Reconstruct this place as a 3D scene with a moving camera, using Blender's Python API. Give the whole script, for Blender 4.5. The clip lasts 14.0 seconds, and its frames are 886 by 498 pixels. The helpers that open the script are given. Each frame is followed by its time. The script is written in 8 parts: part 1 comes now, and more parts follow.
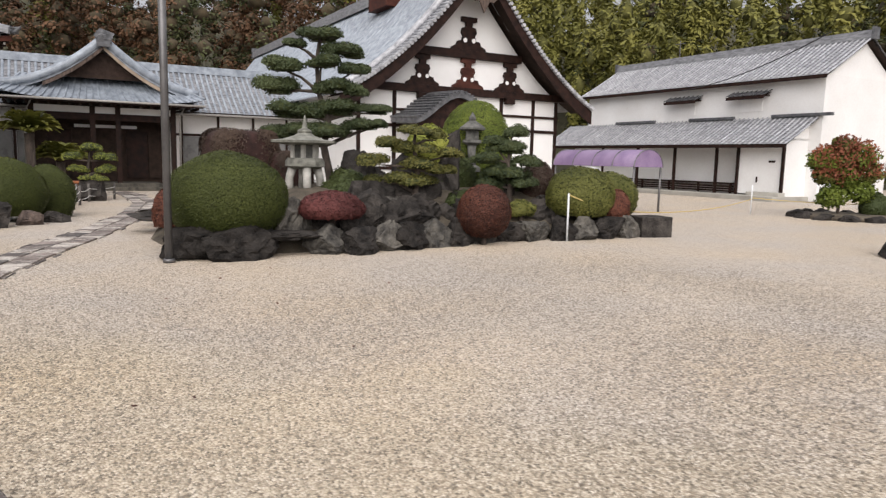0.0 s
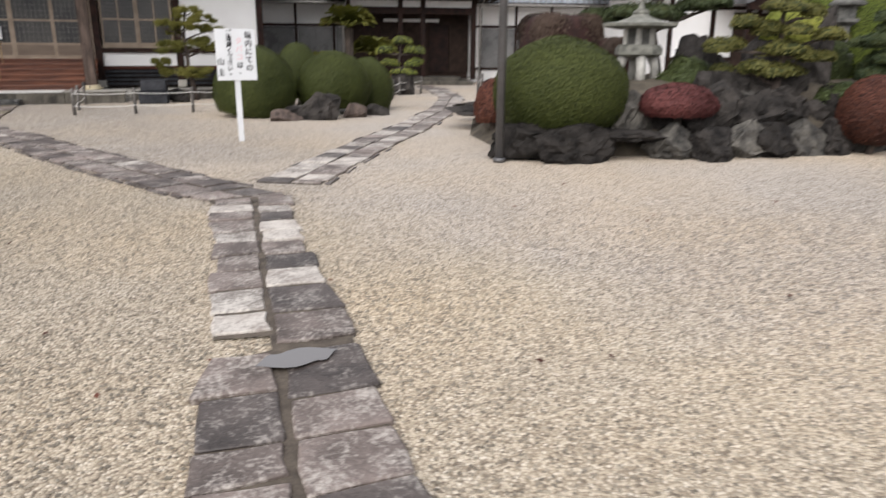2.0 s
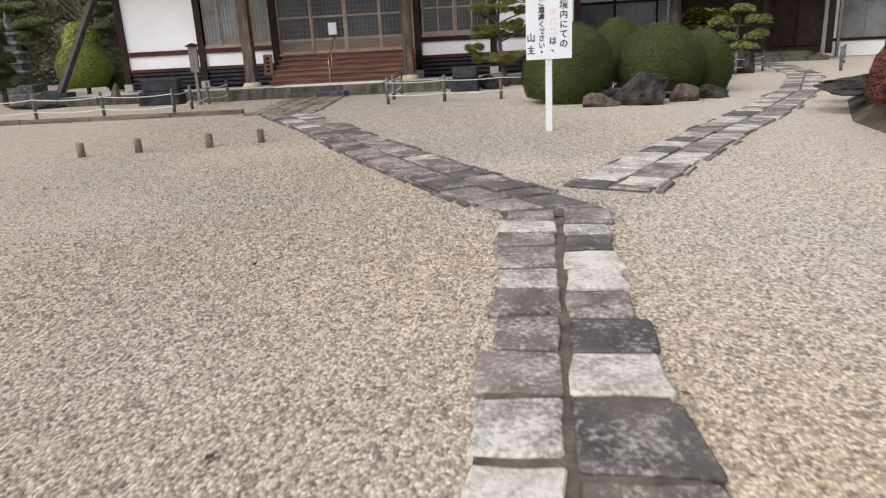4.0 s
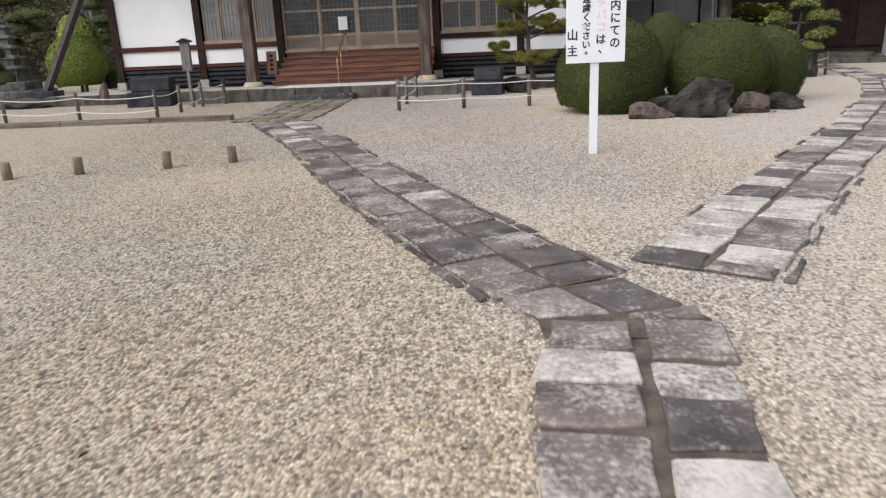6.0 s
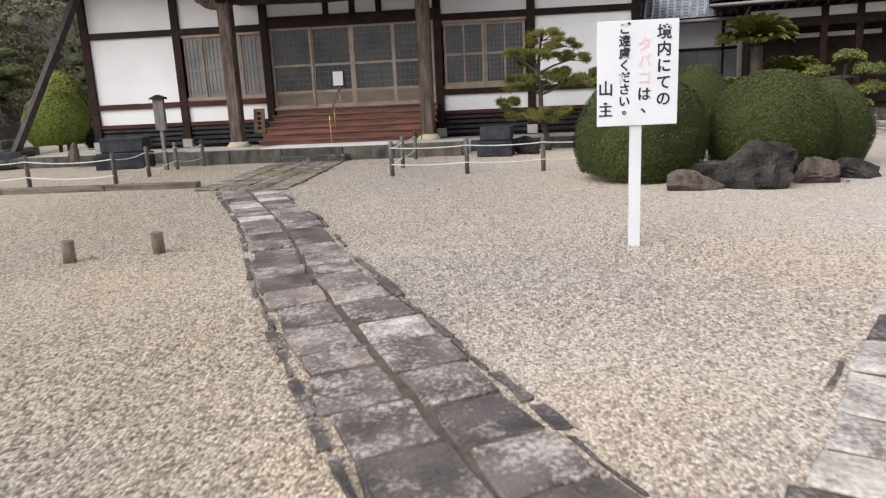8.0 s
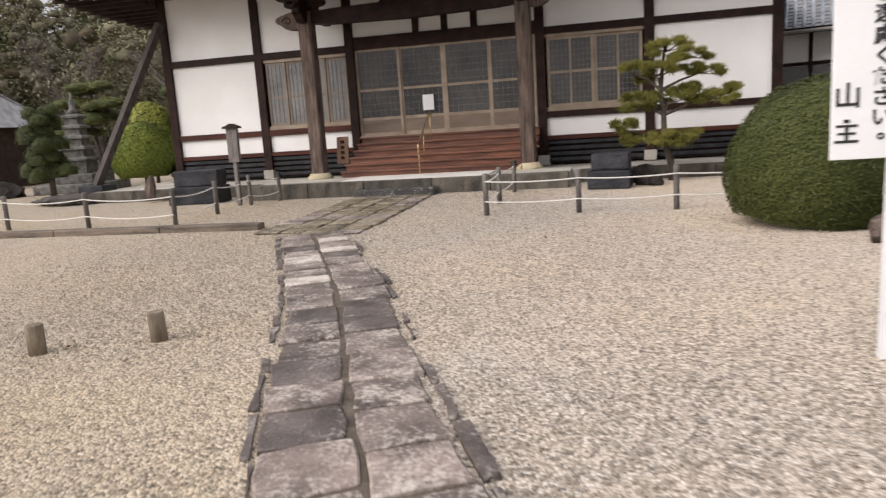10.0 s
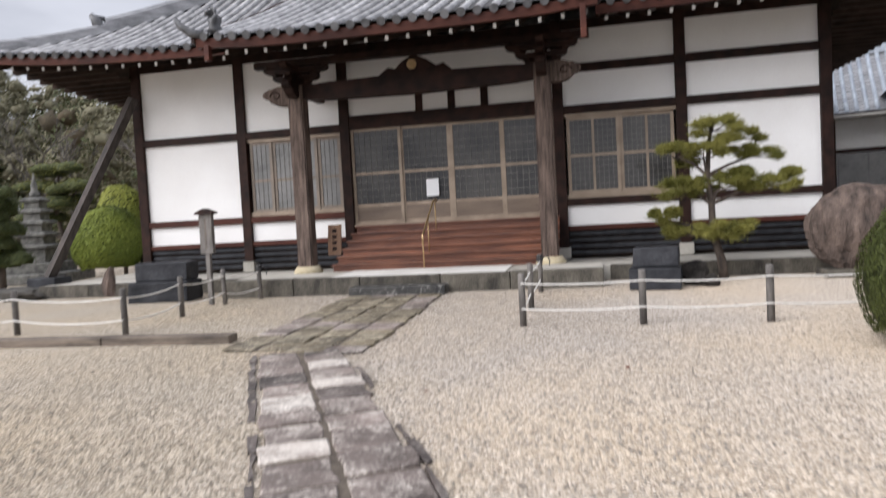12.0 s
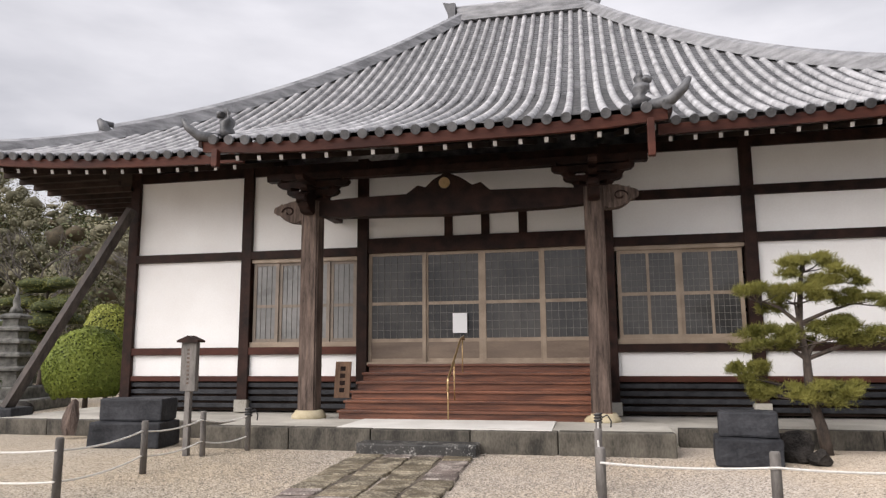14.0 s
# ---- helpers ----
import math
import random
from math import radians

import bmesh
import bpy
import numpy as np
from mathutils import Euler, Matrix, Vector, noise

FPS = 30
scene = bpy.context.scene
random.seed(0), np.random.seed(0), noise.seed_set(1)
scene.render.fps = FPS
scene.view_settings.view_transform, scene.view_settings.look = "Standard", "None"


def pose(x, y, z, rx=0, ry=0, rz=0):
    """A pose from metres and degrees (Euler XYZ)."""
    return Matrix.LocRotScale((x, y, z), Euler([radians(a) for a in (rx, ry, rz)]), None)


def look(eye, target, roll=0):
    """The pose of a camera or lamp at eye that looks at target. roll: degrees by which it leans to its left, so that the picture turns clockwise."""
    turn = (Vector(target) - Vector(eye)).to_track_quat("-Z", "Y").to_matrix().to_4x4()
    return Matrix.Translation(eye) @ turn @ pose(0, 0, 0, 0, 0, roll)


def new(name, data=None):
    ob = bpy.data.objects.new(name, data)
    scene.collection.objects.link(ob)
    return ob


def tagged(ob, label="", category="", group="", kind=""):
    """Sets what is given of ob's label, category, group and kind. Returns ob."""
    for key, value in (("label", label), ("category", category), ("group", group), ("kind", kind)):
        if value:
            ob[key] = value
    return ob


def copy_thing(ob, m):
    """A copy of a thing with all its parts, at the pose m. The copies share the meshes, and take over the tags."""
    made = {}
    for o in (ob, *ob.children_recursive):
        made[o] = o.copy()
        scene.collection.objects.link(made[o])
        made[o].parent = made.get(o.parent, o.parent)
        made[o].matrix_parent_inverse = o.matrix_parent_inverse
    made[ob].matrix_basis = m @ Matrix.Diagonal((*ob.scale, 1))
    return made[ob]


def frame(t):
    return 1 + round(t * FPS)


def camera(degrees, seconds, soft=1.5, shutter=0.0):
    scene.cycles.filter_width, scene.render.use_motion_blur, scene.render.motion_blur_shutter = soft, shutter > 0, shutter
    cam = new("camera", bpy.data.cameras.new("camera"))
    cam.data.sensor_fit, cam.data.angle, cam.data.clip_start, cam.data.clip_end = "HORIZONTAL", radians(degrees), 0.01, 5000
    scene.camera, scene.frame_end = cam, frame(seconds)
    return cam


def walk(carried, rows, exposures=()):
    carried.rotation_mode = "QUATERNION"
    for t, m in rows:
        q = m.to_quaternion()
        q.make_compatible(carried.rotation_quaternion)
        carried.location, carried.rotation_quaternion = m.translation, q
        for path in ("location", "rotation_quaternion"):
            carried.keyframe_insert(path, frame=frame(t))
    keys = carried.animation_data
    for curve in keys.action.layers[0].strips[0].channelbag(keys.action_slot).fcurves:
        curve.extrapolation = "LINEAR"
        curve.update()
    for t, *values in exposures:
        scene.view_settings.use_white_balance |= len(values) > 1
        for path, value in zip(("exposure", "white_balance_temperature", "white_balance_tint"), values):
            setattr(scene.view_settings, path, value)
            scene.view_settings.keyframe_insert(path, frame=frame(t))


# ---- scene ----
cam = camera(65.0, 14.0, soft=1.25, shutter=0.42)
PATH = [
    (0, (-0.474, 2.261, 1.739), (0.922, 3.67, 1.483), 1.3),
    (0.5, (-0.405, 2.752, 1.691), (0.931, 4.213, 1.414), 0.8),
    (1, (-0.482, 3.207, 1.678), (0.667, 4.806, 1.327), 0.5),
    (1.5, (-0.481, 3.618, 1.661), (0.443, 5.333, 1.208), 0.5),
    (2, (-0.503, 4.083, 1.588), (0.235, 5.858, 1.036), 0.4),
    (2.5, (-0.463, 4.548, 1.507), (0.078, 6.345, 0.814), -0.8),
    (3, (-0.407, 5.084, 1.445), (-0.061, 6.964, 0.858), -3.2),
    (3.5, (-0.312, 5.705, 1.375), (-0.211, 7.605, 0.758), -4.8),
    (4, (-0.23, 6.268, 1.355), (-0.324, 8.183, 0.787), -3.0),
    (6.5, (-0.203, 9.153, 1.366), (-0.381, 11.06, 0.792), -2.8),
    (7, (-0.172, 9.729, 1.351), (-0.394, 11.642, 0.814), -3.5),
    (7.5, (-0.167, 10.284, 1.351), (-0.348, 12.221, 0.886), -2.7),
    (9.8, (-0.41, 12.829, 1.339), (-0.799, 14.757, 0.979), -3.2),
    (10, (-0.489, 13.065, 1.329), (-0.942, 14.983, 0.987), -3.7),
    (10.5, (-0.745, 13.597, 1.296), (-1.244, 15.498, 0.929), -4.5),
    (11, (-0.946, 14.117, 1.29), (-1.475, 16.012, 0.928), -4.8),
    (11.5, (-1.207, 14.598, 1.289), (-1.701, 16.512, 0.985), -4.2),
    (12, (-1.47, 15.185, 1.345), (-1.867, 17.143, 1.25), -3.1),
    (12.5, (-1.751, 15.672, 1.436), (-2.085, 17.636, 1.611), -2.3),
    (13, (-1.964, 16.075, 1.465), (-2.312, 18.019, 1.783), -1.5),
    (13.5, (-2.144, 16.581, 1.428), (-2.538, 18.516, 1.748), -0.7),
    (14, (-2.26, 17.129, 1.426), (-2.665, 19.065, 1.721), -0.4),
]
walk(cam, [(t, look(eye, target, roll)) for t, eye, target, roll in PATH],
     [(0, 0.1, 6450, 13), (1, 0.17, 6350, 13), (2, 0.15, 6250, 12), (3, 0.2, 6120, 11), (3.5, 0.14, 6180, 12), (4.2, 0.1, 6130, 12), (6.5, 0.11, 6080, 12), (7.5, 0.2, 6100, 12), (10, 0.26, 6600, 15), (10.5, 0.28, 6480, 15), (11, 0.31, 6230, 13), (12, 0.45, 6120, 13), (12.5, 0.52, 6330, 14), (13, 0.53, 6450, 14), (14, 0.48, 6480, 14)])

# ---- sky, sun ----
world = bpy.data.worlds.new("overcast")
scene.world = world
world.use_nodes = True
wn, wl = world.node_tree.nodes, world.node_tree.links
wn.clear()
w_out = wn.new("ShaderNodeOutputWorld")
w_bg = wn.new("ShaderNodeBackground")
w_sky = wn.new("ShaderNodeTexSky")
w_sky.sky_type, w_sky.sun_disc = "NISHITA", False
w_sky.sun_elevation, w_sky.sun_rotation = radians(36), radians(224.5)
w_sky.dust_density, w_sky.ozone_density = 3.0, 1.0
w_co = wn.new("ShaderNodeTexCoord")
w_map = wn.new("ShaderNodeMapping")
w_map.inputs["Scale"].default_value = (1.0, 1.0, 3.2)
w_cl = wn.new("ShaderNodeTexNoise")
w_cl.inputs["Scale"].default_value, w_cl.inputs["Detail"].default_value = 2.1, 6.0
w_ramp = wn.new("ShaderNodeValToRGB")
w_ramp.color_ramp.elements[0].position, w_ramp.color_ramp.elements[0].color = 0.32, (4.7, 4.8, 5.1, 1)
w_ramp.color_ramp.elements[1].position, w_ramp.color_ramp.elements[1].color = 0.68, (8.6, 8.6, 8.8, 1)
w_mix = wn.new("ShaderNodeMix")
w_mix.data_type = "RGBA"
w_mix.inputs["Factor"].default_value = 0.93
wl.new(w_co.outputs["Generated"], w_map.inputs["Vector"])
wl.new(w_map.outputs["Vector"], w_cl.inputs["Vector"])
wl.new(w_cl.outputs["Fac"], w_ramp.inputs["Fac"])
wl.new(w_sky.outputs["Color"], w_mix.inputs["A"])
wl.new(w_ramp.outputs["Color"], w_mix.inputs["B"])
# an overcast sky grows brighter towards the zenith
w_sep = wn.new("ShaderNodeSeparateXYZ")
w_up = wn.new("ShaderNodeMapRange")
w_up.inputs["From Min"].default_value, w_up.inputs["From Max"].default_value = 0.4, 1.0
w_up.inputs["To Min"].default_value, w_up.inputs["To Max"].default_value = 1.0, 1.7
w_zen = wn.new("ShaderNodeVectorMath")
w_zen.operation = "SCALE"
wl.new(w_co.outputs["Generated"], w_sep.inputs[0])
wl.new(w_sep.outputs["Z"], w_up.inputs["Value"])
wl.new(w_mix.outputs["Result"], w_zen.inputs[0])
wl.new(w_up.outputs["Result"], w_zen.inputs["Scale"])
wl.new(w_zen.outputs["Vector"], w_bg.inputs["Color"])
w_bg.inputs["Strength"].default_value = 0.085
wl.new(w_bg.outputs["Background"], w_out.inputs["Surface"])

sun = new("sun", bpy.data.lights.new("sun", "SUN"))
sun.data.energy, sun.data.angle, sun.data.color = 2.75, radians(65), (1.0, 0.96, 0.9)
sun.matrix_world = look((0, 0, 50), (48.3, 49.1, 0))


# ---- materials ----
def material(name, a, b, rough=0.8, scale=6.0, fine=60.0, bump=0.3, metal=0.0, spread=0.12, stretch=(1, 1, 1), depth=0.01, stain=None, local=False, island=False):
    """Two colours mixed by a coarse and a fine noise, a little random tint per piece, and a fine relief."""
    m = bpy.data.materials.new(name)
    m.use_nodes = True
    n, l = m.node_tree.nodes, m.node_tree.links
    p = n["Principled BSDF"]
    co = n.new("ShaderNodeTexCoord")
    geo = n.new("ShaderNodeNewGeometry")
    mp = n.new("ShaderNodeMapping")
    mp.inputs["Scale"].default_value = stretch
    l.new(co.outputs["Object"] if local else geo.outputs["Position"], mp.inputs["Vector"])
    coarse, grain = n.new("ShaderNodeTexNoise"), n.new("ShaderNodeTexNoise")
    coarse.inputs["Scale"].default_value, coarse.inputs["Detail"].default_value = scale, 5.0
    grain.inputs["Scale"].default_value, grain.inputs["Detail"].default_value = fine, 4.0
    l.new(mp.outputs["Vector"], coarse.inputs["Vector"])
    l.new(mp.outputs["Vector"], grain.inputs["Vector"])
    add = n.new("ShaderNodeMath")
    add.operation = "MULTIPLY_ADD"
    add.inputs[1].default_value = 0.45
    l.new(grain.outputs["Fac"], add.inputs[0])
    half = n.new("ShaderNodeMath")
    half.operation = "MULTIPLY_ADD"
    half.inputs[1].default_value, half.inputs[2].default_value = 1.1, -0.28
    l.new(coarse.outputs["Fac"], half.inputs[0])
    l.new(half.outputs[0], add.inputs[2])
    ramp = n.new("ShaderNodeValToRGB")
    ramp.color_ramp.elements[0].position, ramp.color_ramp.elements[0].color = 0.28, (*a, 1)
    ramp.color_ramp.elements[1].position, ramp.color_ramp.elements[1].color = 0.75, (*b, 1)
    if stain:
        e = ramp.color_ramp.elements.new(0.12)
        e.color = (*stain, 1)
    l.new(add.outputs[0], ramp.inputs["Fac"])
    tint = n.new("ShaderNodeHueSaturation")
    info = n.new("ShaderNodeObjectInfo")
    rnd = n.new("ShaderNodeMapRange")
    rnd.inputs["To Min"].default_value, rnd.inputs["To Max"].default_value = 1 - spread, 1 + spread
    l.new(geo.outputs["Random Per Island"] if island else info.outputs["Random"], rnd.inputs["Value"])
    l.new(rnd.outputs["Result"], tint.inputs["Value"])
    l.new(ramp.outputs["Color"], tint.inputs["Color"])
    l.new(tint.outputs["Color"], p.inputs["Base Color"])
    rr = n.new("ShaderNodeMapRange")
    rr.inputs["To Min"].default_value, rr.inputs["To Max"].default_value = max(0.05, rough - 0.12), min(1.0, rough + 0.12)
    l.new(coarse.outputs["Fac"], rr.inputs["Value"])
    l.new(rr.outputs["Result"], p.inputs["Roughness"])
    p.inputs["Metallic"].default_value = metal
    if bump:
        bp = n.new("ShaderNodeBump")
        bp.inputs["Strength"].default_value, bp.inputs["Distance"].default_value = bump, depth
        l.new(add.outputs[0], bp.inputs["Height"])
        l.new(bp.outputs["Normal"], p.inputs["Normal"])
    return m


def leaf_material(name, a, b, spread=0.13, scale=0.9):
    m = material(name, a, b, 0.6, scale, 14.0, 0.0, spread=spread, island=True)
    m.node_tree.nodes["Principled BSDF"].inputs["Specular IOR Level"].default_value = 0.25
    return m


def gravel_material(name):
    """Pale crushed granite: cells for the stones, warmer and greyer drifts, relief from the cells."""
    m = bpy.data.materials.new(name)
    m.use_nodes = True
    n, l = m.node_tree.nodes, m.node_tree.links
    p = n["Principled BSDF"]
    geo = n.new("ShaderNodeNewGeometry")
    cell = n.new("ShaderNodeTexVoronoi")
    cell.inputs["Scale"].default_value = 58.0
    l.new(geo.outputs["Position"], cell.inputs["Vector"])
    sep = n.new("ShaderNodeSeparateColor")
    l.new(cell.outputs["Color"], sep.inputs["Color"])
    ramp = n.new("ShaderNodeValToRGB")
    stops = ((0.0, (0.18, 0.15, 0.12)), (0.12, (0.36, 0.31, 0.252)), (0.5, (0.53, 0.475, 0.4)), (0.85, (0.63, 0.578, 0.51)), (1.0, (0.72, 0.685, 0.64)))
    ramp.color_ramp.elements[0].position, ramp.color_ramp.elements[0].color = stops[0][0], (*stops[0][1], 1)
    ramp.color_ramp.elements[1].position, ramp.color_ramp.elements[1].color = stops[-1][0], (*stops[-1][1], 1)
    for pos, col in stops[1:-1]:
        ramp.color_ramp.elements.new(pos).color = (*col, 1)
    l.new(sep.outputs["Red"], ramp.inputs["Fac"])
    drift = n.new("ShaderNodeTexNoise")
    drift.inputs["Scale"].default_value, drift.inputs["Detail"].default_value = 0.35, 5.0
    l.new(geo.outputs["Position"], drift.inputs["Vector"])
    dr = n.new("ShaderNodeValToRGB")
    dr.color_ramp.elements[0].position, dr.color_ramp.elements[0].color = 0.35, (0.97, 0.97, 0.98, 1)
    dr.color_ramp.elements[1].position, dr.color_ramp.elements[1].color = 0.66, (1.05, 0.985, 0.88, 1)
    l.new(drift.outputs["Fac"], dr.inputs["Fac"])
    mul = n.new("ShaderNodeMix")
    mul.data_type, mul.blend_type = "RGBA", "MULTIPLY"
    mul.inputs["Factor"].default_value = 1.0
    l.new(ramp.outputs["Color"], mul.inputs["A"])
    l.new(dr.outputs["Color"], mul.inputs["B"])
    # crevice shade between the stones, multiplied into their colour at the cell edges
    gap_shade = n.new("ShaderNodeValToRGB")
    gap_shade.color_ramp.elements[0].position, gap_shade.color_ramp.elements[0].color = 0.42, (1, 1, 1, 1)
    gap_shade.color_ramp.elements[1].position, gap_shade.color_ramp.elements[1].color = 0.72, (0.64, 0.61, 0.58, 1)
    l.new(cell.outputs["Distance"], gap_shade.inputs["Fac"])
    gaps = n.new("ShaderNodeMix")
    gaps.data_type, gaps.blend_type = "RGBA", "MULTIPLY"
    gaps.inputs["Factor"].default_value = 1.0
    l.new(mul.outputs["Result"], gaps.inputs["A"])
    l.new(gap_shade.outputs["Color"], gaps.inputs["B"])
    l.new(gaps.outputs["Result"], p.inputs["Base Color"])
    p.inputs["Roughness"].default_value = 0.85
    bp = n.new("ShaderNodeBump")
    bp.invert = True
    bp.inputs["Strength"].default_value, bp.inputs["Distance"].default_value = 0.9, 0.012
    l.new(cell.outputs["Distance"], bp.inputs["Height"])
    l.new(bp.outputs["Normal"], p.inputs["Normal"])
    return m


def two_sided(m):
    """The gravel's own drift: buff west of the hall path, greyer east of it."""
    n, l = m.node_tree.nodes, m.node_tree.links
    p = n["Principled BSDF"]
    was = p.inputs["Base Color"].links[0].from_socket
    geo, dot = n.new("ShaderNodeNewGeometry"), n.new("ShaderNodeVectorMath")
    dot.operation = "DOT_PRODUCT"
    dot.inputs[1].default_value = (0.9, 0.43, 0)
    l.new(geo.outputs["Position"], dot.inputs[0])
    wave = n.new("ShaderNodeTexNoise")
    wave.inputs["Scale"].default_value, wave.inputs["Detail"].default_value = 0.9, 4.0
    l.new(geo.outputs["Position"], wave.inputs["Vector"])
    add = n.new("ShaderNodeMath")
    add.operation = "MULTIPLY_ADD"
    add.inputs[1].default_value = 3.0
    l.new(wave.outputs["Fac"], add.inputs[0])
    l.new(dot.outputs["Value"], add.inputs[2])
    side = n.new("ShaderNodeMapRange")
    side.inputs["From Min"].default_value, side.inputs["From Max"].default_value = 6.1, 7.8
    l.new(add.outputs[0], side.inputs["Value"])
    tone = n.new("ShaderNodeMix")
    tone.data_type = "RGBA"
    tone.inputs["A"].default_value, tone.inputs["B"].default_value = (1.02, 0.985, 0.9, 1), (1.0, 0.99, 0.99, 1)
    l.new(side.outputs["Result"], tone.inputs["Factor"])
    mul = n.new("ShaderNodeMix")
    mul.data_type, mul.blend_type = "RGBA", "MULTIPLY"
    mul.inputs["Factor"].default_value = 1.0
    l.new(was, mul.inputs["A"])
    l.new(tone.outputs["Result"], mul.inputs["B"])
    l.new(mul.outputs["Result"], p.inputs["Base Color"])


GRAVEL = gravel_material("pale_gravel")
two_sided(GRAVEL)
PEBBLE = material("pebble", (0.165, 0.143, 0.118), (0.395, 0.356, 0.305), 0.85, 30, 200, 0, spread=0.36, island=True)
two_sided(PEBBLE)
for stony in (GRAVEL, PEBBLE):
    bsdf = stony.node_tree.nodes["Principled BSDF"]
    bsdf.inputs["Diffuse Roughness"].default_value = 1.0
    bsdf.inputs["Roughness"].default_value = 0.62
    bsdf.inputs["Specular IOR Level"].default_value = 0.65


def slab_material(name, dark, mid, pale, lichen, rough=0.7):
    """Worn flagstone: a mottled ground, pale lichen in ragged patches and specks, a rough skin."""
    m = material(name, dark, mid, rough, 3.2, 45.0, 1.1, spread=0.3, depth=0.014)
    n, l = m.node_tree.nodes, m.node_tree.links
    p = n["Principled BSDF"]
    was = p.inputs["Base Color"].links[0].from_socket
    geo = n.new("ShaderNodeNewGeometry")
    big, small = n.new("ShaderNodeTexNoise"), n.new("ShaderNodeTexNoise")
    big.inputs["Scale"].default_value, big.inputs["Detail"].default_value, big.inputs["Roughness"].default_value = 3.4, 9.0, 0.78
    small.inputs["Scale"].default_value, small.inputs["Detail"].default_value = 38.0, 7.0
    info = n.new("ShaderNodeObjectInfo")
    shift = n.new("ShaderNodeVectorMath")
    shift.operation = "MULTIPLY_ADD"
    shift.inputs[1].default_value = (40, 40, 40)
    comb = n.new("ShaderNodeCombineXYZ")
    for k in ("X", "Y", "Z"):
        l.new(info.outputs["Random"], comb.inputs[k])
    l.new(comb.outputs[0], shift.inputs[0])
    l.new(geo.outputs["Position"], shift.inputs[2])
    l.new(shift.outputs[0], big.inputs["Vector"])
    l.new(shift.outputs[0], small.inputs["Vector"])
    add = n.new("ShaderNodeMath")
    add.operation = "MULTIPLY_ADD"
    add.inputs[1].default_value = 0.54
    l.new(small.outputs["Fac"], add.inputs[0])
    l.new(big.outputs["Fac"], add.inputs[2])
    edge = n.new("ShaderNodeMapRange")
    edge.inputs["From Min"].default_value, edge.inputs["From Max"].default_value = 0.85 - 0.3 * lichen, 1.05 - 0.3 * lichen
    l.new(add.outputs[0], edge.inputs["Value"])
    mix = n.new("ShaderNodeMix")
    mix.data_type = "RGBA"
    mix.inputs["B"].default_value = (*pale, 1)
    l.new(edge.outputs["Result"], mix.inputs["Factor"])
    l.new(was, mix.inputs["A"])
    l.new(mix.outputs["Result"], p.inputs["Base Color"])
    return m


SLAB = slab_material("weathered_slab", (0.075, 0.058, 0.049), (0.25, 0.2, 0.176), (0.52, 0.465, 0.412), 0.34, 0.6)
SLAB_PALE = slab_material("pale_slab", (0.19, 0.16, 0.14), (0.42, 0.37, 0.325), (0.62, 0.57, 0.51), 0.56, 0.8)
SLAB_DARK = slab_material("dark_wet_slab", (0.042, 0.033, 0.029), (0.145, 0.118, 0.105), (0.4, 0.36, 0.32), 0.2, 0.45)
SLAB_BROWN = slab_material("mossy_brown_slab", (0.05, 0.04, 0.026), (0.18, 0.145, 0.092), (0.4, 0.35, 0.26), 0.4)
ROCK = material("garden_rock", (0.011, 0.0098, 0.009), (0.074, 0.065, 0.058), 0.85, 3.4, 30, 1.0, spread=0.35, depth=0.06, local=True, stain=(0.02, 0.02, 0.02))
ROCK_PALE = material("lichen_rock", (0.022, 0.02, 0.0175), (0.155, 0.142, 0.121), 0.9, 3.5, 26, 1.0, spread=0.3, depth=0.04, local=True)
LANTERN_CAP = material("mossy_lantern_stone", (0.12, 0.12, 0.1), (0.34, 0.335, 0.29), 0.9, 6, 50, 0.6, spread=0.1, stain=(0.06, 0.06, 0.05))
GRANITE = material("lantern_granite", (0.32, 0.31, 0.28), (0.62, 0.6, 0.55), 0.85, 5, 60, 0.5, spread=0.1, stain=(0.16, 0.15, 0.13))
OLD_GRANITE = material("old_lantern_stone", (0.055, 0.054, 0.05), (0.2, 0.195, 0.178), 0.9, 6, 50, 0.7, spread=0.15)
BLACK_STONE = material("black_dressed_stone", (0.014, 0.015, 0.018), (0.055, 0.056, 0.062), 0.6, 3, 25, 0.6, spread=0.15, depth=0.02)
KERB = material("podium_stone", (0.026, 0.023, 0.018), (0.15, 0.134, 0.107), 0.85, 2.6, 26, 0.7, spread=0.1, stretch=(1.6, 1.6, 0.7), depth=0.025, stain=(0.022, 0.021, 0.019))
BASE_STONE = material("buff_column_stone", (0.4, 0.33, 0.2), (0.58, 0.51, 0.36), 0.85, 4, 40, 0.4, spread=0.06, stain=(0.24, 0.19, 0.12))
STEP_STONE = slab_material("dark_dripstone", (0.012, 0.012, 0.012), (0.05, 0.047, 0.043), (0.6, 0.58, 0.54), 0.12, 0.6)
CONCRETE = material("podium_concrete", (0.33, 0.31, 0.27), (0.54, 0.515, 0.46), 0.85, 1.3, 35, 0.25, spread=0.08, stain=(0.2, 0.185, 0.16))
MAT_PALE = material("pale_mat", (0.62, 0.6, 0.56), (0.76, 0.74, 0.7), 0.8, 2, 120, 0.15, spread=0.03)
PLASTER = material("white_plaster", (0.84, 0.825, 0.81), (0.92, 0.915, 0.905), 0.85, 0.8, 30, 0.06, spread=0.02)
PLASTER_OLD = material("old_plaster", (0.8, 0.785, 0.765), (0.9, 0.893, 0.88), 0.9, 0.5, 9, 0.1, spread=0.03, stain=(0.66, 0.63, 0.58))
TIMBER = material("dark_timber", (0.01, 0.005, 0.004), (0.04, 0.019, 0.014), 0.6, 4, 40, 0.3, spread=0.18, stretch=(1, 1, 1))
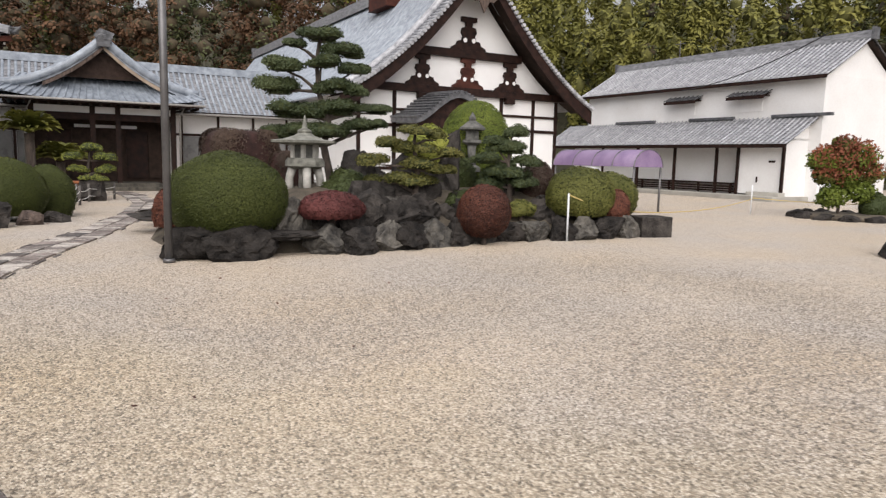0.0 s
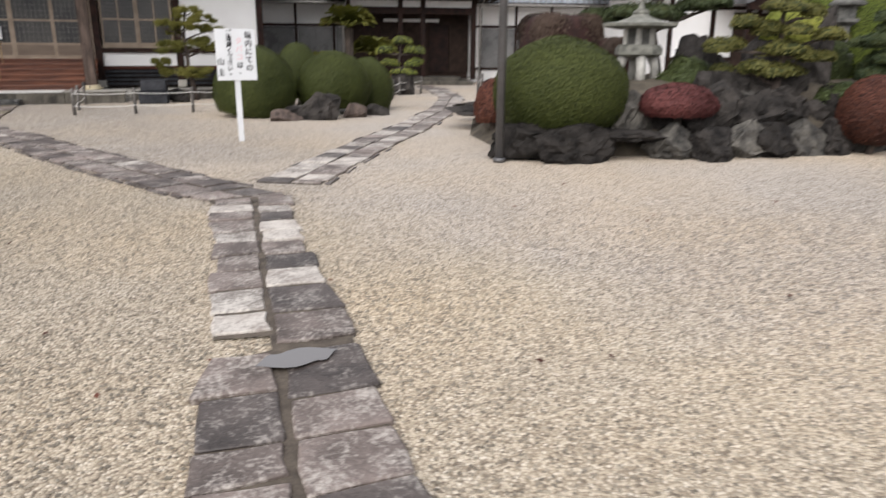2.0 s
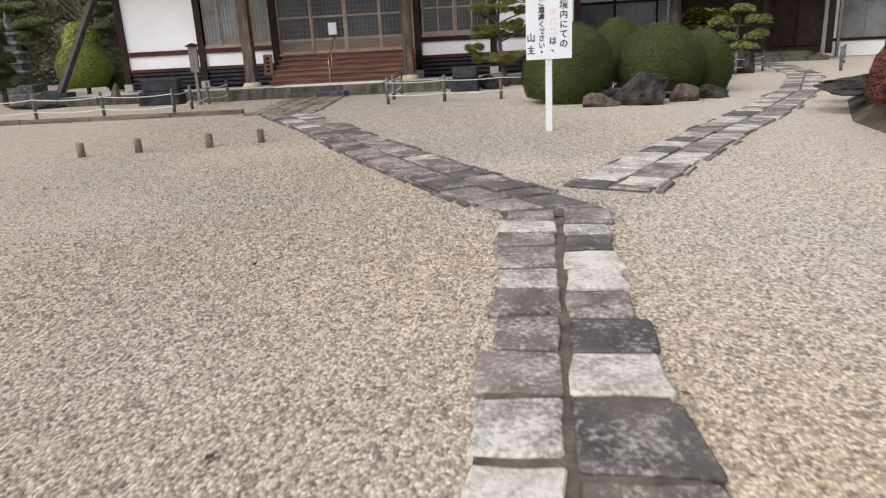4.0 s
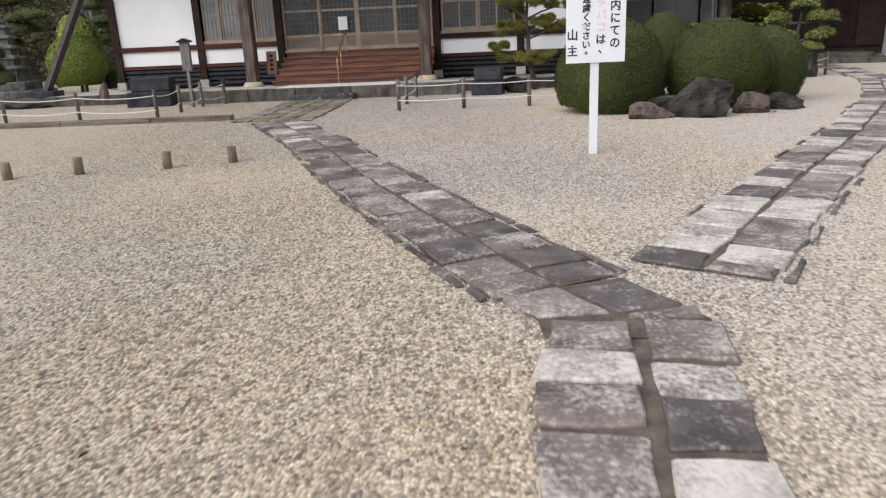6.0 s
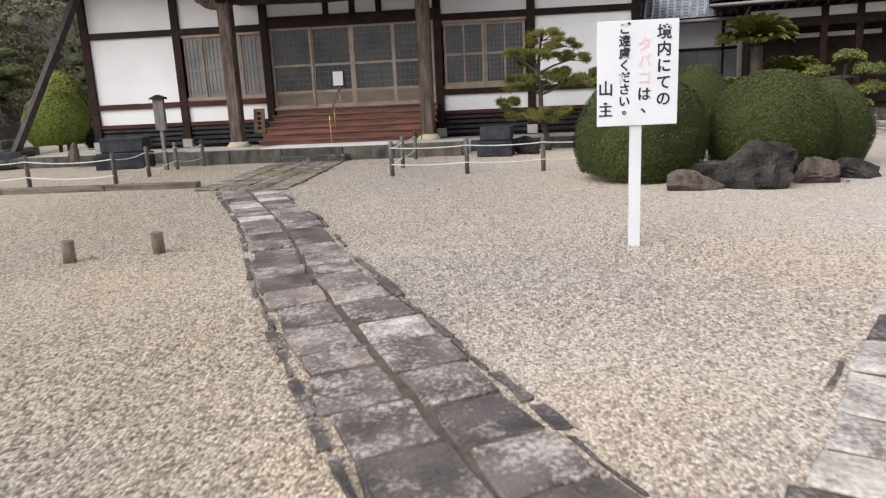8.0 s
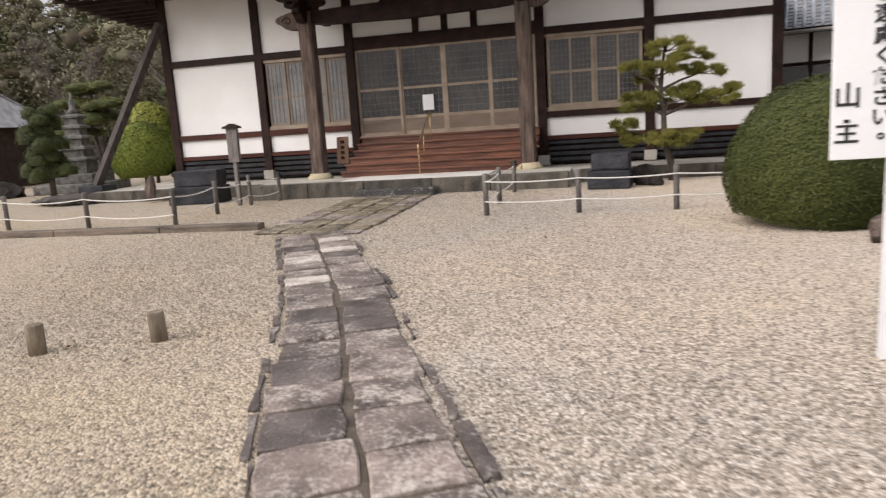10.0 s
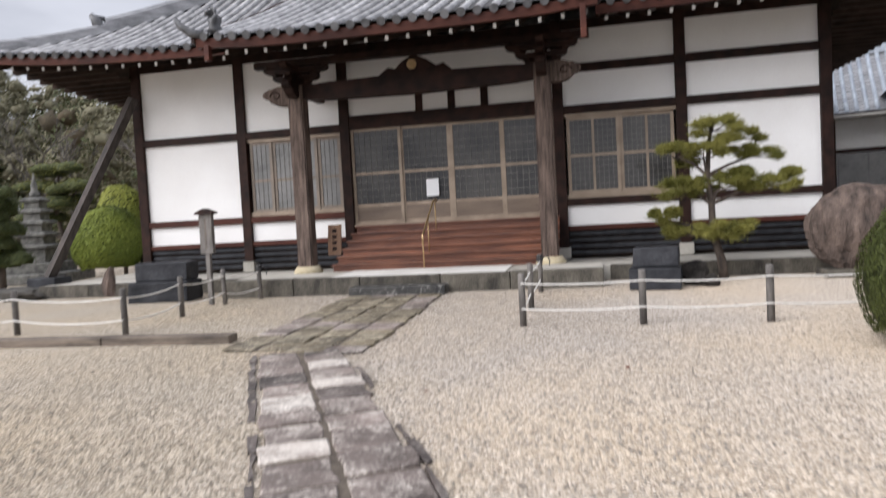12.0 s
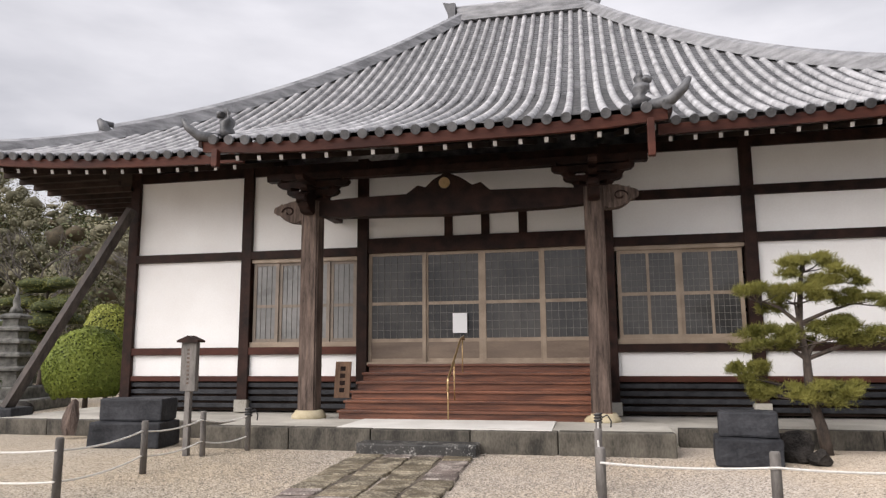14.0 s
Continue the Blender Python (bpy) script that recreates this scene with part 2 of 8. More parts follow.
TIMBER_RED = material("red_brown_timber", (0.036, 0.012, 0.009), (0.105, 0.037, 0.025), 0.55, 3, 40, 0.3, spread=0.15, stretch=(0.25, 1, 1))
STEP_WOOD = material("stair_wood", (0.055, 0.018, 0.011), (0.25, 0.096, 0.05), 0.42, 3.5, 30, 0.25, spread=0.15, stretch=(0.3, 2, 4), stain=(0.05, 0.02, 0.014))
GREY_WOOD = material("weathered_wood", (0.045, 0.033, 0.028), (0.2, 0.148, 0.122), 0.8, 5, 30, 0.6, spread=0.12, stretch=(3, 3, 0.35), depth=0.012)
BRACE_WOOD = material("dark_weathered_brace", (0.018, 0.014, 0.012), (0.08, 0.064, 0.055), 0.75, 5, 30, 0.5, spread=0.1, stretch=(2, 2, 0.4))
LOG_WOOD = material("weathered_log", (0.06, 0.047, 0.037), (0.23, 0.185, 0.145), 0.85, 4, 30, 0.6, spread=0.1, stretch=(0.4, 3, 3), depth=0.015)
SASH = material("tan_sash_wood", (0.24, 0.182, 0.13), (0.4, 0.315, 0.235), 0.5, 3, 50, 0.1, spread=0.06)
DULL_SASH = material("greyed_sash_wood", (0.15, 0.12, 0.095), (0.27, 0.215, 0.168), 0.5, 3, 50, 0.1, spread=0.06)
PLAQUE_WOOD = material("brown_plaque_wood", (0.13, 0.07, 0.042), (0.28, 0.165, 0.1), 0.7, 5, 40, 0.3, spread=0.05, stretch=(3, 3, 0.4))
FOOT_PANEL = material("faded_foot_panel", (0.12, 0.085, 0.062), (0.23, 0.17, 0.125), 0.55, 3, 50, 0.1, spread=0.1, stretch=(0.3, 1, 2))
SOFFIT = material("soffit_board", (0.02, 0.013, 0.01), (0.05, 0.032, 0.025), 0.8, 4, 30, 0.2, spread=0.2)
WHITE_END = material("white_rafter_end", (0.26, 0.245, 0.225), (0.42, 0.4, 0.375), 0.8, 20, 60, 0, spread=0.2)
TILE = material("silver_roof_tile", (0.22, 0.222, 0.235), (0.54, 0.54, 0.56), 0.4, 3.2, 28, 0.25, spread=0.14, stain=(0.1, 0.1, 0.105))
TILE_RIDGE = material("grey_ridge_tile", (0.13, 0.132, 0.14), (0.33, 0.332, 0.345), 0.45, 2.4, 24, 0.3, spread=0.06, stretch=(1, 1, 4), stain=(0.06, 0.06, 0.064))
L_OLIVE = leaf_material("olive_clipped_leaf", (0.075, 0.082, 0.018), (0.18, 0.178, 0.045), spread=0.06)
L_CYCAD = leaf_material("cycad_frond", (0.085, 0.095, 0.016), (0.22, 0.21, 0.045), spread=0.1)
L_WINTER = leaf_material("winter_wood_leaf", (0.11, 0.105, 0.06), (0.29, 0.265, 0.165), spread=0.08, scale=0.2)
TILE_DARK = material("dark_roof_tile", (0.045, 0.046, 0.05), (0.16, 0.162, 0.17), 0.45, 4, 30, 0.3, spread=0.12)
TILE_BLUE = material("blue_grey_roof_tile", (0.19, 0.215, 0.25), (0.4, 0.44, 0.49), 0.36, 3, 30, 0.25, spread=0.08)
SHADE_GLASS = material("dark_window_glass", (0.036, 0.036, 0.036), (0.098, 0.094, 0.088), 0.13, 1.1, 10, 0.02, spread=0.1)
PAPER_GLASS = material("frosted_pane", (0.13, 0.13, 0.128), (0.23, 0.225, 0.22), 0.3, 1.2, 10, 0.02, spread=0.1)
POST_WOOD = material("fence_post", (0.075, 0.068, 0.063), (0.2, 0.185, 0.17), 0.8, 8, 60, 0.4, spread=0.15, stretch=(1, 1, 0.3))
ROPE = material("pale_rope", (0.55, 0.53, 0.49), (0.75, 0.73, 0.69), 0.8, 40, 200, 0.3, spread=0.05)
YELLOW_ROPE = material("yellow_rope", (0.55, 0.4, 0.12), (0.75, 0.58, 0.25), 0.7, 40, 200, 0.2, spread=0.05)
WHITE_PAINT = material("white_painted_board", (0.78, 0.79, 0.8), (0.85, 0.86, 0.87), 0.45, 3, 60, 0.03, spread=0.02)
BLACK_INK = material("black_lettering", (0.015, 0.015, 0.016), (0.03, 0.03, 0.032), 0.6, 10, 60, 0, spread=0.0)
PINK_INK = material("faded_red_lettering", (0.82, 0.6, 0.62), (0.87, 0.68, 0.69), 0.6, 10, 60, 0, spread=0.0)
GREY_METAL = material("galvanised_pole", (0.13, 0.126, 0.126), (0.21, 0.205, 0.205), 0.45, 3, 40, 0.05, metal=0.6, spread=0.03)
BRASS = material("brass_rail", (0.45, 0.3, 0.14), (0.62, 0.45, 0.25), 0.35, 5, 40, 0, metal=0.7, spread=0.02)
PURPLE = material("purple_awning", (0.19, 0.125, 0.235), (0.32, 0.23, 0.36), 0.4, 1.5, 30, 0.1, spread=0.08)
SOIL = material("garden_soil", (0.06, 0.048, 0.035), (0.17, 0.14, 0.1), 0.95, 3, 40, 0.8, spread=0.1, depth=0.04)
BARK = material("pine_bark", (0.035, 0.027, 0.022), (0.13, 0.1, 0.08), 0.9, 8, 50, 0.9, spread=0.15, stretch=(1, 1, 0.4), depth=0.03)
BURL = material("weathered_stump", (0.045, 0.032, 0.026), (0.19, 0.14, 0.115), 0.85, 4, 30, 0.9, spread=0.1, stretch=(2, 2, 0.6), depth=0.06, stain=(0.02, 0.015, 0.012))
L_DOME = leaf_material("clipped_holly", (0.042, 0.053, 0.011), (0.085, 0.099, 0.024), spread=0.04)
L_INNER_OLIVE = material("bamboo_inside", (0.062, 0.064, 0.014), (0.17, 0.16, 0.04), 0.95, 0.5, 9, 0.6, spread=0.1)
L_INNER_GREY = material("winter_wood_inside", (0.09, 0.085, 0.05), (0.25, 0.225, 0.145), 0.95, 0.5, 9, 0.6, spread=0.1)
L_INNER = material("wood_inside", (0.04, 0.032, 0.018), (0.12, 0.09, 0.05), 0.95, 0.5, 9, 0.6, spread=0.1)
L_DARK = leaf_material("dark_clipped_leaf", (0.028, 0.042, 0.014), (0.085, 0.105, 0.034))
L_PINE = leaf_material("pine_needle", (0.035, 0.05, 0.022), (0.1, 0.122, 0.052))
L_PINE_Y = leaf_material("yellow_pine_needle", (0.105, 0.108, 0.022), (0.28, 0.26, 0.066))
L_PINE_O = leaf_material("olive_pine_needle", (0.065, 0.068, 0.018), (0.165, 0.155, 0.043))
L_YELLOW = leaf_material("yellow_green_leaf", (0.14, 0.17, 0.025), (0.33, 0.34, 0.07))
L_RED = leaf_material("red_azalea_leaf", (0.06, 0.019, 0.018), (0.16, 0.052, 0.047))
L_BROWN = leaf_material("bronze_leaf", (0.055, 0.02, 0.013), (0.18, 0.065, 0.04))
L_MAROON = leaf_material("maroon_hedge_leaf", (0.032, 0.021, 0.015), (0.092, 0.06, 0.043))
L_BAMBOO = leaf_material("bamboo_leaf", (0.105, 0.107, 0.022), (0.26, 0.242, 0.058), spread=0.05, scale=0.2)
L_GLOBE = leaf_material("globe_tree_leaf", (0.075, 0.108, 0.015), (0.2, 0.24, 0.04))
L_WOOD = leaf_material("evergreen_wood_leaf", (0.035, 0.045, 0.016), (0.105, 0.115, 0.045), spread=0.06, scale=0.2)
L_AUTUMN = leaf_material("autumn_wood_leaf", (0.07, 0.036, 0.018), (0.19, 0.1, 0.052), spread=0.05, scale=0.2)
TWIG = material("bare_twig", (0.07, 0.06, 0.055), (0.18, 0.165, 0.15), 0.9, 5, 30, 0, spread=0.2)
for dull in (TIMBER, SOFFIT, TIMBER_RED, BLACK_STONE, ROCK, GREY_WOOD):
    dull.node_tree.nodes["Principled BSDF"].inputs["Specular IOR Level"].default_value = 0.18


# ---- mesh helpers ----
def box(bm, x0, x1, y0, y1, z0, z1, m=None):
    v = [bm.verts.new((m @ Vector(c)) if m else c) for c in ((x0, y0, z0), (x1, y0, z0), (x1, y1, z0), (x0, y1, z0), (x0, y0, z1), (x1, y0, z1), (x1, y1, z1), (x0, y1, z1))]
    for f in ((0, 3, 2, 1), (4, 5, 6, 7), (0, 1, 5, 4), (1, 2, 6, 5), (2, 3, 7, 6), (3, 0, 4, 7)):
        bm.faces.new([v[i] for i in f])
    return v


def boxed(x0, x1, y0, y1, z0, z1, bevel=0.0, m=None):
    bm = bmesh.new()
    box(bm, x0, x1, y0, y1, z0, z1, m)
    if bevel:
        bmesh.ops.bevel(bm, geom=bm.edges[:], offset=bevel, segments=2, affect="EDGES", profile=0.6)
    return bm


def tube(bm, points, radii, seg=10, caps=True):
    """A tube along points, each with its radius."""
    rings = []
    pts = [Vector(p) for p in points]
    for i, p in enumerate(pts):
        d = (pts[min(i + 1, len(pts) - 1)] - pts[max(i - 1, 0)]).normalized()
        side = d.cross(Vector((0, 0, 1)) if abs(d.z) < 0.9 else Vector((1, 0, 0))).normalized()
        up = side.cross(d)
        r = radii[i] if isinstance(radii, (list, tuple)) else radii
        rings.append([bm.verts.new(p + (side * math.cos(a) + up * math.sin(a)) * r) for a in (2 * math.pi * k / seg for k in range(seg))])
    for a, b in zip(rings, rings[1:]):
        for k in range(seg):
            f = bm.faces.new((a[k], a[(k + 1) % seg], b[(k + 1) % seg], b[k]))
            f.smooth = seg > 6
    if caps:
        bm.faces.new(rings[0][::-1])
        bm.faces.new(rings[-1])
    return bm


def lathe(bm, profile, seg=24, centre=(0, 0, 0), square=0.0):
    """Turns (radius, height) pairs about the z axis."""
    rings = []
    for r, z in profile:
        ring = []
        for k in range(seg):
            a = 2 * math.pi * (k + 0.5) / seg
            ring.append(bm.verts.new((centre[0] + r * math.cos(a), centre[1] + r * math.sin(a), centre[2] + z)))
        rings.append(ring)
    for a, b in zip(rings, rings[1:]):
        for k in range(seg):
            f = bm.faces.new((a[k], a[(k + 1) % seg], b[(k + 1) % seg], b[k]))
            f.smooth = seg > 8
    bm.faces.new(rings[0][::-1])
    bm.faces.new(rings[-1])
    return bm


def prism(bm, outline, y0, y1):
    """An outline in x and z, given depth along y."""
    a = [bm.verts.new((x, y0, z)) for x, z in outline]
    b = [bm.verts.new((x, y1, z)) for x, z in outline]
    bm.faces.new(a)
    bm.faces.new(b[::-1])
    for i in range(len(a)):
        j = (i + 1) % len(a)
        bm.faces.new((a[j], a[i], b[i], b[j]))
    return bm


def rough_rock(bm, centre, size, seed, level=3, sharp=0.35):
    """A lumpy boulder: a faceted ball pushed about by noise, its foot cut flat."""
    made = bmesh.ops.create_icosphere(bm, subdivisions=level, radius=1.0)["verts"]
    off = Vector((seed * 3.7, seed * 1.3, seed * 7.1))
    pick = random.Random(seed)
    cuts = [(Vector((pick.gauss(0, 1), pick.gauss(0, 1), pick.gauss(0.2, 0.8))).normalized(), pick.uniform(0.55, 0.85)) for _ in range(11)]
    for v in made:
        p = v.co.copy()
        d = 1 + sharp * noise.noise(p * 1.1 + off) + 0.4 * sharp * noise.noise(p * 2.6 + off)
        q = p * d
        for n_, c_ in cuts:
            over = q.dot(n_) - c_
            if over > 0:
                q -= n_ * over
        q *= 1 + 0.16 * sharp * noise.noise(p * 5 + off) + 0.1 * sharp * noise.noise(p * 11 + off)
        q *= 1 - 0.34 * sharp * max(0.0, 1 - 7 * abs(noise.noise(p * 1.9 + off))) - 0.16 * sharp * max(0.0, 1 - 5 * abs(noise.noise(p * 4.3 - off)))
        cap = 0.95 + 0.2 * noise.noise(off)
        q = Vector((max(-cap, min(cap, q.x)), max(-cap, min(cap, q.y)), max(-0.6, min(cap, q.z))))
        v.co = Vector(centre) + Vector((q.x * size[0], q.y * size[1], q.z * size[2]))
    return bm


def finish(bm, name, mat):
    bmesh.ops.recalc_face_normals(bm, faces=bm.faces)
    me = bpy.data.meshes.new(name)
    bm.to_mesh(me)
    bm.free()
    me.materials.append(mat)
    return me


def part(name, bm, mat, parent, label=""):
    ob = new(name, finish(bm, name, mat))
    ob.parent = parent
    return tagged(ob, label)


def piece(name, me, parent, m):
    """A further piece on a mesh that is already there."""
    ob = new(name, me)
    ob.parent = parent
    ob.matrix_basis = m
    return ob


def thing(name, label, category, m=None, group="", kind=""):
    ob = new(name)
    ob.empty_display_size = 0.3
    if m:
        ob.matrix_basis = m
    return tagged(ob, label, category, group, kind)


def solid(name, bm, mat, label, category, m=None, group="", kind=""):
    ob = new(name, finish(bm, name, mat))
    if m:
        ob.matrix_basis = m
    return tagged(ob, label, category, group, kind)


def raw_mesh(name, verts, faces, mat, smooth=False):
    """A mesh straight from arrays of corners and equal-sized faces."""
    me = bpy.data.meshes.new(name)
    verts, faces = np.asarray(verts, np.float32), np.asarray(faces, np.int32)
    k = faces.shape[1]
    me.vertices.add(len(verts))
    me.vertices.foreach_set("co", verts.ravel())
    me.loops.add(faces.size)
    me.loops.foreach_set("vertex_index", faces.ravel())
    me.polygons.add(len(faces))
    me.polygons.foreach_set("loop_start", np.arange(len(faces), dtype=np.int32) * k)
    me.polygons.foreach_set("loop_total", np.full(len(faces), k, np.int32))
    if smooth:
        me.polygons.foreach_set("use_smooth", np.ones(len(faces), bool))
    me.update(calc_edges=True)
    me.materials.append(mat)
    return me


def leaf_cloud(points, normals, size, rng, long=1.6, jitter=0.7):
    """Small four-cornered leaves at the points, lying roughly along the normals given."""
    n = len(points)
    nr = normals + rng.normal(0, jitter, (n, 3))
    nr /= np.linalg.norm(nr, axis=1, keepdims=True) + 1e-9
    t = np.cross(nr, rng.normal(0, 1, (n, 3)))
    t /= np.linalg.norm(t, axis=1, keepdims=True) + 1e-9
    b = np.cross(nr, t)
    s = size * rng.uniform(0.6, 1.3, (n, 1))
    v = np.stack([points - t * s * long * 0.5, points + b * s * 0.5, points + t * s * long * 0.5, points - b * s * 0.5], 1).reshape(-1, 3)
    return v, np.arange(4 * n).reshape(-1, 4)


# ---- ground ----
def ground_sheet():
    bm = bmesh.new()
    xs = [-600, -200, -90] + [x * 2.0 for x in range(-30, 31)] + [90, 200, 600]
    ys = [-600, -200, -60, -20] + [y * 2.0 for y in range(-4, 34)] + [90, 200, 600]
    grid = [[bm.verts.new((x, y, 0.012 * noise.noise((x * 0.4, y * 0.4, 0)) - 0.012)) for x in xs] for y in ys]
    for a, b in zip(grid, grid[1:]):
        for i in range(len(xs) - 1):
            bm.faces.new((a[i], a[i + 1], b[i + 1], b[i])).smooth = True
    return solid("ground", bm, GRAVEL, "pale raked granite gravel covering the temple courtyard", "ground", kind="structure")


ground_sheet()


# ---- main hall ----
WY, PY = 30.34, 29.02
COLS = (-11.85, -9.18, -6.66, -1.88, 0.62, 3.36)
hall = thing("temple_hall", "white-plastered timber temple hall under a silver tiled hip roof", "temple hall", pose(0, 0, 0))


def hall_walls():
    for x in COLS:
        part("column", boxed(x - 0.11, x + 0.11, WY - 0.07, WY + 0.15, 0.5, 5.35, 0.012), TIMBER, hall)
        part("column_base", boxed(x - 0.14, x + 0.14, WY - 0.12, WY + 0.18, 0.28, 0.52, 0.015), CONCRETE, hall, "pale stone block under a column")

    def beam(x0, x1, z0, z1, mat=TIMBER, proud=0.045):
        part("beam", boxed(x0, x1, WY - proud, WY + 0.12, z0, z1, 0.008), mat, hall)

    def panel(x0, x1, z0, z1):
        part("plaster_panel", boxed(x0, x1, WY + 0.02, WY + 0.09, z0, z1), PLASTER, hall)

    for i, (a, b) in enumerate(zip(COLS, COLS[1:])):
        a, b = a + 0.11, b - 0.11
        if i == 2:
            beam(a, b, 3.4, 3.7)
            beam(a, b, 5.0, 5.3)
            panel(a, b, 3.7, 4.25)
            for t in (0.36, 0.52, 0.68):
                x = a + (b - a) * t
                part("strut", boxed(x - 0.08, x + 0.08, WY - 0.03, WY + 0.02, 3.7, 4.25), TIMBER, hall)
            beam(a, b, 4.25, 4.4)
            panel(a, b, 4.4, 5.0)
            continue
        beam(a, b, 0.88, 0.985, TIMBER_RED)
        panel(a, b, 0.985, 1.41)
        beam(a, b, 1.41, 1.56, TIMBER_RED if i < 2 else TIMBER, 0.06)
        beam(a, b, 3.36, 3.53, TIMBER, 0.07)
        beam(a, b, 5.12, 5.32)
        if i > 2:
            panel(a, b, 3.53, 4.22)
            beam(a, b, 4.22, 4.4)
            panel(a, b, 4.4, 5.12)
        else:
            panel(a, b, 3.53, 5.12)
        if i in (0, 4):
            panel(a, b, 1.56, 3.36)
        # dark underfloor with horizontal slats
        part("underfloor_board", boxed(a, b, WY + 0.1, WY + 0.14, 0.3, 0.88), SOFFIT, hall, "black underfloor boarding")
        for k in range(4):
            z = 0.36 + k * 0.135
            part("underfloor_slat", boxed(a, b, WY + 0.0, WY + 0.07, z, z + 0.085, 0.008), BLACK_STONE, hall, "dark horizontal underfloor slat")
    # walls that close the hall at its sides and back
    for x0, x1, y0, y1 in ((COLS[0] - 0.06, COLS[0] + 0.06, WY + 0.15, 44.0), (COLS[5] - 0.06, COLS[5] + 0.06, WY + 0.15, 44.0), (COLS[0], COLS[5], 43.9, 44.0)):
        part("plaster_panel", boxed(x0, x1, y0, y1, 0.3, 5.3), PLASTER, hall)
    for y in (33.0, 35.7, 38.4, 41.1):
        for x in (COLS[0], COLS[5]):
            part("column", boxed(x - 0.11, x + 0.11, y - 0.11, y + 0.11, 0.3, 5.3), TIMBER, hall)
    for x in (COLS[0], COLS[5]):
        for z in (0.9, 1.45, 3.42, 5.15):
            part("beam", boxed(x - 0.1, x + 0.1, WY + 0.15, 43.9, z, z + 0.14), TIMBER, hall)


def sliding_sash(parent, x0, x1, z0, z1, y, low, columns, rows, solid_foot, pane_mat, bars=True, frame_mat=None):
    """One sash: frame, a middle rail, glass, thin lattice bars, and a board at the foot."""
    frame_mat = frame_mat or SASH
    s = part("sash", boxed(x0, x0 + 0.07, y, y + 0.035, z0, z1, 0.004), frame_mat, parent, "tan wooden sash frame")
    bm = bmesh.new()
    mid = z0 + (z1 - z0) * low
    foot = z0 + solid_foot
    box(bm, x1 - 0.07, x1, y, y + 0.035, z0, z1)
    for a, b in ((z0, z0 + 0.07), (z1 - 0.06, z1), (mid - 0.03, mid + 0.03)) + (((foot - 0.035, foot + 0.035),) if solid_foot else ()):
        box(bm, x0 + 0.07, x1 - 0.07, y + 0.002, y + 0.033, a, b)
    part("rail", bm, frame_mat, s)
    part("pane", boxed(x0 + 0.05, x1 - 0.05, y + 0.018, y + 0.024, (foot if solid_foot else z0 + 0.07), z1 - 0.06), pane_mat, s, "dark reflecting window glass")
    if solid_foot:
        part("foot_board", boxed(x0 + 0.05, x1 - 0.05, y + 0.01, y + 0.026, z0 + 0.07, foot - 0.035), FOOT_PANEL, s, "greyish brown board at the foot of the sash")
    if bars:
        bm = bmesh.new()
        lo = (foot + 0.035) if solid_foot else z0 + 0.07
        for k in range(1, columns):
            x = x0 + 0.05 + (x1 - x0 - 0.1) * k / columns
            box(bm, x - 0.004, x + 0.004, y + 0.006, y + 0.017, lo, z1 - 0.06)
        for r in range(1, rows):
            z = lo + (z1 - 0.06 - lo) * r / rows
            box(bm, x0 + 0.05, x1 - 0.05, y + 0.008, y + 0.016, z - 0.0035, z + 0.0035)
        part("lattice", bm, PALE_LATTICE, s, "thin pale lattice bars")
    return s


PALE_LATTICE = material("pale_lattice", (0.15, 0.14, 0.125), (0.23, 0.215, 0.195), 0.6, 10, 60, 0, spread=0.05)


def hall_openings():
    a, b = COLS[2] + 0.11, COLS[3] - 0.11
    w = (b - a) / 4
    door = thing("hall_door", "four-leaf tan wooden lattice sliding doors of the temple hall, closed", "door")
    for k in range(4):
        sliding_sash(door, a + k * w, a + (k + 1) * w + (0.03 if k % 2 == 0 else 0), 1.25, 3.4, WY + 0.03 + (0.04 if k in (1, 2) else 0), 0.53, 8, 10, 0.42, SHADE_GLASS)
    part("sill", boxed(a, b, WY - 0.06, WY + 0.12, 1.19, 1.25, 0.006), SASH, door)
    for i, style in ((1, 0), (3, 1)):
        a, b = COLS[i] + 0.11, COLS[i + 1] - 0.11
        win = thing("hall_window", "wide tan wooden sliding window with thin lattice, closed", "window")
        part("window_frame", boxed(a, b, WY - 0.02, WY + 0.1, 1.56, 1.66, 0.006), SASH, win)
        part("window_frame", boxed(a, b, WY - 0.02, WY + 0.1, 3.28, 3.36, 0.006), SASH, win)
        if style:
            w = (b - a - 0.08) / 2
            for k in range(2):
                x0 = a + 0.04 + k * w
                s = sliding_sash(win, x0, x0 + w, 1.66, 3.28, WY + 0.02 + 0.04 * k, 0.5, 10, 12, 0, SHADE_GLASS)
                part("mullion", boxed(x0 + w / 2 - 0.025, x0 + w / 2 + 0.025, WY + 0.018 + 0.04 * k, WY + 0.045 + 0.04 * k, 1.73, 3.22), SASH, s)
        else:
            w = (b - a - 0.08) / 4
            for k in range(4):
                x0 = a + 0.04 + k * w
                sliding_sash(win, x0, x0 + w, 1.66, 3.28, WY + 0.02 + 0.03 * (k % 2), 0.45, 4, 1, 0, PAPER_GLASS, frame_mat=DULL_SASH)


EAVE_Y, RIDGE_Y = 28.2, 37.5
EX0, EX1, RX0, RX1 = -14.0, 5.7, -5.77, -2.12
EAVE_Z, RISE = 5.02, 6.75


def slope_z(v):
    return RISE * (0.62 * v + 0.38 * v * v)


def lift(x, v):
    mid, half = (EX0 + EX1) / 2, (EX1 - EX0) / 2
    return 0.34 * min(1.2, abs(x - mid) / half) ** 4 * (1 - v) ** 2


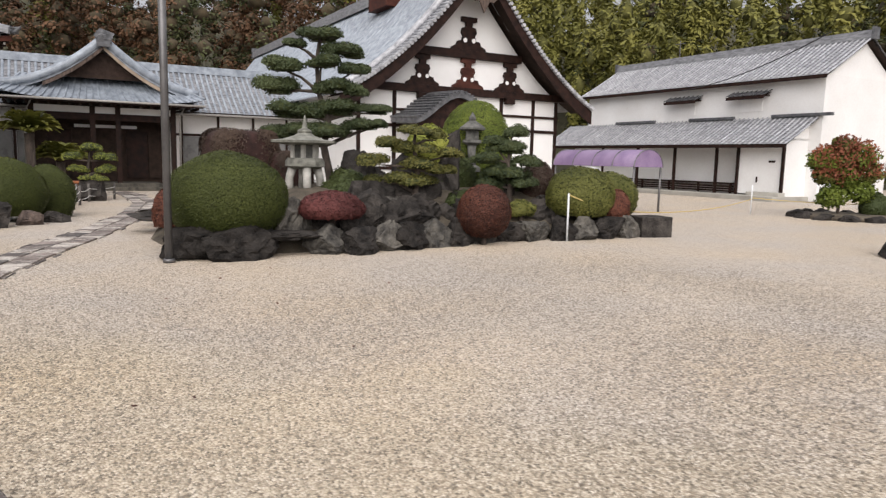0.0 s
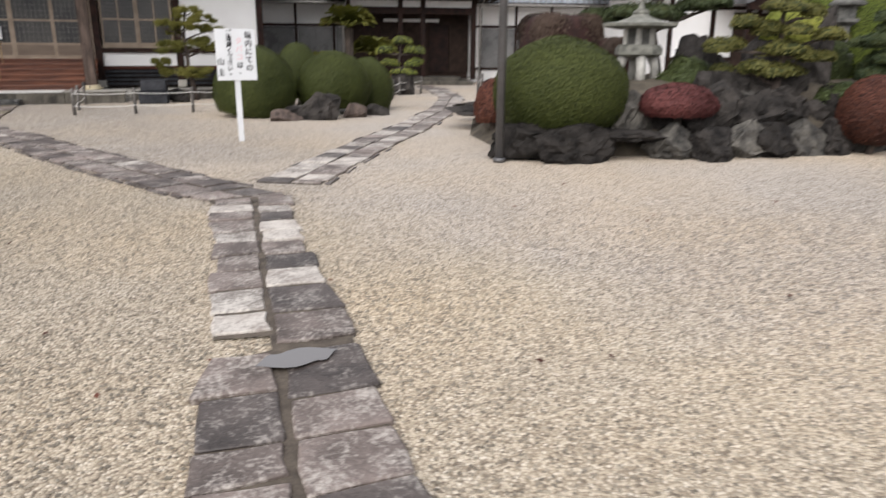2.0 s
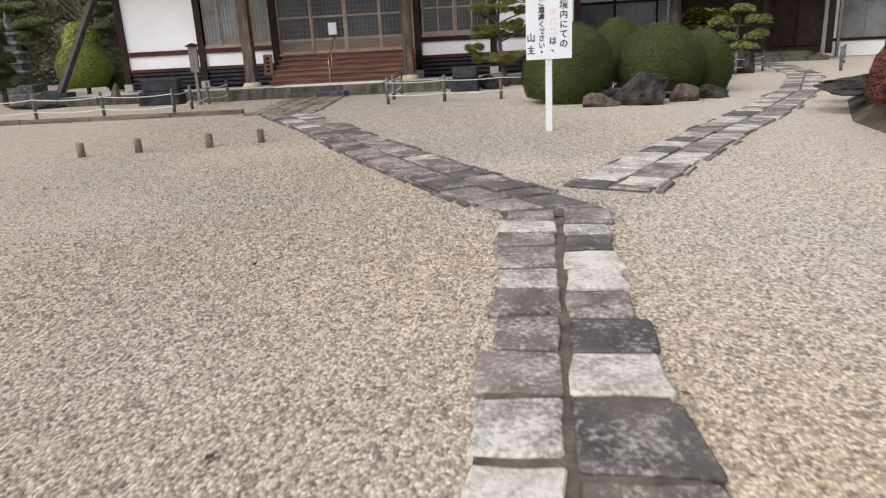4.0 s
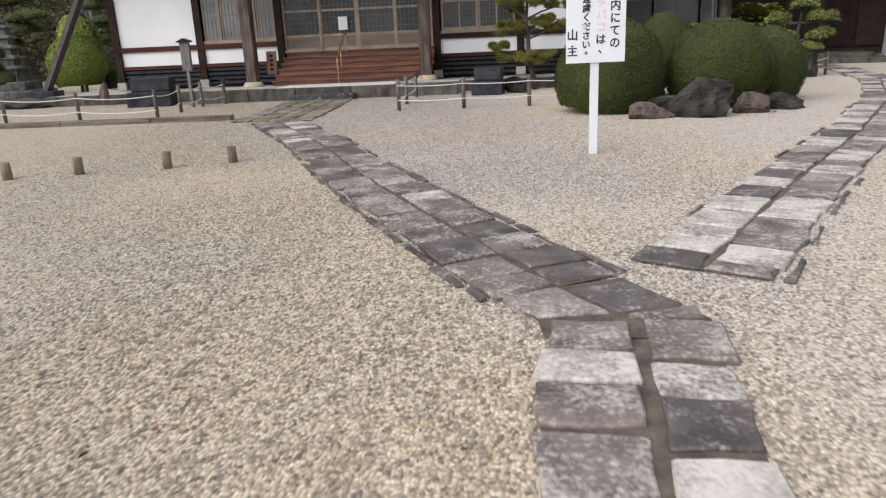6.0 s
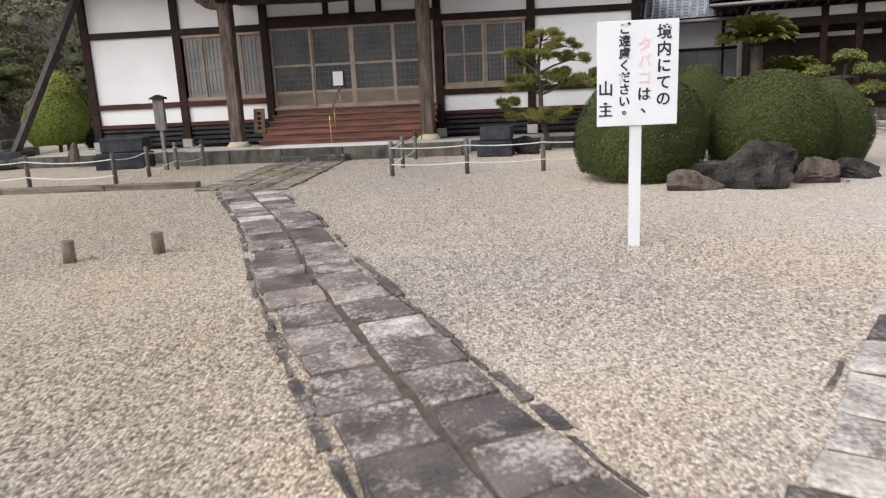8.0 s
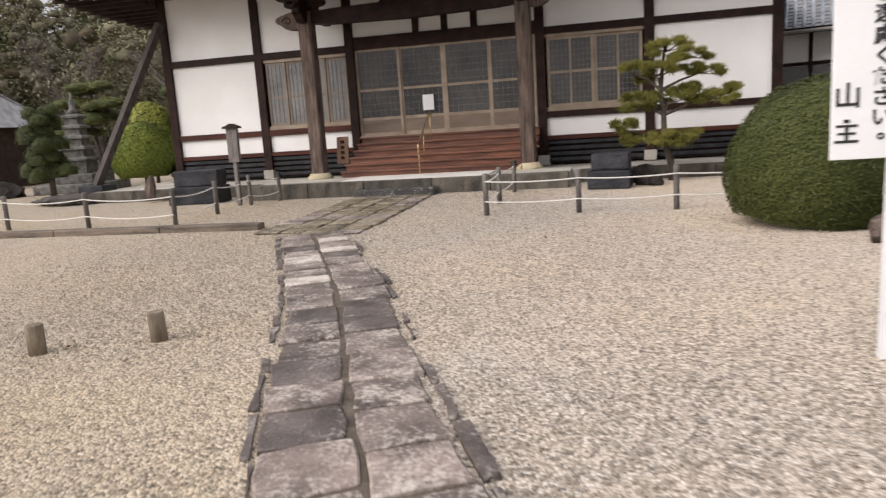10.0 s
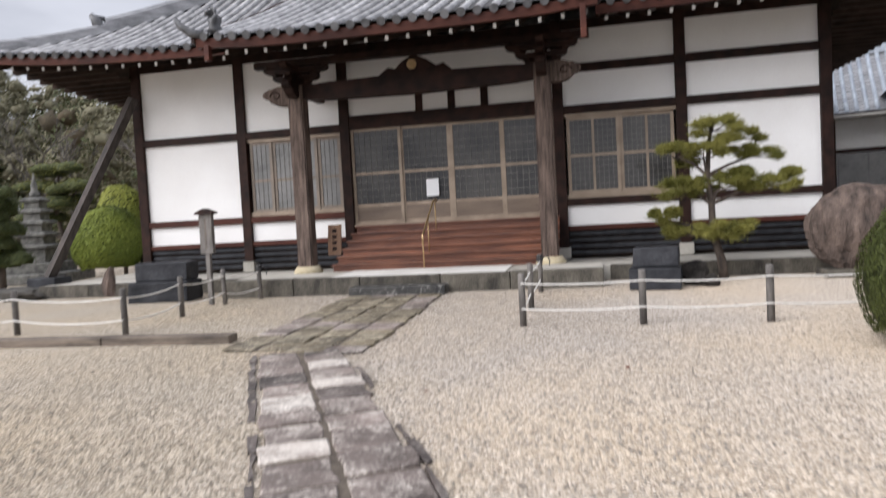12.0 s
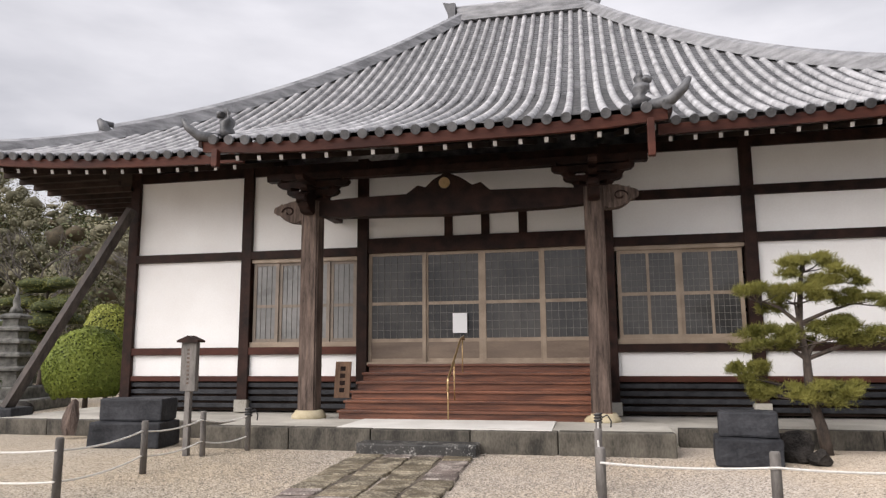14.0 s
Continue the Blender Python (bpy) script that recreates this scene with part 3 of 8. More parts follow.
def front(x, v):
    return Vector((x, EAVE_Y + (RIDGE_Y - EAVE_Y) * v, EAVE_Z + slope_z(v) + lift(x, v)))


PX0, PX1, PEY, PEZ, PMEET = -8.25, -1.08, 26.9, 4.72, 31.4


def porch(x, w):
    y = PEY + (PMEET - PEY) * w
    z1 = EAVE_Z + slope_z((PMEET - EAVE_Y) / (RIDGE_Y - EAVE_Y))
    up = 0.1 * (abs(x - (PX0 + PX1) / 2) / ((PX1 - PX0) / 2)) ** 4 * (1 - w)
    return Vector((x, y, PEZ + (z1 - PEZ) * (0.86 * w + 0.14 * w * w) + up + 0.02))


def tile_column(points, r=0.069, bead=0.3):
    """A row of round cover tiles up a slope, each slightly lapping the next, with a round end tile at the eave."""
    bm = bmesh.new()
    total = [0.0]
    for p, q in zip(points, points[1:]):
        total.append(total[-1] + (q - p).length)

    def at(s):
        for i in range(len(points) - 1):
            if s <= total[i + 1] or i == len(points) - 2:
                return points[i].lerp(points[i + 1], (s - total[i]) / (total[i + 1] - total[i]))

    n = max(2, round(total[-1] / bead))
    rings = []
    for k in range(n):
        for f, rr in ((0.0, r * 1.07), (1.0, r * 0.95)):
            s = total[-1] * (k + f) / n
            p = at(min(s, total[-1]))
            d = (at(min(s + 0.05, total[-1])) - at(max(s - 0.05, 0))).normalized()
            side = Vector((1, 0, 0)) if abs(d.x) < 0.7 else Vector((0, 1, 0))
            up = side.cross(d).normalized()
            up = up if up.z > 0 else -up
            rings.append([bm.verts.new(p + side * math.cos(t) * rr + up * (math.sin(t) * rr + 0.015)) for t in (math.pi * j / 6 - 0.12 * (3 - j) / 3 for j in range(7))])
    for a, b in zip(rings, rings[1:]):
        for j in range(6):
            bm.faces.new((a[j], a[j + 1], b[j + 1], b[j])).smooth = True
    bm.faces.new(rings[0])
    # round end tile
    p, d = points[0], (points[1] - points[0]).normalized()
    start = len(bm.faces)
    tube(bm, [p - d * 0.05 + Vector((0, 0, 0.01)), p + d * 0.05 + Vector((0, 0, 0.01))], r * 1.1, 12)
    bm.faces.ensure_lookup_table()
    for face in bm.faces[start:]:
        face.material_index = 1
    return bm


def pan_surface(f, lo, hi, xs0, xs1, steps, over=9):
    """The pan tiles between the round rows: stepped courses from eave to ridge."""
    bm = bmesh.new()
    prev = None
    for k in range(steps):
        for e, drop in ((0.0, 0.03), (1.0, 0.0)):
            v = lo + (hi - lo) * (k + e) / steps
            a, b = xs0(v), xs1(v)
            row = [bm.verts.new(f(a + (b - a) * i / over, v) + Vector((0, 0, drop))) for i in range(over + 1)]
            if prev:
                for i in range(over):
                    bm.faces.new((prev[i], prev[i + 1], row[i + 1], row[i]))
            prev = row
    return bm


def hall_roof():
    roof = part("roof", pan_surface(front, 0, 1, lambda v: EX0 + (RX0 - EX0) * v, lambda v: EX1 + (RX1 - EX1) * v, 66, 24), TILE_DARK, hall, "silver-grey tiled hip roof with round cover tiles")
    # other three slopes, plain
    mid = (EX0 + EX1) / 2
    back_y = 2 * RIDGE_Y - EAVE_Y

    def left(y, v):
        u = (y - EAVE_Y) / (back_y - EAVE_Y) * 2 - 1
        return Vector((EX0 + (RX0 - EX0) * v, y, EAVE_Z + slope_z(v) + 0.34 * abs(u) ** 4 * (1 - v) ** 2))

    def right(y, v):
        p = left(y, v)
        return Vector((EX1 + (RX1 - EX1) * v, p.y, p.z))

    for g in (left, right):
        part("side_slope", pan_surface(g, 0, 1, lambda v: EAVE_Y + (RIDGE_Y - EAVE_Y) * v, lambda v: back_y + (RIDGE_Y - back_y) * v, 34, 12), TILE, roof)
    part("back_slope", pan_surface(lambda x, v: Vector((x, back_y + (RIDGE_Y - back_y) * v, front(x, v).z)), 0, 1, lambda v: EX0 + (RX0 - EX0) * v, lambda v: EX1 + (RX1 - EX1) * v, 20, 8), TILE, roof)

    gap = 0.28
    n = int((EX1 - EX0) / gap)
    for k in range(n + 1):
        x = EX0 + 0.12 + k * (EX1 - EX0 - 0.24) / n
        if x < RX0:
            top = (x - EX0) / (RX0 - EX0)
        elif x > RX1:
            top = (EX1 - x) / (EX1 - RX1)
        else:
            top = 1.0
        low = 0.0
        if PX0 < x < PX1:
            low = (PMEET - EAVE_Y - 0.1) / (RIDGE_Y - EAVE_Y)
        if top - low < 0.02:
            continue
        m = max(2, int((top - low) * 16))
        pts = [front(x, low + (top - low) * i / m) for i in range(m + 1)]
        if low:
            pts = [porch(x, i / 8) for i in range(8)] + pts[1:]
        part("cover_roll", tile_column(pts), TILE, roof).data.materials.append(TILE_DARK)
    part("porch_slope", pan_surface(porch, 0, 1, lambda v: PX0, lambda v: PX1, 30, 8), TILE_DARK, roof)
    # side edges of the porch roof
    for x, s in ((PX0, -1), (PX1, 1)):
        bm = bmesh.new()
        for a, b in zip([porch(x, i / 8) for i in range(8)], [porch(x, (i + 1) / 8) for i in range(8)]):
            va = [bm.verts.new(p) for p in (a + Vector((0, 0, 0.05)), b + Vector((0, 0, 0.05)), Vector((b.x, b.y, b.z - 0.28)), Vector((a.x, a.y, a.z - 0.12)))]
            vb = [bm.verts.new(v.co + Vector((0.06 * s, 0, 0))) for v in va]
            bm.faces.new(va)
            bm.faces.new(vb)
            for i in range(4):
                bm.faces.new((va[i], va[(i + 1) % 4], vb[(i + 1) % 4], vb[i]))
        part("verge_board", bm, TIMBER, roof)
        part("verge_pendant", boxed(x - 0.24 * s - 0.05, x - 0.24 * s + 0.05, PEY - 0.03, PEY + 0.09, 4.12 if s > 0 else 4.38, 4.66, 0.012), TIMBER_RED, roof, "hanging end of the verge board")
        # upturned corner tile and the small lion-shaped ornament beside it
        bm = bmesh.new()
        c = porch(x, 0)
        tube(bm, [c + Vector((-0.25 * s, 0.1, 0.03)), c + Vector((0.05 * s, -0.02, 0.06)), c + Vector((0.22 * s, -0.08, 0.2)), c + Vector((0.3 * s, -0.1, 0.34))], [0.08, 0.08, 0.065, 0.035], 10)
        part("corner_tile", bm, TILE_DARK, roof)
        bm = bmesh.new()
        o = porch(x - 0.35 * s, 0.03)
        lathe(bm, [(0.11, 0.04), (0.14, 0.12), (0.08, 0.2), (0.12, 0.27), (0.11, 0.33), (0.06, 0.4), (0.08, 0.46), (0.02, 0.53)], 10, o)
        for v in bm.verts:
            v.co += Vector((noise.noise(v.co * 9), noise.noise(v.co * 9 + Vector((3, 0, 0))), 0)) * 0.07
        rough_rock(bm, o + Vector((0.09 * s, -0.05, 0.4)), (0.1, 0.1, 0.08), 3 + s, 2)
        part("ridge_ornament", bm, TILE_DARK, roof, "small dark clay ornament at the porch corner")
    # hip ridges in two stages, with their end ornaments
    for x0, x1 in ((EX0, RX0), (EX1, RX1)):
        s = 1 if x1 > x0 else -1
        for back in (False, True):
            def hip(v):
                p = front(x0 + (x1 - x0) * v, v)
                return Vector((p.x, 2 * RIDGE_Y - p.y, p.z)) if back else p

            for v0, v1, w, h in ((0.0, 0.22, 0.19, 0.26), (0.2, 1.0, 0.17, 0.38)):
                bm = bmesh.new()
                m = 4 if v1 < 0.3 else 20
                rows = []
                for i in range(m + 1):
                    p = hip(v0 + (v1 - v0) * i / m)
                    side = Vector((s, -1 if not back else 1, 0)).normalized() * w
                    rows.append([bm.verts.new(q) for q in (p - side, p - side * 0.8 + Vector((0, 0, h * 0.75)), p - side * 0.35 + Vector((0, 0, h)), p + side * 0.35 + Vector((0, 0, h)), p + side * 0.8 + Vector((0, 0, h * 0.75)), p + side)])
                for a, b in zip(rows, rows[1:]):
                    for j in range(5):
                        bm.faces.new((a[j], a[j + 1], b[j + 1], b[j]))
                bm.faces.new(rows[0])
                bm.faces.new(rows[-1][::-1])
                part("hip_ridge", bm, TILE_RIDGE, roof)
            if not back:
                for v, k in ((0.2, 0.72), (0.0, 0.4)):
                    p = hip(v)
                    out = Vector((-s, -1, 0)).normalized()
                    bm = bmesh.new()
                    tube(bm, [p + Vector((0, 0, 0.16 * k)), p + out * 0.14 + Vector((0, 0, 0.2 * k)), p + out * 0.2 + Vector((0, 0, 0.45 * k)), p + out * 0.3 + Vector((0, 0, 0.62 * k))], [0.2 * k, 0.22 * k, 0.15 * k, 0.07 * k], 8)
                    tube(bm, [p + Vector((0, 0, 0.5 * k)), p + out * 0.3 + Vector((0, 0, 0.56 * k))], [0.09 * k, 0.07 * k], 8)
                    part("demon_tile", bm, TILE_DARK, roof, "dark clay end ornament of the hip ridge")
    # main ridge
    bm = bmesh.new()
    z = EAVE_Z + RISE
    for k, (w, h) in enumerate(((0.3, 0.14), (0.26, 0.14), (0.22, 0.14))):
        box(bm, RX0 - 0.2, RX1 + 0.2, RIDGE_Y - w, RIDGE_Y + w, z - 0.1 + k * 0.15, z - 0.1 + k * 0.15 + h)
    tube(bm, [Vector((RX0 - 0.25, RIDGE_Y, z + 0.38)), Vector((RX1 + 0.25, RIDGE_Y, z + 0.38))], 0.13, 12)
    part("main_ridge", bm, TILE_RIDGE, roof)
    for x, s in ((RX0 - 0.25, -1), (RX1 + 0.25, 1)):
        bm = bmesh.new()
        prism(bm, [(x, z - 0.2), (x + 0.22 * s, z - 0.2), (x + 0.24 * s, z + 0.2), (x + 0.4 * s, z + 0.55), (x + 0.2 * s, z + 0.5), (x, z + 0.5)], RIDGE_Y - 0.3, RIDGE_Y + 0.3)
        part("demon_tile", bm, TILE_DARK, roof, "dark clay end ornament of the main ridge")
    # eave boards, soffit and rafters
    for y, x0, x1, f in ((EAVE_Y, EX0, PX0, lambda x: front(x, 0)), (EAVE_Y, PX1, EX1, lambda x: front(x, 0)), (PEY, PX0, PX1, lambda x: porch(x, 0))):
        n = max(2, int((x1 - x0) / 0.8))
        bm, soff = bmesh.new(), bmesh.new()
        prev = None
        for i in range(n + 1):
            x = x0 + (x1 - x0) * i / n
            p = f(x)
            ring = [bm.verts.new((x, p.y + dy, p.z + dz)) for dy, dz in ((0.05, -0.19), (0.03, -0.03), (0.13, -0.03), (0.13, -0.19))]
            if prev:
                for j in range(4):
                    bm.faces.new((prev[j], prev[(j + 1) % 4], ring[(j + 1) % 4], ring[j]))
            else:
                bm.faces.new(ring)
            prev = ring
        bm.faces.new(prev[::-1])
        part("eave_board", bm, TIMBER_RED, roof, "red-brown eave board")
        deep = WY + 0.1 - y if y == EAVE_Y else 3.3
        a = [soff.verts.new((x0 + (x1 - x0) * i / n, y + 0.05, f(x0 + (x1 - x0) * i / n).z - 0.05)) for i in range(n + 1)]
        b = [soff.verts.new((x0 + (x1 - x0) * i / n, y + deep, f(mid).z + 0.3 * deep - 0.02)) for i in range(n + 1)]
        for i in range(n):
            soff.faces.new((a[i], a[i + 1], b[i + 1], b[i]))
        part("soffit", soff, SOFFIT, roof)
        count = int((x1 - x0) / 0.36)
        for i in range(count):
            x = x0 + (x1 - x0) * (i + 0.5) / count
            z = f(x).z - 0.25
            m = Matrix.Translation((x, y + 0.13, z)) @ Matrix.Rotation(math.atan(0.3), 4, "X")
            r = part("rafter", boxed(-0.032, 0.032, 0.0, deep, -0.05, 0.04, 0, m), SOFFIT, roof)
            part("rafter_end", boxed(-0.028, 0.028, -0.012, 0.0, -0.045, 0.03, 0, m), WHITE_END, r, "white-painted rafter end")
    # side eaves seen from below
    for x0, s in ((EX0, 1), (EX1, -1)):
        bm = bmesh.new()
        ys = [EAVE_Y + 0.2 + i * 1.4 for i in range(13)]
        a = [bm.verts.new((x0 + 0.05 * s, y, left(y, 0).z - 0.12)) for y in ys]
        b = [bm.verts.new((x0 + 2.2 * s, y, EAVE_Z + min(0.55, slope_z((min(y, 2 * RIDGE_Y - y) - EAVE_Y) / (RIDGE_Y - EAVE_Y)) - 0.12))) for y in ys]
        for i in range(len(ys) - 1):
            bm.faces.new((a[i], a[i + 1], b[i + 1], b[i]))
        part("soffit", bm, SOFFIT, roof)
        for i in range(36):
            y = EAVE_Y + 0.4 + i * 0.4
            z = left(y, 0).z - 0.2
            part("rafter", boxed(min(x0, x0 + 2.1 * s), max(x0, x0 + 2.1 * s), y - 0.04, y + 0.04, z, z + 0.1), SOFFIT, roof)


def rounded_outline(points, steps=4):
    """A closed outline drawn smoothly through its points."""
    out, n = [], len(points)
    for i in range(n):
        a, b, c, d = (Vector(points[(i + k) % n]) for k in (-1, 0, 1, 2))
        for k in range(steps):
            t = k / steps
            out.append(tuple(0.5 * (2 * b + (c - a) * t + (2 * a - 5 * b + 4 * c - d) * t * t + (3 * b - a - 3 * c + d) * t ** 3)))
    return out


def soften(bm, width):
    """Rounds the rims of a prism that was drawn along y."""
    rims = [e for e in bm.edges if abs(e.verts[0].co.y - e.verts[1].co.y) < 1e-5]
    bmesh.ops.bevel(bm, geom=rims, offset=width, segments=2, affect="EDGES", clamp_overlap=True)


def hall_porch():
    for x in (-7.2, -2.12):
        bm = bmesh.new()
        box(bm, x - 0.165, x + 0.165, PY - 0.165, PY + 0.165, 0.42, 4.2)
        bmesh.ops.bevel(bm, geom=[e for e in bm.edges if abs(e.verts[0].co.z - e.verts[1].co.z) > 1], offset=0.03, segments=2, affect="EDGES")
        part("porch_column", bm, GREY_WOOD, hall, "weathered grey porch column")
        bm = bmesh.new()
        lathe(bm, [(0.3, 0.28), (0.31, 0.34), (0.26, 0.4), (0.24, 0.44)], 20, (x, PY, 0))
        part("column_base", bm, BASE_STONE, hall, "round buff stone column base")
        s = -1 if x < -4 else 1
        # boat-shaped bracket arms on bearing blocks, and carved nosings
        for w, z in ((0.32, 4.14), (0.5, 4.31), (0.7, 4.48)):
            arm = [(-w, z + 0.11), (-w, z + 0.065), (-w + 0.05, z + 0.02), (-w + 0.13, z), (w - 0.13, z), (w - 0.05, z + 0.02), (w, z + 0.065), (w, z + 0.11)]
            bm = bmesh.new()
            prism(bm, [(x + u, v) for u, v in arm], PY - 0.075, PY + 0.075)
            part("bracket_arm", bm, TIMBER, hall)
            bm = bmesh.new()
            prism(bm, arm, -0.07, 0.07)
            bmesh.ops.transform(bm, matrix=pose(x, PY, 0.004, 0, 0, 90), verts=bm.verts)
            part("bracket_arm", bm, TIMBER, hall)
            for dx in (-w + 0.09, 0, w - 0.09):
                bm = bmesh.new()
                lathe(bm, [(0.085, z + 0.105), (0.125, z + 0.14), (0.125, z + 0.168)], 4)
                bmesh.ops.transform(bm, matrix=pose(x + dx, PY, 0, 0, 0, 45), verts=bm.verts)
                part("bearing_block", bm, TIMBER, hall)
        bm = bmesh.new()
        nose = rounded_outline([(0.12, -0.17), (0.34, -0.2), (0.52, -0.15), (0.64, -0.03), (0.74, 0.0), (0.72, 0.1), (0.58, 0.13), (0.42, 0.19), (0.12, 0.16)])
        prism(bm, [(x + u * s, 4.02 + v) for u, v in nose], PY - 0.11, PY + 0.11)
        soften(bm, 0.03)
        n1 = part("carved_nosing", bm, GREY_WOOD, hall, "carved beam end in weathered timber")
        for side in (-0.118, 0.118):
            scroll = tube(bmesh.new(), [(x + s * (0.44 + 0.13 * math.cos(t) * (1 - t / 9)), PY + side, 4.02 + 0.1 * math.sin(t) * (1 - t / 9)) for t in (0.5 * k for k in range(13))], 0.014, 5)
            part("carved_scroll", scroll, TIMBER, n1, "raised scroll of the carving")
        bm = bmesh.new()
        prism(bm, [(u * 0.8, v) for u, v in nose], -0.1, 0.1)
        soften(bm, 0.03)
        bmesh.ops.transform(bm, matrix=pose(x, PY, 4.14, 0, 0, -90), verts=bm.verts)
        part("carved_nosing", bm, TIMBER, hall, "carved beam end in dark timber")
    bm = bmesh.new()
    outline = [(-7.1, 3.92), (-6.6, 3.88), (-4.66, 3.84), (-2.7, 3.88), (-2.2, 3.92), (-2.2, 4.18), (-2.8, 4.22), (-4.66, 4.25), (-6.5, 4.22), (-7.1, 4.18)]
    prism(bm, outline, PY - 0.12, PY + 0.12)
    part("porch_beam", bm, TIMBER, hall, "heavy dark rainbow beam across the porch")
    bm = bmesh.new()
    prism(bm, [(-5.45, 4.22), (-5.2, 4.4), (-5.05, 4.36), (-4.9, 4.5), (-4.66, 4.62), (-4.4, 4.5), (-4.2, 4.36), (-4.05, 4.4), (-3.85, 4.22)], PY - 0.06, PY + 0.06)
    part("frog_leg_strut", bm, TIMBER, hall, "carved frog-leg strut")
    bm = bmesh.new()
    tube(bm, [(-4.7, PY - 0.09, 4.42), (-4.7, PY - 0.06, 4.42)], 0.1, 16)
    part("crest", bm, BRASS, hall, "small gilt round crest")
    part("porch_purlin", boxed(-8.1, -1.2, PY - 0.1, PY + 0.1, 4.62, 4.76, 0.01), TIMBER, hall)
    for x in (-7.2, -2.12):
        part("tie_beam", boxed(x - 0.09, x + 0.09, PY + 0.1, WY + 0.1, 4.05, 4.32, 0.02), TIMBER, hall)
    # long brace under the corner eave
    bm = bmesh.new()
    tube(bm, [(-13.6, 29.1, 0.4), (-11.75, 30.05, 4.5)], 0.125, 4)
    part("eave_brace", bm, BRACE_WOOD, hall, "long weathered diagonal eave brace")
    part("brace_footing", boxed(-14.0, -13.25, 28.85, 29.4, 0.0, 0.42, 0.03), BLACK_STONE, hall, "dark stone footing of the brace")


def hall_stairs():
    stairs = thing("wooden_stairs", "broad red-brown wooden stairs up to the hall doors", "stairs")
    n, z0, z1, y0, y1 = 6, 0.3, 1.22, 28.85, 30.2
    for k in range(n):
        z = z0 + (z1 - z0) * (k + 1) / n
        y = y0 + (y1 - y0) * k / (n - 0.5)
        x0, x1 = -6.62 + 0.03 * k, -1.95
        part("tread", boxed(x0, x1, y, y + 0.36, z - 0.045, z, 0.008), STEP_WOOD, stairs)
        part("riser", boxed(x0 + 0.02, x1, y + 0.05, y + 0.075, z - (z1 - z0) / n, z - 0.045), STEP_WOOD, stairs)
    return stairs


def hall_podium():
    # front terrace with its kerb stones, then the lower platform that runs round the hall
    part("podium", boxed(COLS[0] - 1.5, COLS[5] + 1.3, 28.6, 44.5, -0.02, 0.26), CONCRETE, hall, "pale concrete platform round the hall")
    terrace = thing("porch_terrace", "low grey stone terrace before the hall stairs", "terrace")
    part("terrace_top", boxed(-8.2, -1.15, 27.55, 28.95, 0.0, 0.3, 0.01), CONCRETE, terrace)
    x = -8.25
    for w in (1.45, 1.3, 1.5, 1.25, 1.6):
        part("kerb_stone", boxed(x, x + w - 0.012, 27.28, 27.56, -0.02, 0.31 + random.uniform(-0.008, 0.008), 0.02), KERB, terrace, "weathered grey kerb stone")
        x += w
    part("pale_mat", boxed(-6.1, -2.85, 27.45, 28.8, 0.3, 0.318, 0.003), MAT_PALE, terrace, "pale slab before the stairs")
    solid("entry_step", boxed(-5.6, -3.85, 26.9, 27.26, -0.02, 0.16, 0.03), STEP_STONE, "dark worn stone step before the terrace", "step")
    for x0, x1 in ((-13.3, -8.3), (-1.0, 4.6)):
        n = 4
        for k in range(n):
            a, b = x0 + (x1 - x0) * k / n, x0 + (x1 - x0) * (k + 1) / n
            part("kerb_stone", boxed(a, b - 0.012, 28.42, 28.62, -0.02, 0.265, 0.015), KERB, hall, "weathered grey kerb stone")


hall_walls()
hall_openings()
hall_roof()
hall_porch()
hall_stairs()
hall_podium()


# ---- plants ----
def shell_points(rng, n, radii, low=-0.6):
    """Points on a lumpy ball's skin above a height, with their outward directions."""
    d = rng.normal(0, 1, (int(n * 1.6), 3))
    d /= np.linalg.norm(d, axis=1, keepdims=True)
    d = d[d[:, 2] > low][:n]
    return d, d / np.array(radii)


def lumpy(d, seed, amount, freq=1.7):
    return np.array([1 + amount * noise.noise(Vector(p) * freq + Vector((seed, seed * 2, 0))) + 0.45 * amount * noise.noise(Vector(p) * freq * 3.1 + Vector((seed, 0, seed))) for p in d])


def clump_mesh(name, centre, radii, mat, leaves, size, seed, amount=0.12, low=-0.55, square=1.0, long=1.6, flat=0.4):
    rng = np.random.default_rng(seed)
    d, nrm = shell_points(rng, leaves, radii, low)
    shape = np.sign(d) * np.abs(d) ** square
    k = lumpy(d, seed * 0.37, amount) * rng.uniform(0.965, 1.02, len(d))
    pts = shape * k[:, None] * np.array(radii) + np.array(centre)
    v, f = leaf_cloud(pts, nrm / np.linalg.norm(nrm, axis=1, keepdims=True), size, rng, long, flat)
    return raw_mesh(name, v, f, mat)


def core_mesh(name, centre, radii, mat, seed, amount=0.12, low=-0.55, square=1.0, shrink=0.95):
    bm = bmesh.new()
    bmesh.ops.create_icosphere(bm, subdivisions=4, radius=1.0)
    d = np.array([v.co[:] for v in bm.verts])
    k = lumpy(d, seed * 0.37, amount)
    for v, p, kk in zip(bm.verts, d, k):
        s = np.sign(p) * np.abs(p) ** square * kk * shrink
        s[2] = max(s[2], low)
        v.co = Vector(s * np.array(radii) + np.array(centre))
    for f in bm.faces:
        f.smooth = True
    return finish(bm, name, mat)


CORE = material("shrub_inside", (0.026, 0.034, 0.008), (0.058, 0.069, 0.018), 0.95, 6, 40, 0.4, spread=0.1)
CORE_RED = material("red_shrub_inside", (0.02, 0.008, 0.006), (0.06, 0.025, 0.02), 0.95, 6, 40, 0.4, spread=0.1)


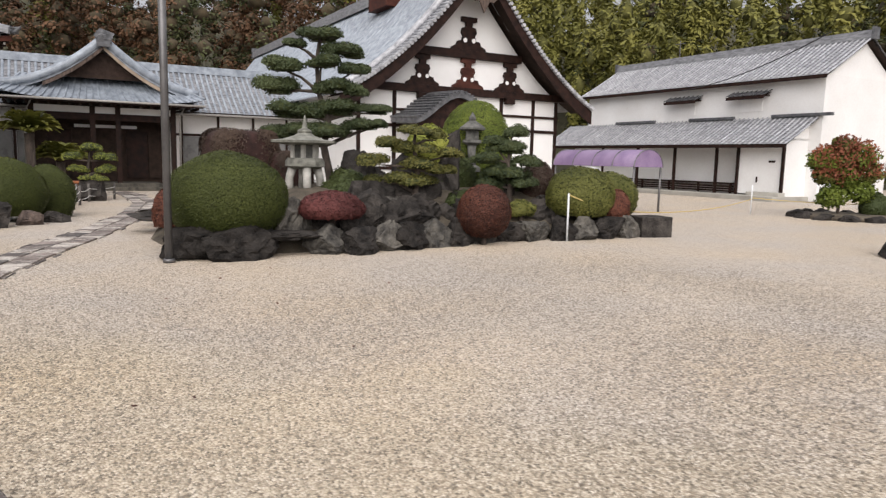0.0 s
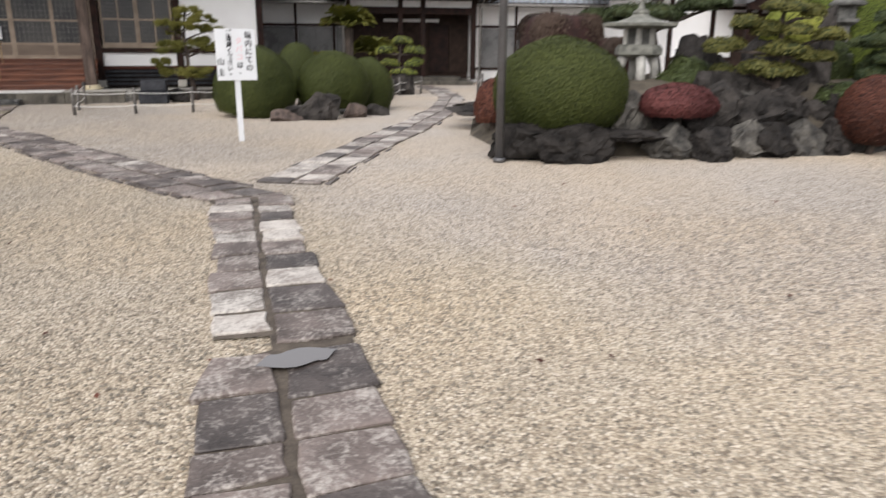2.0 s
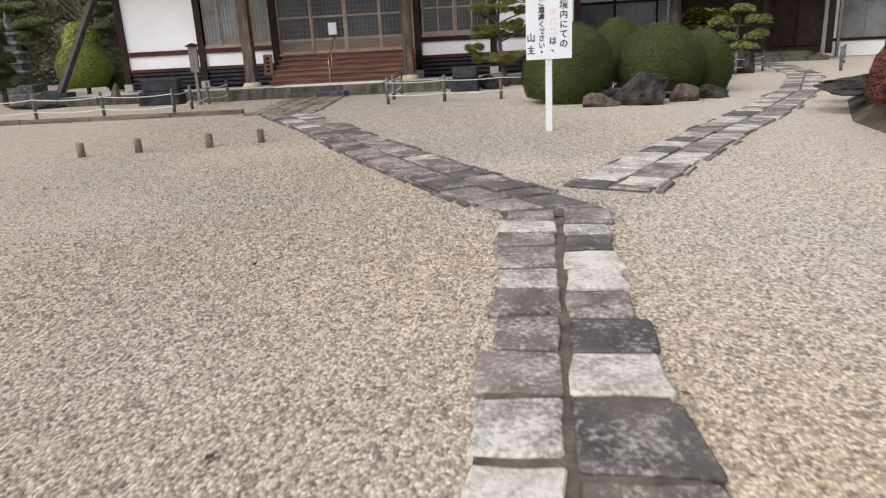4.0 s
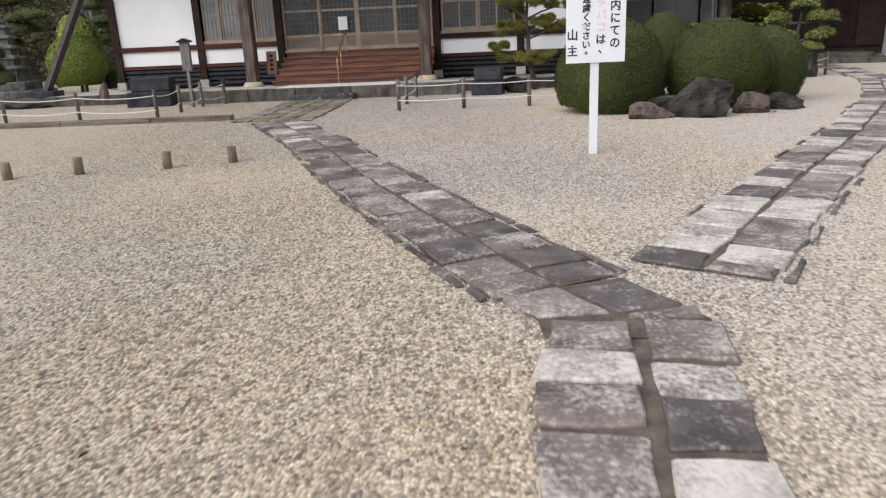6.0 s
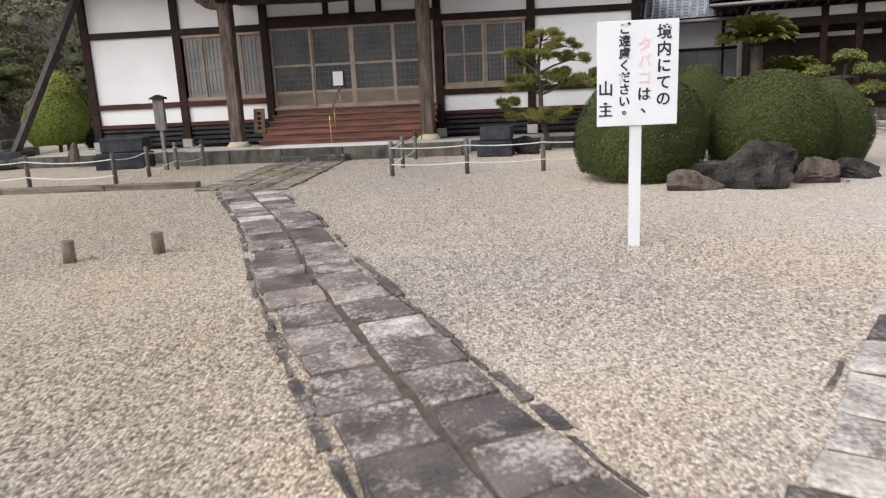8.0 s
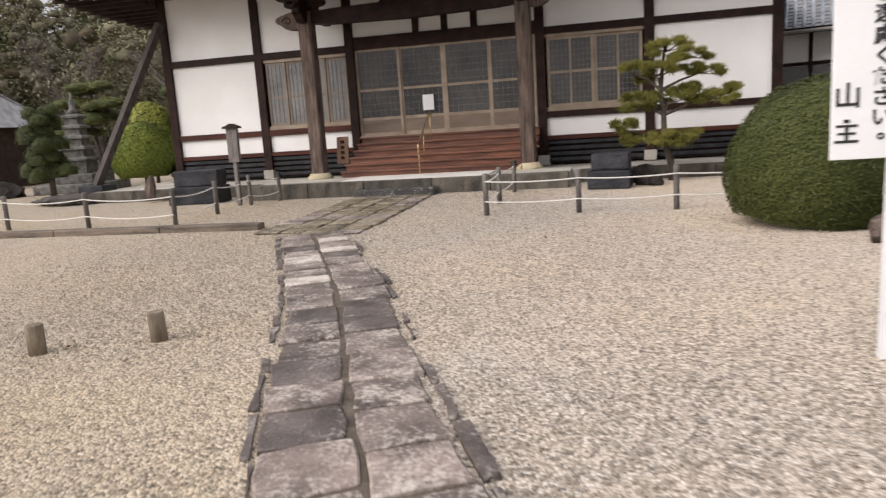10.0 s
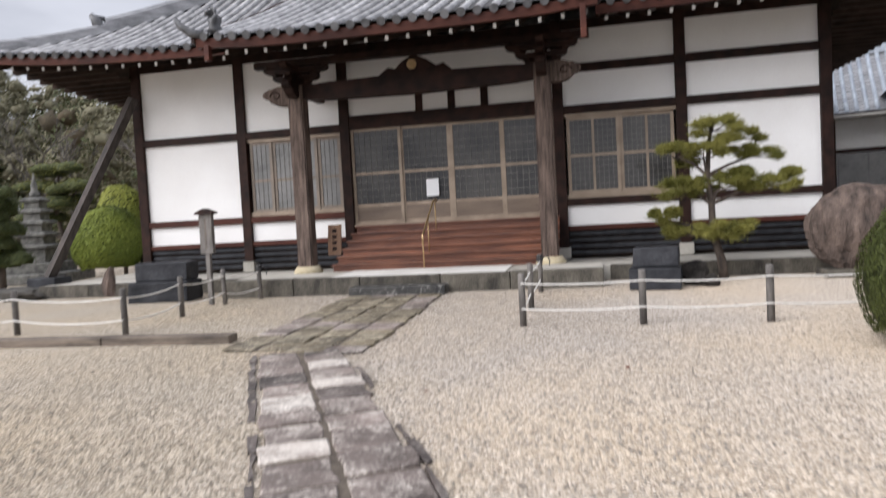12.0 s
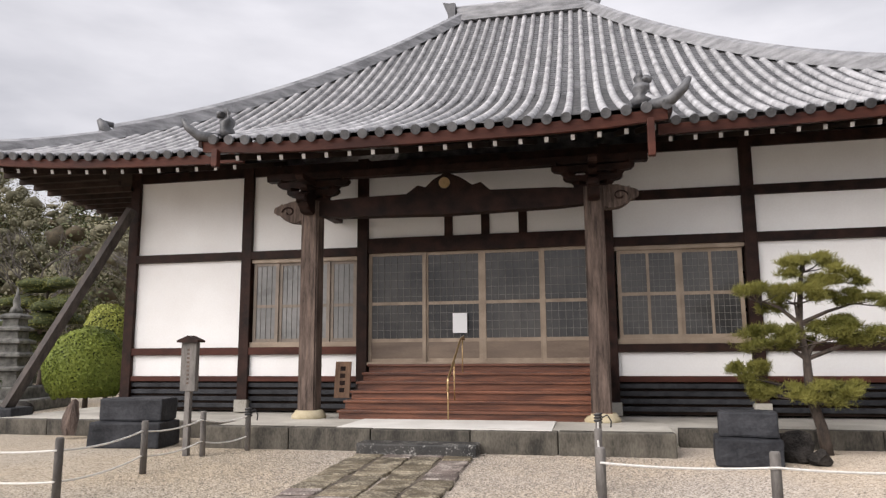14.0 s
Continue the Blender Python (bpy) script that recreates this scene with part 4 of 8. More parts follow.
def shrub(label, x, y, z0, z1, rx, ry, mat, leaves=7000, size=0.045, seed=1, amount=0.09, low=-0.6, square=1.0, core=None, group="", name="clipped_shrub"):
    """A clipped shrub: a dark inside and a skin of small leaves; its foot is at z0."""
    rz = (z1 - z0) / (1 - low)
    ob = thing(name, label, "shrub", pose(x, y, 0), group)
    c = (0, 0, z0 - low * rz)
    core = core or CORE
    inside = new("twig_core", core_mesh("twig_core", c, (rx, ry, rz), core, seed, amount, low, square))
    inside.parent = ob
    fine = (2.8, 0.42) if mat is L_DOME else (1.6, 0.64)
    leaf = new("foliage", clump_mesh("foliage", c, (rx, ry, rz), mat, int(leaves * fine[0]), size * fine[1], seed, amount, low, square, 1.8, 0.3))
    leaf.parent = ob
    if z0 > 0.02:
        part("stem", tube(bmesh.new(), [(0, 0, min(0, z0 - 0.3)), (0.02, 0, z0 + 0.2)], [0.07, 0.05], 8), BARK, ob)
    return ob


def pine(label, x, y, z0, trunk, pads, mat, seed, needles=700, size=0.05, radius=0.09, name="garden_pine", cloud=False):
    """A trained pine: a bent trunk, a limb to each pad, and flat pads of needles. pads: dx, dy, z, rx, ry, rz."""
    rng = np.random.default_rng(seed)
    ob = thing(name, label, "pine tree", pose(x, y, 0))
    pts = [Vector(p) for p in trunk]
    part("trunk", tube(bmesh.new(), pts, [radius * (1 - 0.72 * i / (len(pts) - 1)) for i in range(len(pts))], 10), BARK, ob)
    for i, (dx, dy, z, rx, ry, rz) in enumerate(pads):
        if cloud:
            rx, ry, rz = rx * 1.3, ry * 1.3, rz * 1.35
        c = Vector((dx, dy, z))
        near = min(pts, key=lambda p: (p - c).length + (0.6 if p.z > z else 0))
        mid = near.lerp(c, 0.5) + Vector((0, 0, 0.06 * rng.uniform(-1, 1)))
        limb = part("limb", tube(bmesh.new(), [near, mid, c - Vector((0, 0, rz * 0.4))], [radius * 0.42, radius * 0.3, radius * 0.14], 6), BARK, ob)
        if cloud:
            # clipped cloud pad: overlapping domes of short needles over a dark twiggy inside
            pts_all, nrm_all = [], []
            core = bmesh.new()
            for s in range(max(3, int(8 * rx))):
                a, q = rng.uniform(0, 6.28), rng.uniform(0, 0.7)
                sc = np.array([dx + math.cos(a) * rx * q, dy + math.sin(a) * ry * q, z + rng.uniform(-0.3, 0.35) * rz])
                sr = np.array([rx * rng.uniform(0.36, 0.52), ry * rng.uniform(0.36, 0.52), rz * rng.uniform(0.8, 1.15)])
                d = rng.normal(0, 1, (needles // 5, 3))
                d /= np.linalg.norm(d, axis=1, keepdims=True)
                d[:, 2] = np.where(d[:, 2] < -0.3, -d[:, 2] * 0.5, d[:, 2])
                pts_all.append(d * sr * rng.uniform(0.88, 1.12, (len(d), 1)) + sc)
                nrm_all.append(d + np.array([0, 0, 0.3]))
                made = bmesh.ops.create_icosphere(core, subdivisions=2, radius=1.0)["verts"]
                for v in made:
                    v.co = Vector(sc) + Vector((v.co.x * sr[0], v.co.y * sr[1], max(-0.35, v.co.z) * sr[2])) * 0.9
            v, f = leaf_cloud(np.concatenate(pts_all), np.concatenate(nrm_all), size * 0.34, rng, 2.4, 0.7)
            pad = new("needle_pad", raw_mesh("needle_pad", v, f, mat))
            pad.parent = ob
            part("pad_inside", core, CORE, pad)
            continue
        # lobes of tufts, each on its own twig, with gaps between them
        bm = bmesh.new()
        v_all, f_all, base = [], [], 0
        lobes = max(6, int(17 * rx))
        wide = 0.036
        root = c - Vector((0, 0, rz * 0.6))
        for s in range(lobes):
            a, q = rng.uniform(0, 6.28), rng.uniform(0.02, 1.0) ** 0.55 * rng.uniform(0.8, 1.12)
            sc = np.array([dx + math.cos(a) * rx * q, dy + math.sin(a) * ry * q, z + rng.uniform(-0.9, 1.1) * rz - 0.35 * rz * q * q])
            bend = root.lerp(Vector(sc), 0.55) - Vector((0, 0, 0.25 * rz))
            tube(bm, [root, bend, Vector(sc) - Vector((0, 0, 0.02))], [radius * 0.14, radius * 0.09, 0.004], 4)
            lr = max(0.09, rx * rng.uniform(0.16, 0.32))
            tufts = max(3, int(needles / (lobes * 13)))
            tc = rng.normal(0, 0.5, (tufts, 3)) * np.array([lr, lr, max(0.03, rz * 0.42)]) + sc
            p = np.repeat(tc, 13, axis=0)
            out = np.repeat(tc - np.array([dx, dy, z - 0.3]), 13, axis=0)
            t = rng.normal(0, 0.75, p.shape) + out / (np.linalg.norm(out, axis=1, keepdims=True) + 1e-6) * 0.5 + np.array([0, 0, 0.45])
            t /= np.linalg.norm(t, axis=1, keepdims=True)
            w = np.cross(t, rng.normal(0, 1, t.shape))
            w /= np.linalg.norm(w, axis=1, keepdims=True)
            ln = size * 1.05 * rng.uniform(0.6, 1.25, (len(p), 1))
            quad = np.stack([p - w * size * wide, p + w * size * wide, p + t * ln + w * size * wide * 0.7, p + t * ln - w * size * wide * 0.7], 1).reshape(-1, 3)
            v_all.append(quad)
            f_all.append(np.arange(len(quad)).reshape(-1, 4) + base)
            base += len(quad)
        part("twig", bm, BARK, limb)
        pad = new("needle_pad", raw_mesh("needle_pad", np.concatenate(v_all), np.concatenate(f_all), mat))
        pad.parent = ob
    return ob


# ---- loose things near the hall ----
def stone_block(label, x, y, w, d, h, turn=0):
    ob = thing("stone_basin", label, "stone block", pose(x, y, 0, 0, 0, turn), "dark stone blocks before the hall")
    for nm, bx in (("lower_tier", (-w / 2, w / 2, -d / 2, d / 2, -0.01, h * 0.52)), ("upper_tier", (-w * 0.42, w * 0.46, -d * 0.3, d * 0.46, h * 0.53, h))):
        bm = boxed(*bx, 0.03)
        bmesh.ops.subdivide_edges(bm, edges=bm.edges[:], cuts=2, use_grid_fill=True)
        for v in bm.verts:
            v.co += Vector((noise.noise(v.co * 4), noise.noise(v.co * 4 + Vector((5, 0, 0))), noise.noise(v.co * 4 + Vector((0, 7, 0))))) * 0.02
        part(nm, bm, BLACK_STONE, ob)
    return ob


stone_block("black two-tier dressed stone block on the gravel", -9.45, 27.3, 1.2, 0.65, 0.74, 4)
stone_block("black two-tier dressed stone block beside the pine", -0.35, 26.85, 0.8, 0.6, 0.66, -8)
solid("garden_rock", rough_rock(bmesh.new(), (0, 0, 0.16), (0.3, 0.26, 0.28), 3), ROCK, "rough dark rock beside the stone block", "rock", pose(0.3, 27.2, 0), "small rocks before the hall")
solid("garden_rock", rough_rock(bmesh.new(), (0, 0, 0.08), (0.18, 0.16, 0.14), 6), ROCK, "small rough rock at the pine's foot", "rock", pose(0.5, 26.9, 0), "small rocks before the hall")
solid("standing_stone", rough_rock(bmesh.new(), (0, 0, 0.3), (0.17, 0.15, 0.42), 9, 3, 0.25), BURL, "small brown pointed standing stone on the gravel", "standing stone", pose(-11.2, 28.0, 0))
stump = thing("burl_stump", "huge round weathered tree burl standing on edge", "tree stump", pose(3.0, 27.8, 0))
bm = bmesh.new()
bmesh.ops.create_icosphere(bm, subdivisions=5, radius=1.0)
for v in bm.verts:
    p = v.co.copy()
    k = 1 + 0.12 * noise.noise(p * 1.6) + 0.07 * noise.noise(Vector((p.x * 6, p.y * 6, p.z * 1.3))) + 0.03 * noise.noise(p * 13)
    v.co = Vector((p.x * 0.78 * k, p.y * 0.4 * k, p.z * 0.72 * k + 0.78))
part("burl", bm, BURL, stump)
part("plinth", boxed(-0.6, 0.7, -0.3, 0.3, -0.01, 0.12, 0.02), KERB, stump, "low dark plinth")

marker = thing("wooden_marker", "weathered wooden marker post with a small roof", "marker post", pose(-8.0, 26.45, 0))
part("pole", boxed(-0.04, 0.04, -0.04, 0.04, -0.01, 1.0, 0.006), POST_WOOD, marker)
part("board", boxed(-0.12, 0.12, -0.05, 0.05, 0.9, 1.6, 0.008), POST_WOOD, marker, "grey wooden tablet with faded writing")
bm = bmesh.new()
prism(bm, [(-0.17, 1.6), (0.17, 1.6), (0.17, 1.63), (0, 1.7), (-0.17, 1.63)], -0.1, 0.1)
part("cap_roof", bm, TIMBER, marker)
for k in range(9):
    part("writing", boxed(-0.02, 0.02, -0.052, -0.05, 1.48 - 0.06 * k, 1.51 - 0.06 * k), GREY_WOOD, marker)

plaque = thing("stair_plaque", "dark wooden name board leaning beside the stairs", "sign", pose(-6.75, 29.45, 0.62, -8, 0, 0))
part("board", boxed(-0.15, 0.15, -0.02, 0.02, 0.0, 0.66, 0.006), PLAQUE_WOOD, plaque)
for k in range(4):
    part("writing", boxed(-0.05, 0.05, -0.024, -0.02, 0.1 + 0.13 * k, 0.18 + 0.13 * k), TIMBER, plaque)

rail = thing("brass_handrail", "slim brass handrail beside the stairs", "handrail")
part("rail_bar", tube(bmesh.new(), [(-4.62, 28.72, 0.78), (-4.62, 28.72, 0.98), (-4.62, 28.82, 1.03), (-4.58, 29.75, 1.68), (-4.56, 29.92, 1.72), (-4.56, 29.98, 1.66)], 0.02, 8), BRASS, rail)
part("rail_post", tube(bmesh.new(), [(-4.62, 28.74, 0.31), (-4.62, 28.74, 0.98)], 0.013, 8), BRASS, rail)
part("rail_post", tube(bmesh.new(), [(-4.6, 29.2, 0.6), (-4.6, 29.2, 1.28)], 0.013, 8), BRASS, rail)
part("rail_post", tube(bmesh.new(), [(-4.57, 29.85, 1.05), (-4.57, 29.85, 1.7)], 0.013, 8), BRASS, rail)
note = thing("door_notice", "white paper notice fixed to the sliding doors", "notice")
part("sheet", boxed(-4.84, -4.56, WY - 0.01, WY + 0.005, 1.8, 2.18), WHITE_PAINT, note)

# young pine before the hall
pine("yellow-green cloud-pruned pine before the white hall wall", 0.9, 27.95, 0, [(0, 0, -0.05), (-0.04, 0.02, 0.35), (-0.16, 0.02, 0.8), (-0.17, 0, 1.3), (-0.22, 0.02, 1.8), (-0.18, 0, 2.3), (-0.14, 0, 2.62)],
     [(-0.1, 0, 2.62, 0.42, 0.36, 0.13), (0.38, 0, 2.45, 0.42, 0.34, 0.1), (-0.72, 0.05, 2.2, 0.42, 0.4, 0.14), (-0.3, -0.1, 2.15, 0.4, 0.35, 0.12), (0.55, 0.05, 2.12, 0.4, 0.34, 0.08), (0.78, 0, 1.62, 0.55, 0.3, 0.1), (1.12, 0.05, 1.74, 0.26, 0.22, 0.06),
      (-0.55, 0.0, 1.62, 0.55, 0.42, 0.16), (-0.05, -0.1, 1.6, 0.5, 0.4, 0.13), (0.25, 0.1, 1.82, 0.32, 0.3, 0.09), (-0.98, 0.02, 1.1, 0.3, 0.3, 0.13), (-0.35, -0.15, 0.83, 0.62, 0.4, 0.12), (0.2, -0.1, 0.86, 0.45, 0.35, 0.1), (-0.9, 0.1, 0.85, 0.32, 0.3, 0.1)],
     L_PINE_Y, 21, 6800, 0.082, 0.085)


# ---- rope fences, edging and stubs ----
def rope_fence(label, posts, heights=(0.5, 0.2), h=0.62):
    ob = thing("rope_fence", label, "fence", group="rope fences round the hall")
    for x, y in posts:
        bm = bmesh.new()
        lathe(bm, [(0.042, -0.03), (0.042, h - 0.015), (0.034, h)], 10)
        for v in bm.verts:
            v.co += Vector((x + 0.02 * noise.noise((x, y, 0)) * v.co.z, y, 0))
        part("post", bm, POST_WOOD, ob)
    for (xa, ya), (xb, yb) in zip(posts, posts[1:]):
        for z in heights:
            sag = 0.05 if len(posts) < 9 else 0.025
            pts = [(xa + (xb - xa) * t, ya + (yb - ya) * t - 0.05, z - sag * 4 * t * (1 - t)) for t in (i / 10 for i in range(11))]
            part("rope", tube(bmesh.new(), pts, 0.011, 6), ROPE, ob)
    return ob


rope_fence("low rope fence of dark grey posts on the gravel", [(-14.6, 23.7), (-12.9, 23.7), (-11.15, 23.65), (-9.35, 23.55), (-7.45, 23.3), (-7.68, 25.0), (-7.74, 26.45), (-7.38, 27.1)])
rope_fence("low rope fence of dark grey posts beside the pine", [(-2.2, 26.8), (-2.22, 24.85), (-2.21, 23.38), (-0.84, 23.34), (0.52, 23.36), (1.95, 23.5), (3.5, 23.7), (5.3, 24.6), (6.6, 25.9), (7.4, 28.2)])
for x, y in ((-7.38, 27.1), (-2.2, 26.8)):
    tie = thing("cord_tie", "black cord wound round the head of a fence post", "cord", pose(x, y, 0), "cord ties on the fence posts")
    part("winding", tube(bmesh.new(), [(0.05 * math.cos(a), 0.05 * math.sin(a), 0.5 + 0.006 * a) for a in (0.45 * k for k in range(44))], 0.011, 5), BLACK_INK, tie)
    part("loose_end", tube(bmesh.new(), [(0.05, -0.02, 0.56), (0.12, -0.03, 0.6), (0.17, -0.03, 0.52), (0.16, -0.03, 0.44)], 0.01, 5), BLACK_INK, tie)
edging = thing("timber_edging", "long low brown weathered timber edging across the gravel", "edging")
x = -14.9
for w in (1.9, 2.1, 1.7, 1.95, 1.7):
    part("edging_timber", boxed(x, x + w - 0.015, 22.56, 22.78, -0.03, 0.09 + random.uniform(-0.01, 0.01), 0.02), LOG_WOOD, edging)
    x += w
for k, (x, y) in enumerate(((-6.05, 16.43), (-5.28, 16.65), (-4.27, 16.88), (-3.55, 17.2))):
    bm = bmesh.new()
    lathe(bm, [(0.058, -0.05), (0.057, 0.19), (0.05, 0.2)], 14)
    ob = solid("post_stub", bm, material("cut_stub_wood", (0.13, 0.1, 0.07), (0.3, 0.25, 0.18), 0.85, 12, 60, 0.4, spread=0.1, stretch=(1, 1, 0.3)) if k == 0 else STUB, "short cut-off wooden post stub in the gravel", "post stub", pose(x, y, 0, 1.5 * (-1) ** k, 0, k * 40), "row of post stubs")
    STUB = ob.data.materials[0] if k == 0 else STUB


# ---- no-smoking sign ----
def lettering(parent, text, x, z, size, mat, name="letter", label=""):
    """One sign of the built-in font, thin, facing -y."""
    cu = bpy.data.curves.new("letter", "FONT")
    cu.body, cu.size, cu.extrude, cu.align_x, cu.align_y, cu.offset = text, size, 0.0015, "CENTER", "CENTER", 0.0025
    tmp = bpy.data.objects.new("letter_curve", cu)
    scene.collection.objects.link(tmp)
    bpy.context.view_layer.update()
    me = bpy.data.meshes.new_from_object(tmp.evaluated_get(bpy.context.evaluated_depsgraph_get()))
    bpy.data.objects.remove(tmp)
    bpy.data.curves.remove(cu)
    me.materials.clear()
    me.materials.append(mat)
    ob = new(name, me)
    ob.parent = parent
    ob.matrix_basis = pose(x, -0.024, z, 90, 0, 0)
    return ob


sign = thing("notice_sign", "white notice board with black vertical writing on a white post", "sign", pose(0.957, 16.955, 0, 0, 0, 3))
part("post", boxed(-0.045, 0.045, 0.0, 0.07, -0.05, 1.86, 0.004), WHITE_PAINT, sign)
board = part("board", boxed(-0.335, 0.335, -0.022, 0.0, 1.045, 1.9, 0.004), WHITE_PAINT, sign)
for txt, column, top, step, size in (("境内にての", 0.215, 1.79, 0.135, 0.125), ("タバコは、", 0.055, 1.7, 0.135, 0.118), ("ご遠慮ください。", -0.11, 1.83, 0.098, 0.098), ("山", -0.265, 1.35, 0.165, 0.13)):
    for i, ch in enumerate(txt):
        lettering(board, ch, column + (0.03 if ch in "、。" else 0), top - step * i + (0.03 if ch in "、。" else 0), size, PINK_INK if ch in "タバコ" else BLACK_INK)


bm = bmesh.new()
for x0, x1, z0, z1 in ((-0.05, 0.05, 1.205, 1.217), (-0.042, 0.042, 1.168, 1.179), (-0.056, 0.056, 1.128, 1.141), (-0.008, 0.008, 1.141, 1.217), (-0.015, 0.012, 1.226, 1.243)):
    box(bm, -0.265 + x0, -0.265 + x1, -0.026, -0.022, z0, z1)
part("letter", bm, BLACK_INK, board)


# ---- clipped shrubs by the sign ----
G = "clipped domes beside the sign"
leaning = shrub("tall dark green clipped dome shrub beside the sign", 1.93, 21.8, 0.0, 1.62, 0.98, 0.92, L_DOME, 17000, 0.04, 31, 0.06, -0.62, group=G)
leaning.matrix_world = pose(1.82, 21.8, 0.0, 0, 8, 0)
shrub("round green clipped dome shrub behind the garden rock", 3.86, 21.9, 0.14, 1.52, 0.93, 0.85, L_DOME, 17000, 0.04, 32, 0.05, -0.6, group=G)
shrub("green clipped dome shrub beside the stone path", 5.02, 22.75, 0.0, 1.36, 0.68, 0.7, L_DOME, 10000, 0.04, 33, 0.05, -0.6, group=G)
shrub("small green clipped dome shrub at the back", 3.5, 24.6, 0.2, 1.74, 0.64, 0.6, L_DOME, 7000, 0.04, 34, 0.06, -0.75, group=G)
for x, y, z, sx, sy, sz, sd, mat, lab in ((3.2, 20.5, 0.16, 0.66, 0.45, 0.5, 11, ROCK, "large dark weathered garden rock"), (2.3, 20.45, 0.04, 0.5, 0.32, 0.22, 12, BURL, "flat brown garden rock"), (4.1, 20.75, 0.08, 0.4, 0.3, 0.28, 13, BURL, "small brown garden rock"),
                                       (4.75, 21.1, 0.06, 0.4, 0.3, 0.24, 14, ROCK, "small dark garden rock"), (2.75, 20.7, 0.06, 0.45, 0.3, 0.24, 15, ROCK, "small dark garden rock"), (2.6, 21.4, 0.1, 0.7, 0.35, 0.2, 16, ROCK_PALE, "pale flat rock behind")):
    solid("garden_rock", rough_rock(bmesh.new(), (0, 0, z), (sx, sy, sz), sd, 4, 0.3), mat, lab + " at the foot of clipped shrubs", "rock", pose(x, y, 0), "rocks by the clipped domes")


# ---- rock garden ----
def island():
    bed = thing("garden_mound", "raised earth mound of the rock garden", "garden bed", kind="structure")
    bm = bmesh.new()
    outline = [(4.6, 13.6), (6.3, 13.1), (8.3, 12.6), (11.3, 12.3), (13.6, 11.4), (15.2, 10.9), (16.6, 12.6), (16.2, 16.0), (13.0, 18.6), (9.0, 20.0), (6.6, 19.4), (5.2, 16.5)]
    mid = Vector((10.6, 15.4, 0))
    rings = []
    for k, z in ((1.0, -0.02), (0.92, 0.26), (0.8, 0.6), (0.5, 1.0), (0.22, 1.15)):
        ring = []
        for i in range(48):
            t = i / 48 * len(outline)
            a, b = Vector(outline[int(t)]).to_3d(), Vector(outline[(int(t) + 1) % len(outline)]).to_3d()
            p = mid.lerp(a.lerp(b, t % 1), k)
            ring.append(bm.verts.new((p.x, p.y, z + (0.1 * noise.noise(p * 0.9) if k < 0.99 else 0))))
        rings.append(ring)
    for a, b in zip(rings, rings[1:]):
        for i in range(48):
            bm.faces.new((a[i], a[(i + 1) % 48], b[(i + 1) % 48], b[i])).smooth = True
    bm.faces.new(rings[-1])
    part("soil", bm, SOIL, bed)
    rocks = [(4.95, 13.45, 0.5, 0.45, 0.5, ROCK), (5.25, 13.1, 0.6, 0.45, 0.52, ROCK), (6.15, 13.0, 0.55, 0.38, 0.42, ROCK), (6.95, 12.72, 0.42, 0.32, 0.42, ROCK_PALE), (7.45, 12.42, 0.4, 0.32, 0.36, ROCK), (8.05, 12.5, 0.42, 0.32, 0.46, ROCK_PALE),
             (8.7, 12.45, 0.5, 0.36, 0.5, ROCK), (9.35, 12.42, 0.42, 0.32, 0.5, ROCK_PALE), (9.95, 12.3, 0.45, 0.34, 0.42, ROCK), (10.6, 12.25, 0.42, 0.32, 0.46, ROCK_PALE), (11.2, 12.15, 0.42, 0.3, 0.42, ROCK), (11.85, 11.85, 0.45, 0.3, 0.4, ROCK_PALE),
             (12.5, 11.55, 0.42, 0.3, 0.42, ROCK), (13.1, 11.35, 0.42, 0.3, 0.4, ROCK_PALE), (13.7, 11.15, 0.42, 0.3, 0.4, ROCK), (14.25, 10.95, 0.4, 0.3, 0.42, ROCK_PALE),
             (5.65, 14.9, 0.4, 0.55, 0.5, ROCK), (5.8, 16.1, 0.45, 0.6, 0.5, ROCK), (5.9, 17.6, 0.5, 0.6, 0.45, ROCK), (6.8, 19.0, 0.6, 0.5, 0.45, ROCK),
             (6.45, 13.5, 0.4, 0.3, 0.95, ROCK_PALE), (8.3, 13.2, 0.5, 0.38, 0.95, ROCK), (8.95, 13.15, 0.55, 0.4, 0.9, ROCK), (9.7, 13.2, 0.6, 0.4, 0.85, ROCK), (8.65, 13.9, 0.6, 0.45, 1.1, ROCK), (9.9, 13.9, 0.7, 0.5, 1.15, ROCK), (11.0, 13.1, 0.5, 0.4, 0.85, ROCK),
             (10.1, 15.7, 0.75, 0.6, 1.5, ROCK), (11.5, 14.4, 0.62, 0.5, 2.1, ROCK), (10.6, 14.6, 0.6, 0.45, 1.6, ROCK), (12.3, 13.4, 0.5, 0.4, 1.1, ROCK), (9.2, 15.3, 0.6, 0.5, 1.15, ROCK), (7.4, 13.4, 0.35, 0.3, 0.75, ROCK), (13.2, 12.3, 0.6, 0.4, 0.75, ROCK)]
    for i, (x, y, sx, sy, h, mat) in enumerate(rocks):
        z0 = 0.0 if y < 12.9 or x < 5.3 else 0.3
        solid("garden_rock", rough_rock(bmesh.new(), (0, 0, (h - z0) * 0.42), (sx * 1.38, sy * 1.35, (h - z0) * 0.95), 20 + i, 4, 0.42), mat, "dark rugged rock in the garden edging" if mat is ROCK else "grey lichened rock in the garden edging", "rock", pose(x, y, z0, 0, 0, random.uniform(-30, 30)), "rocks of the raised garden")
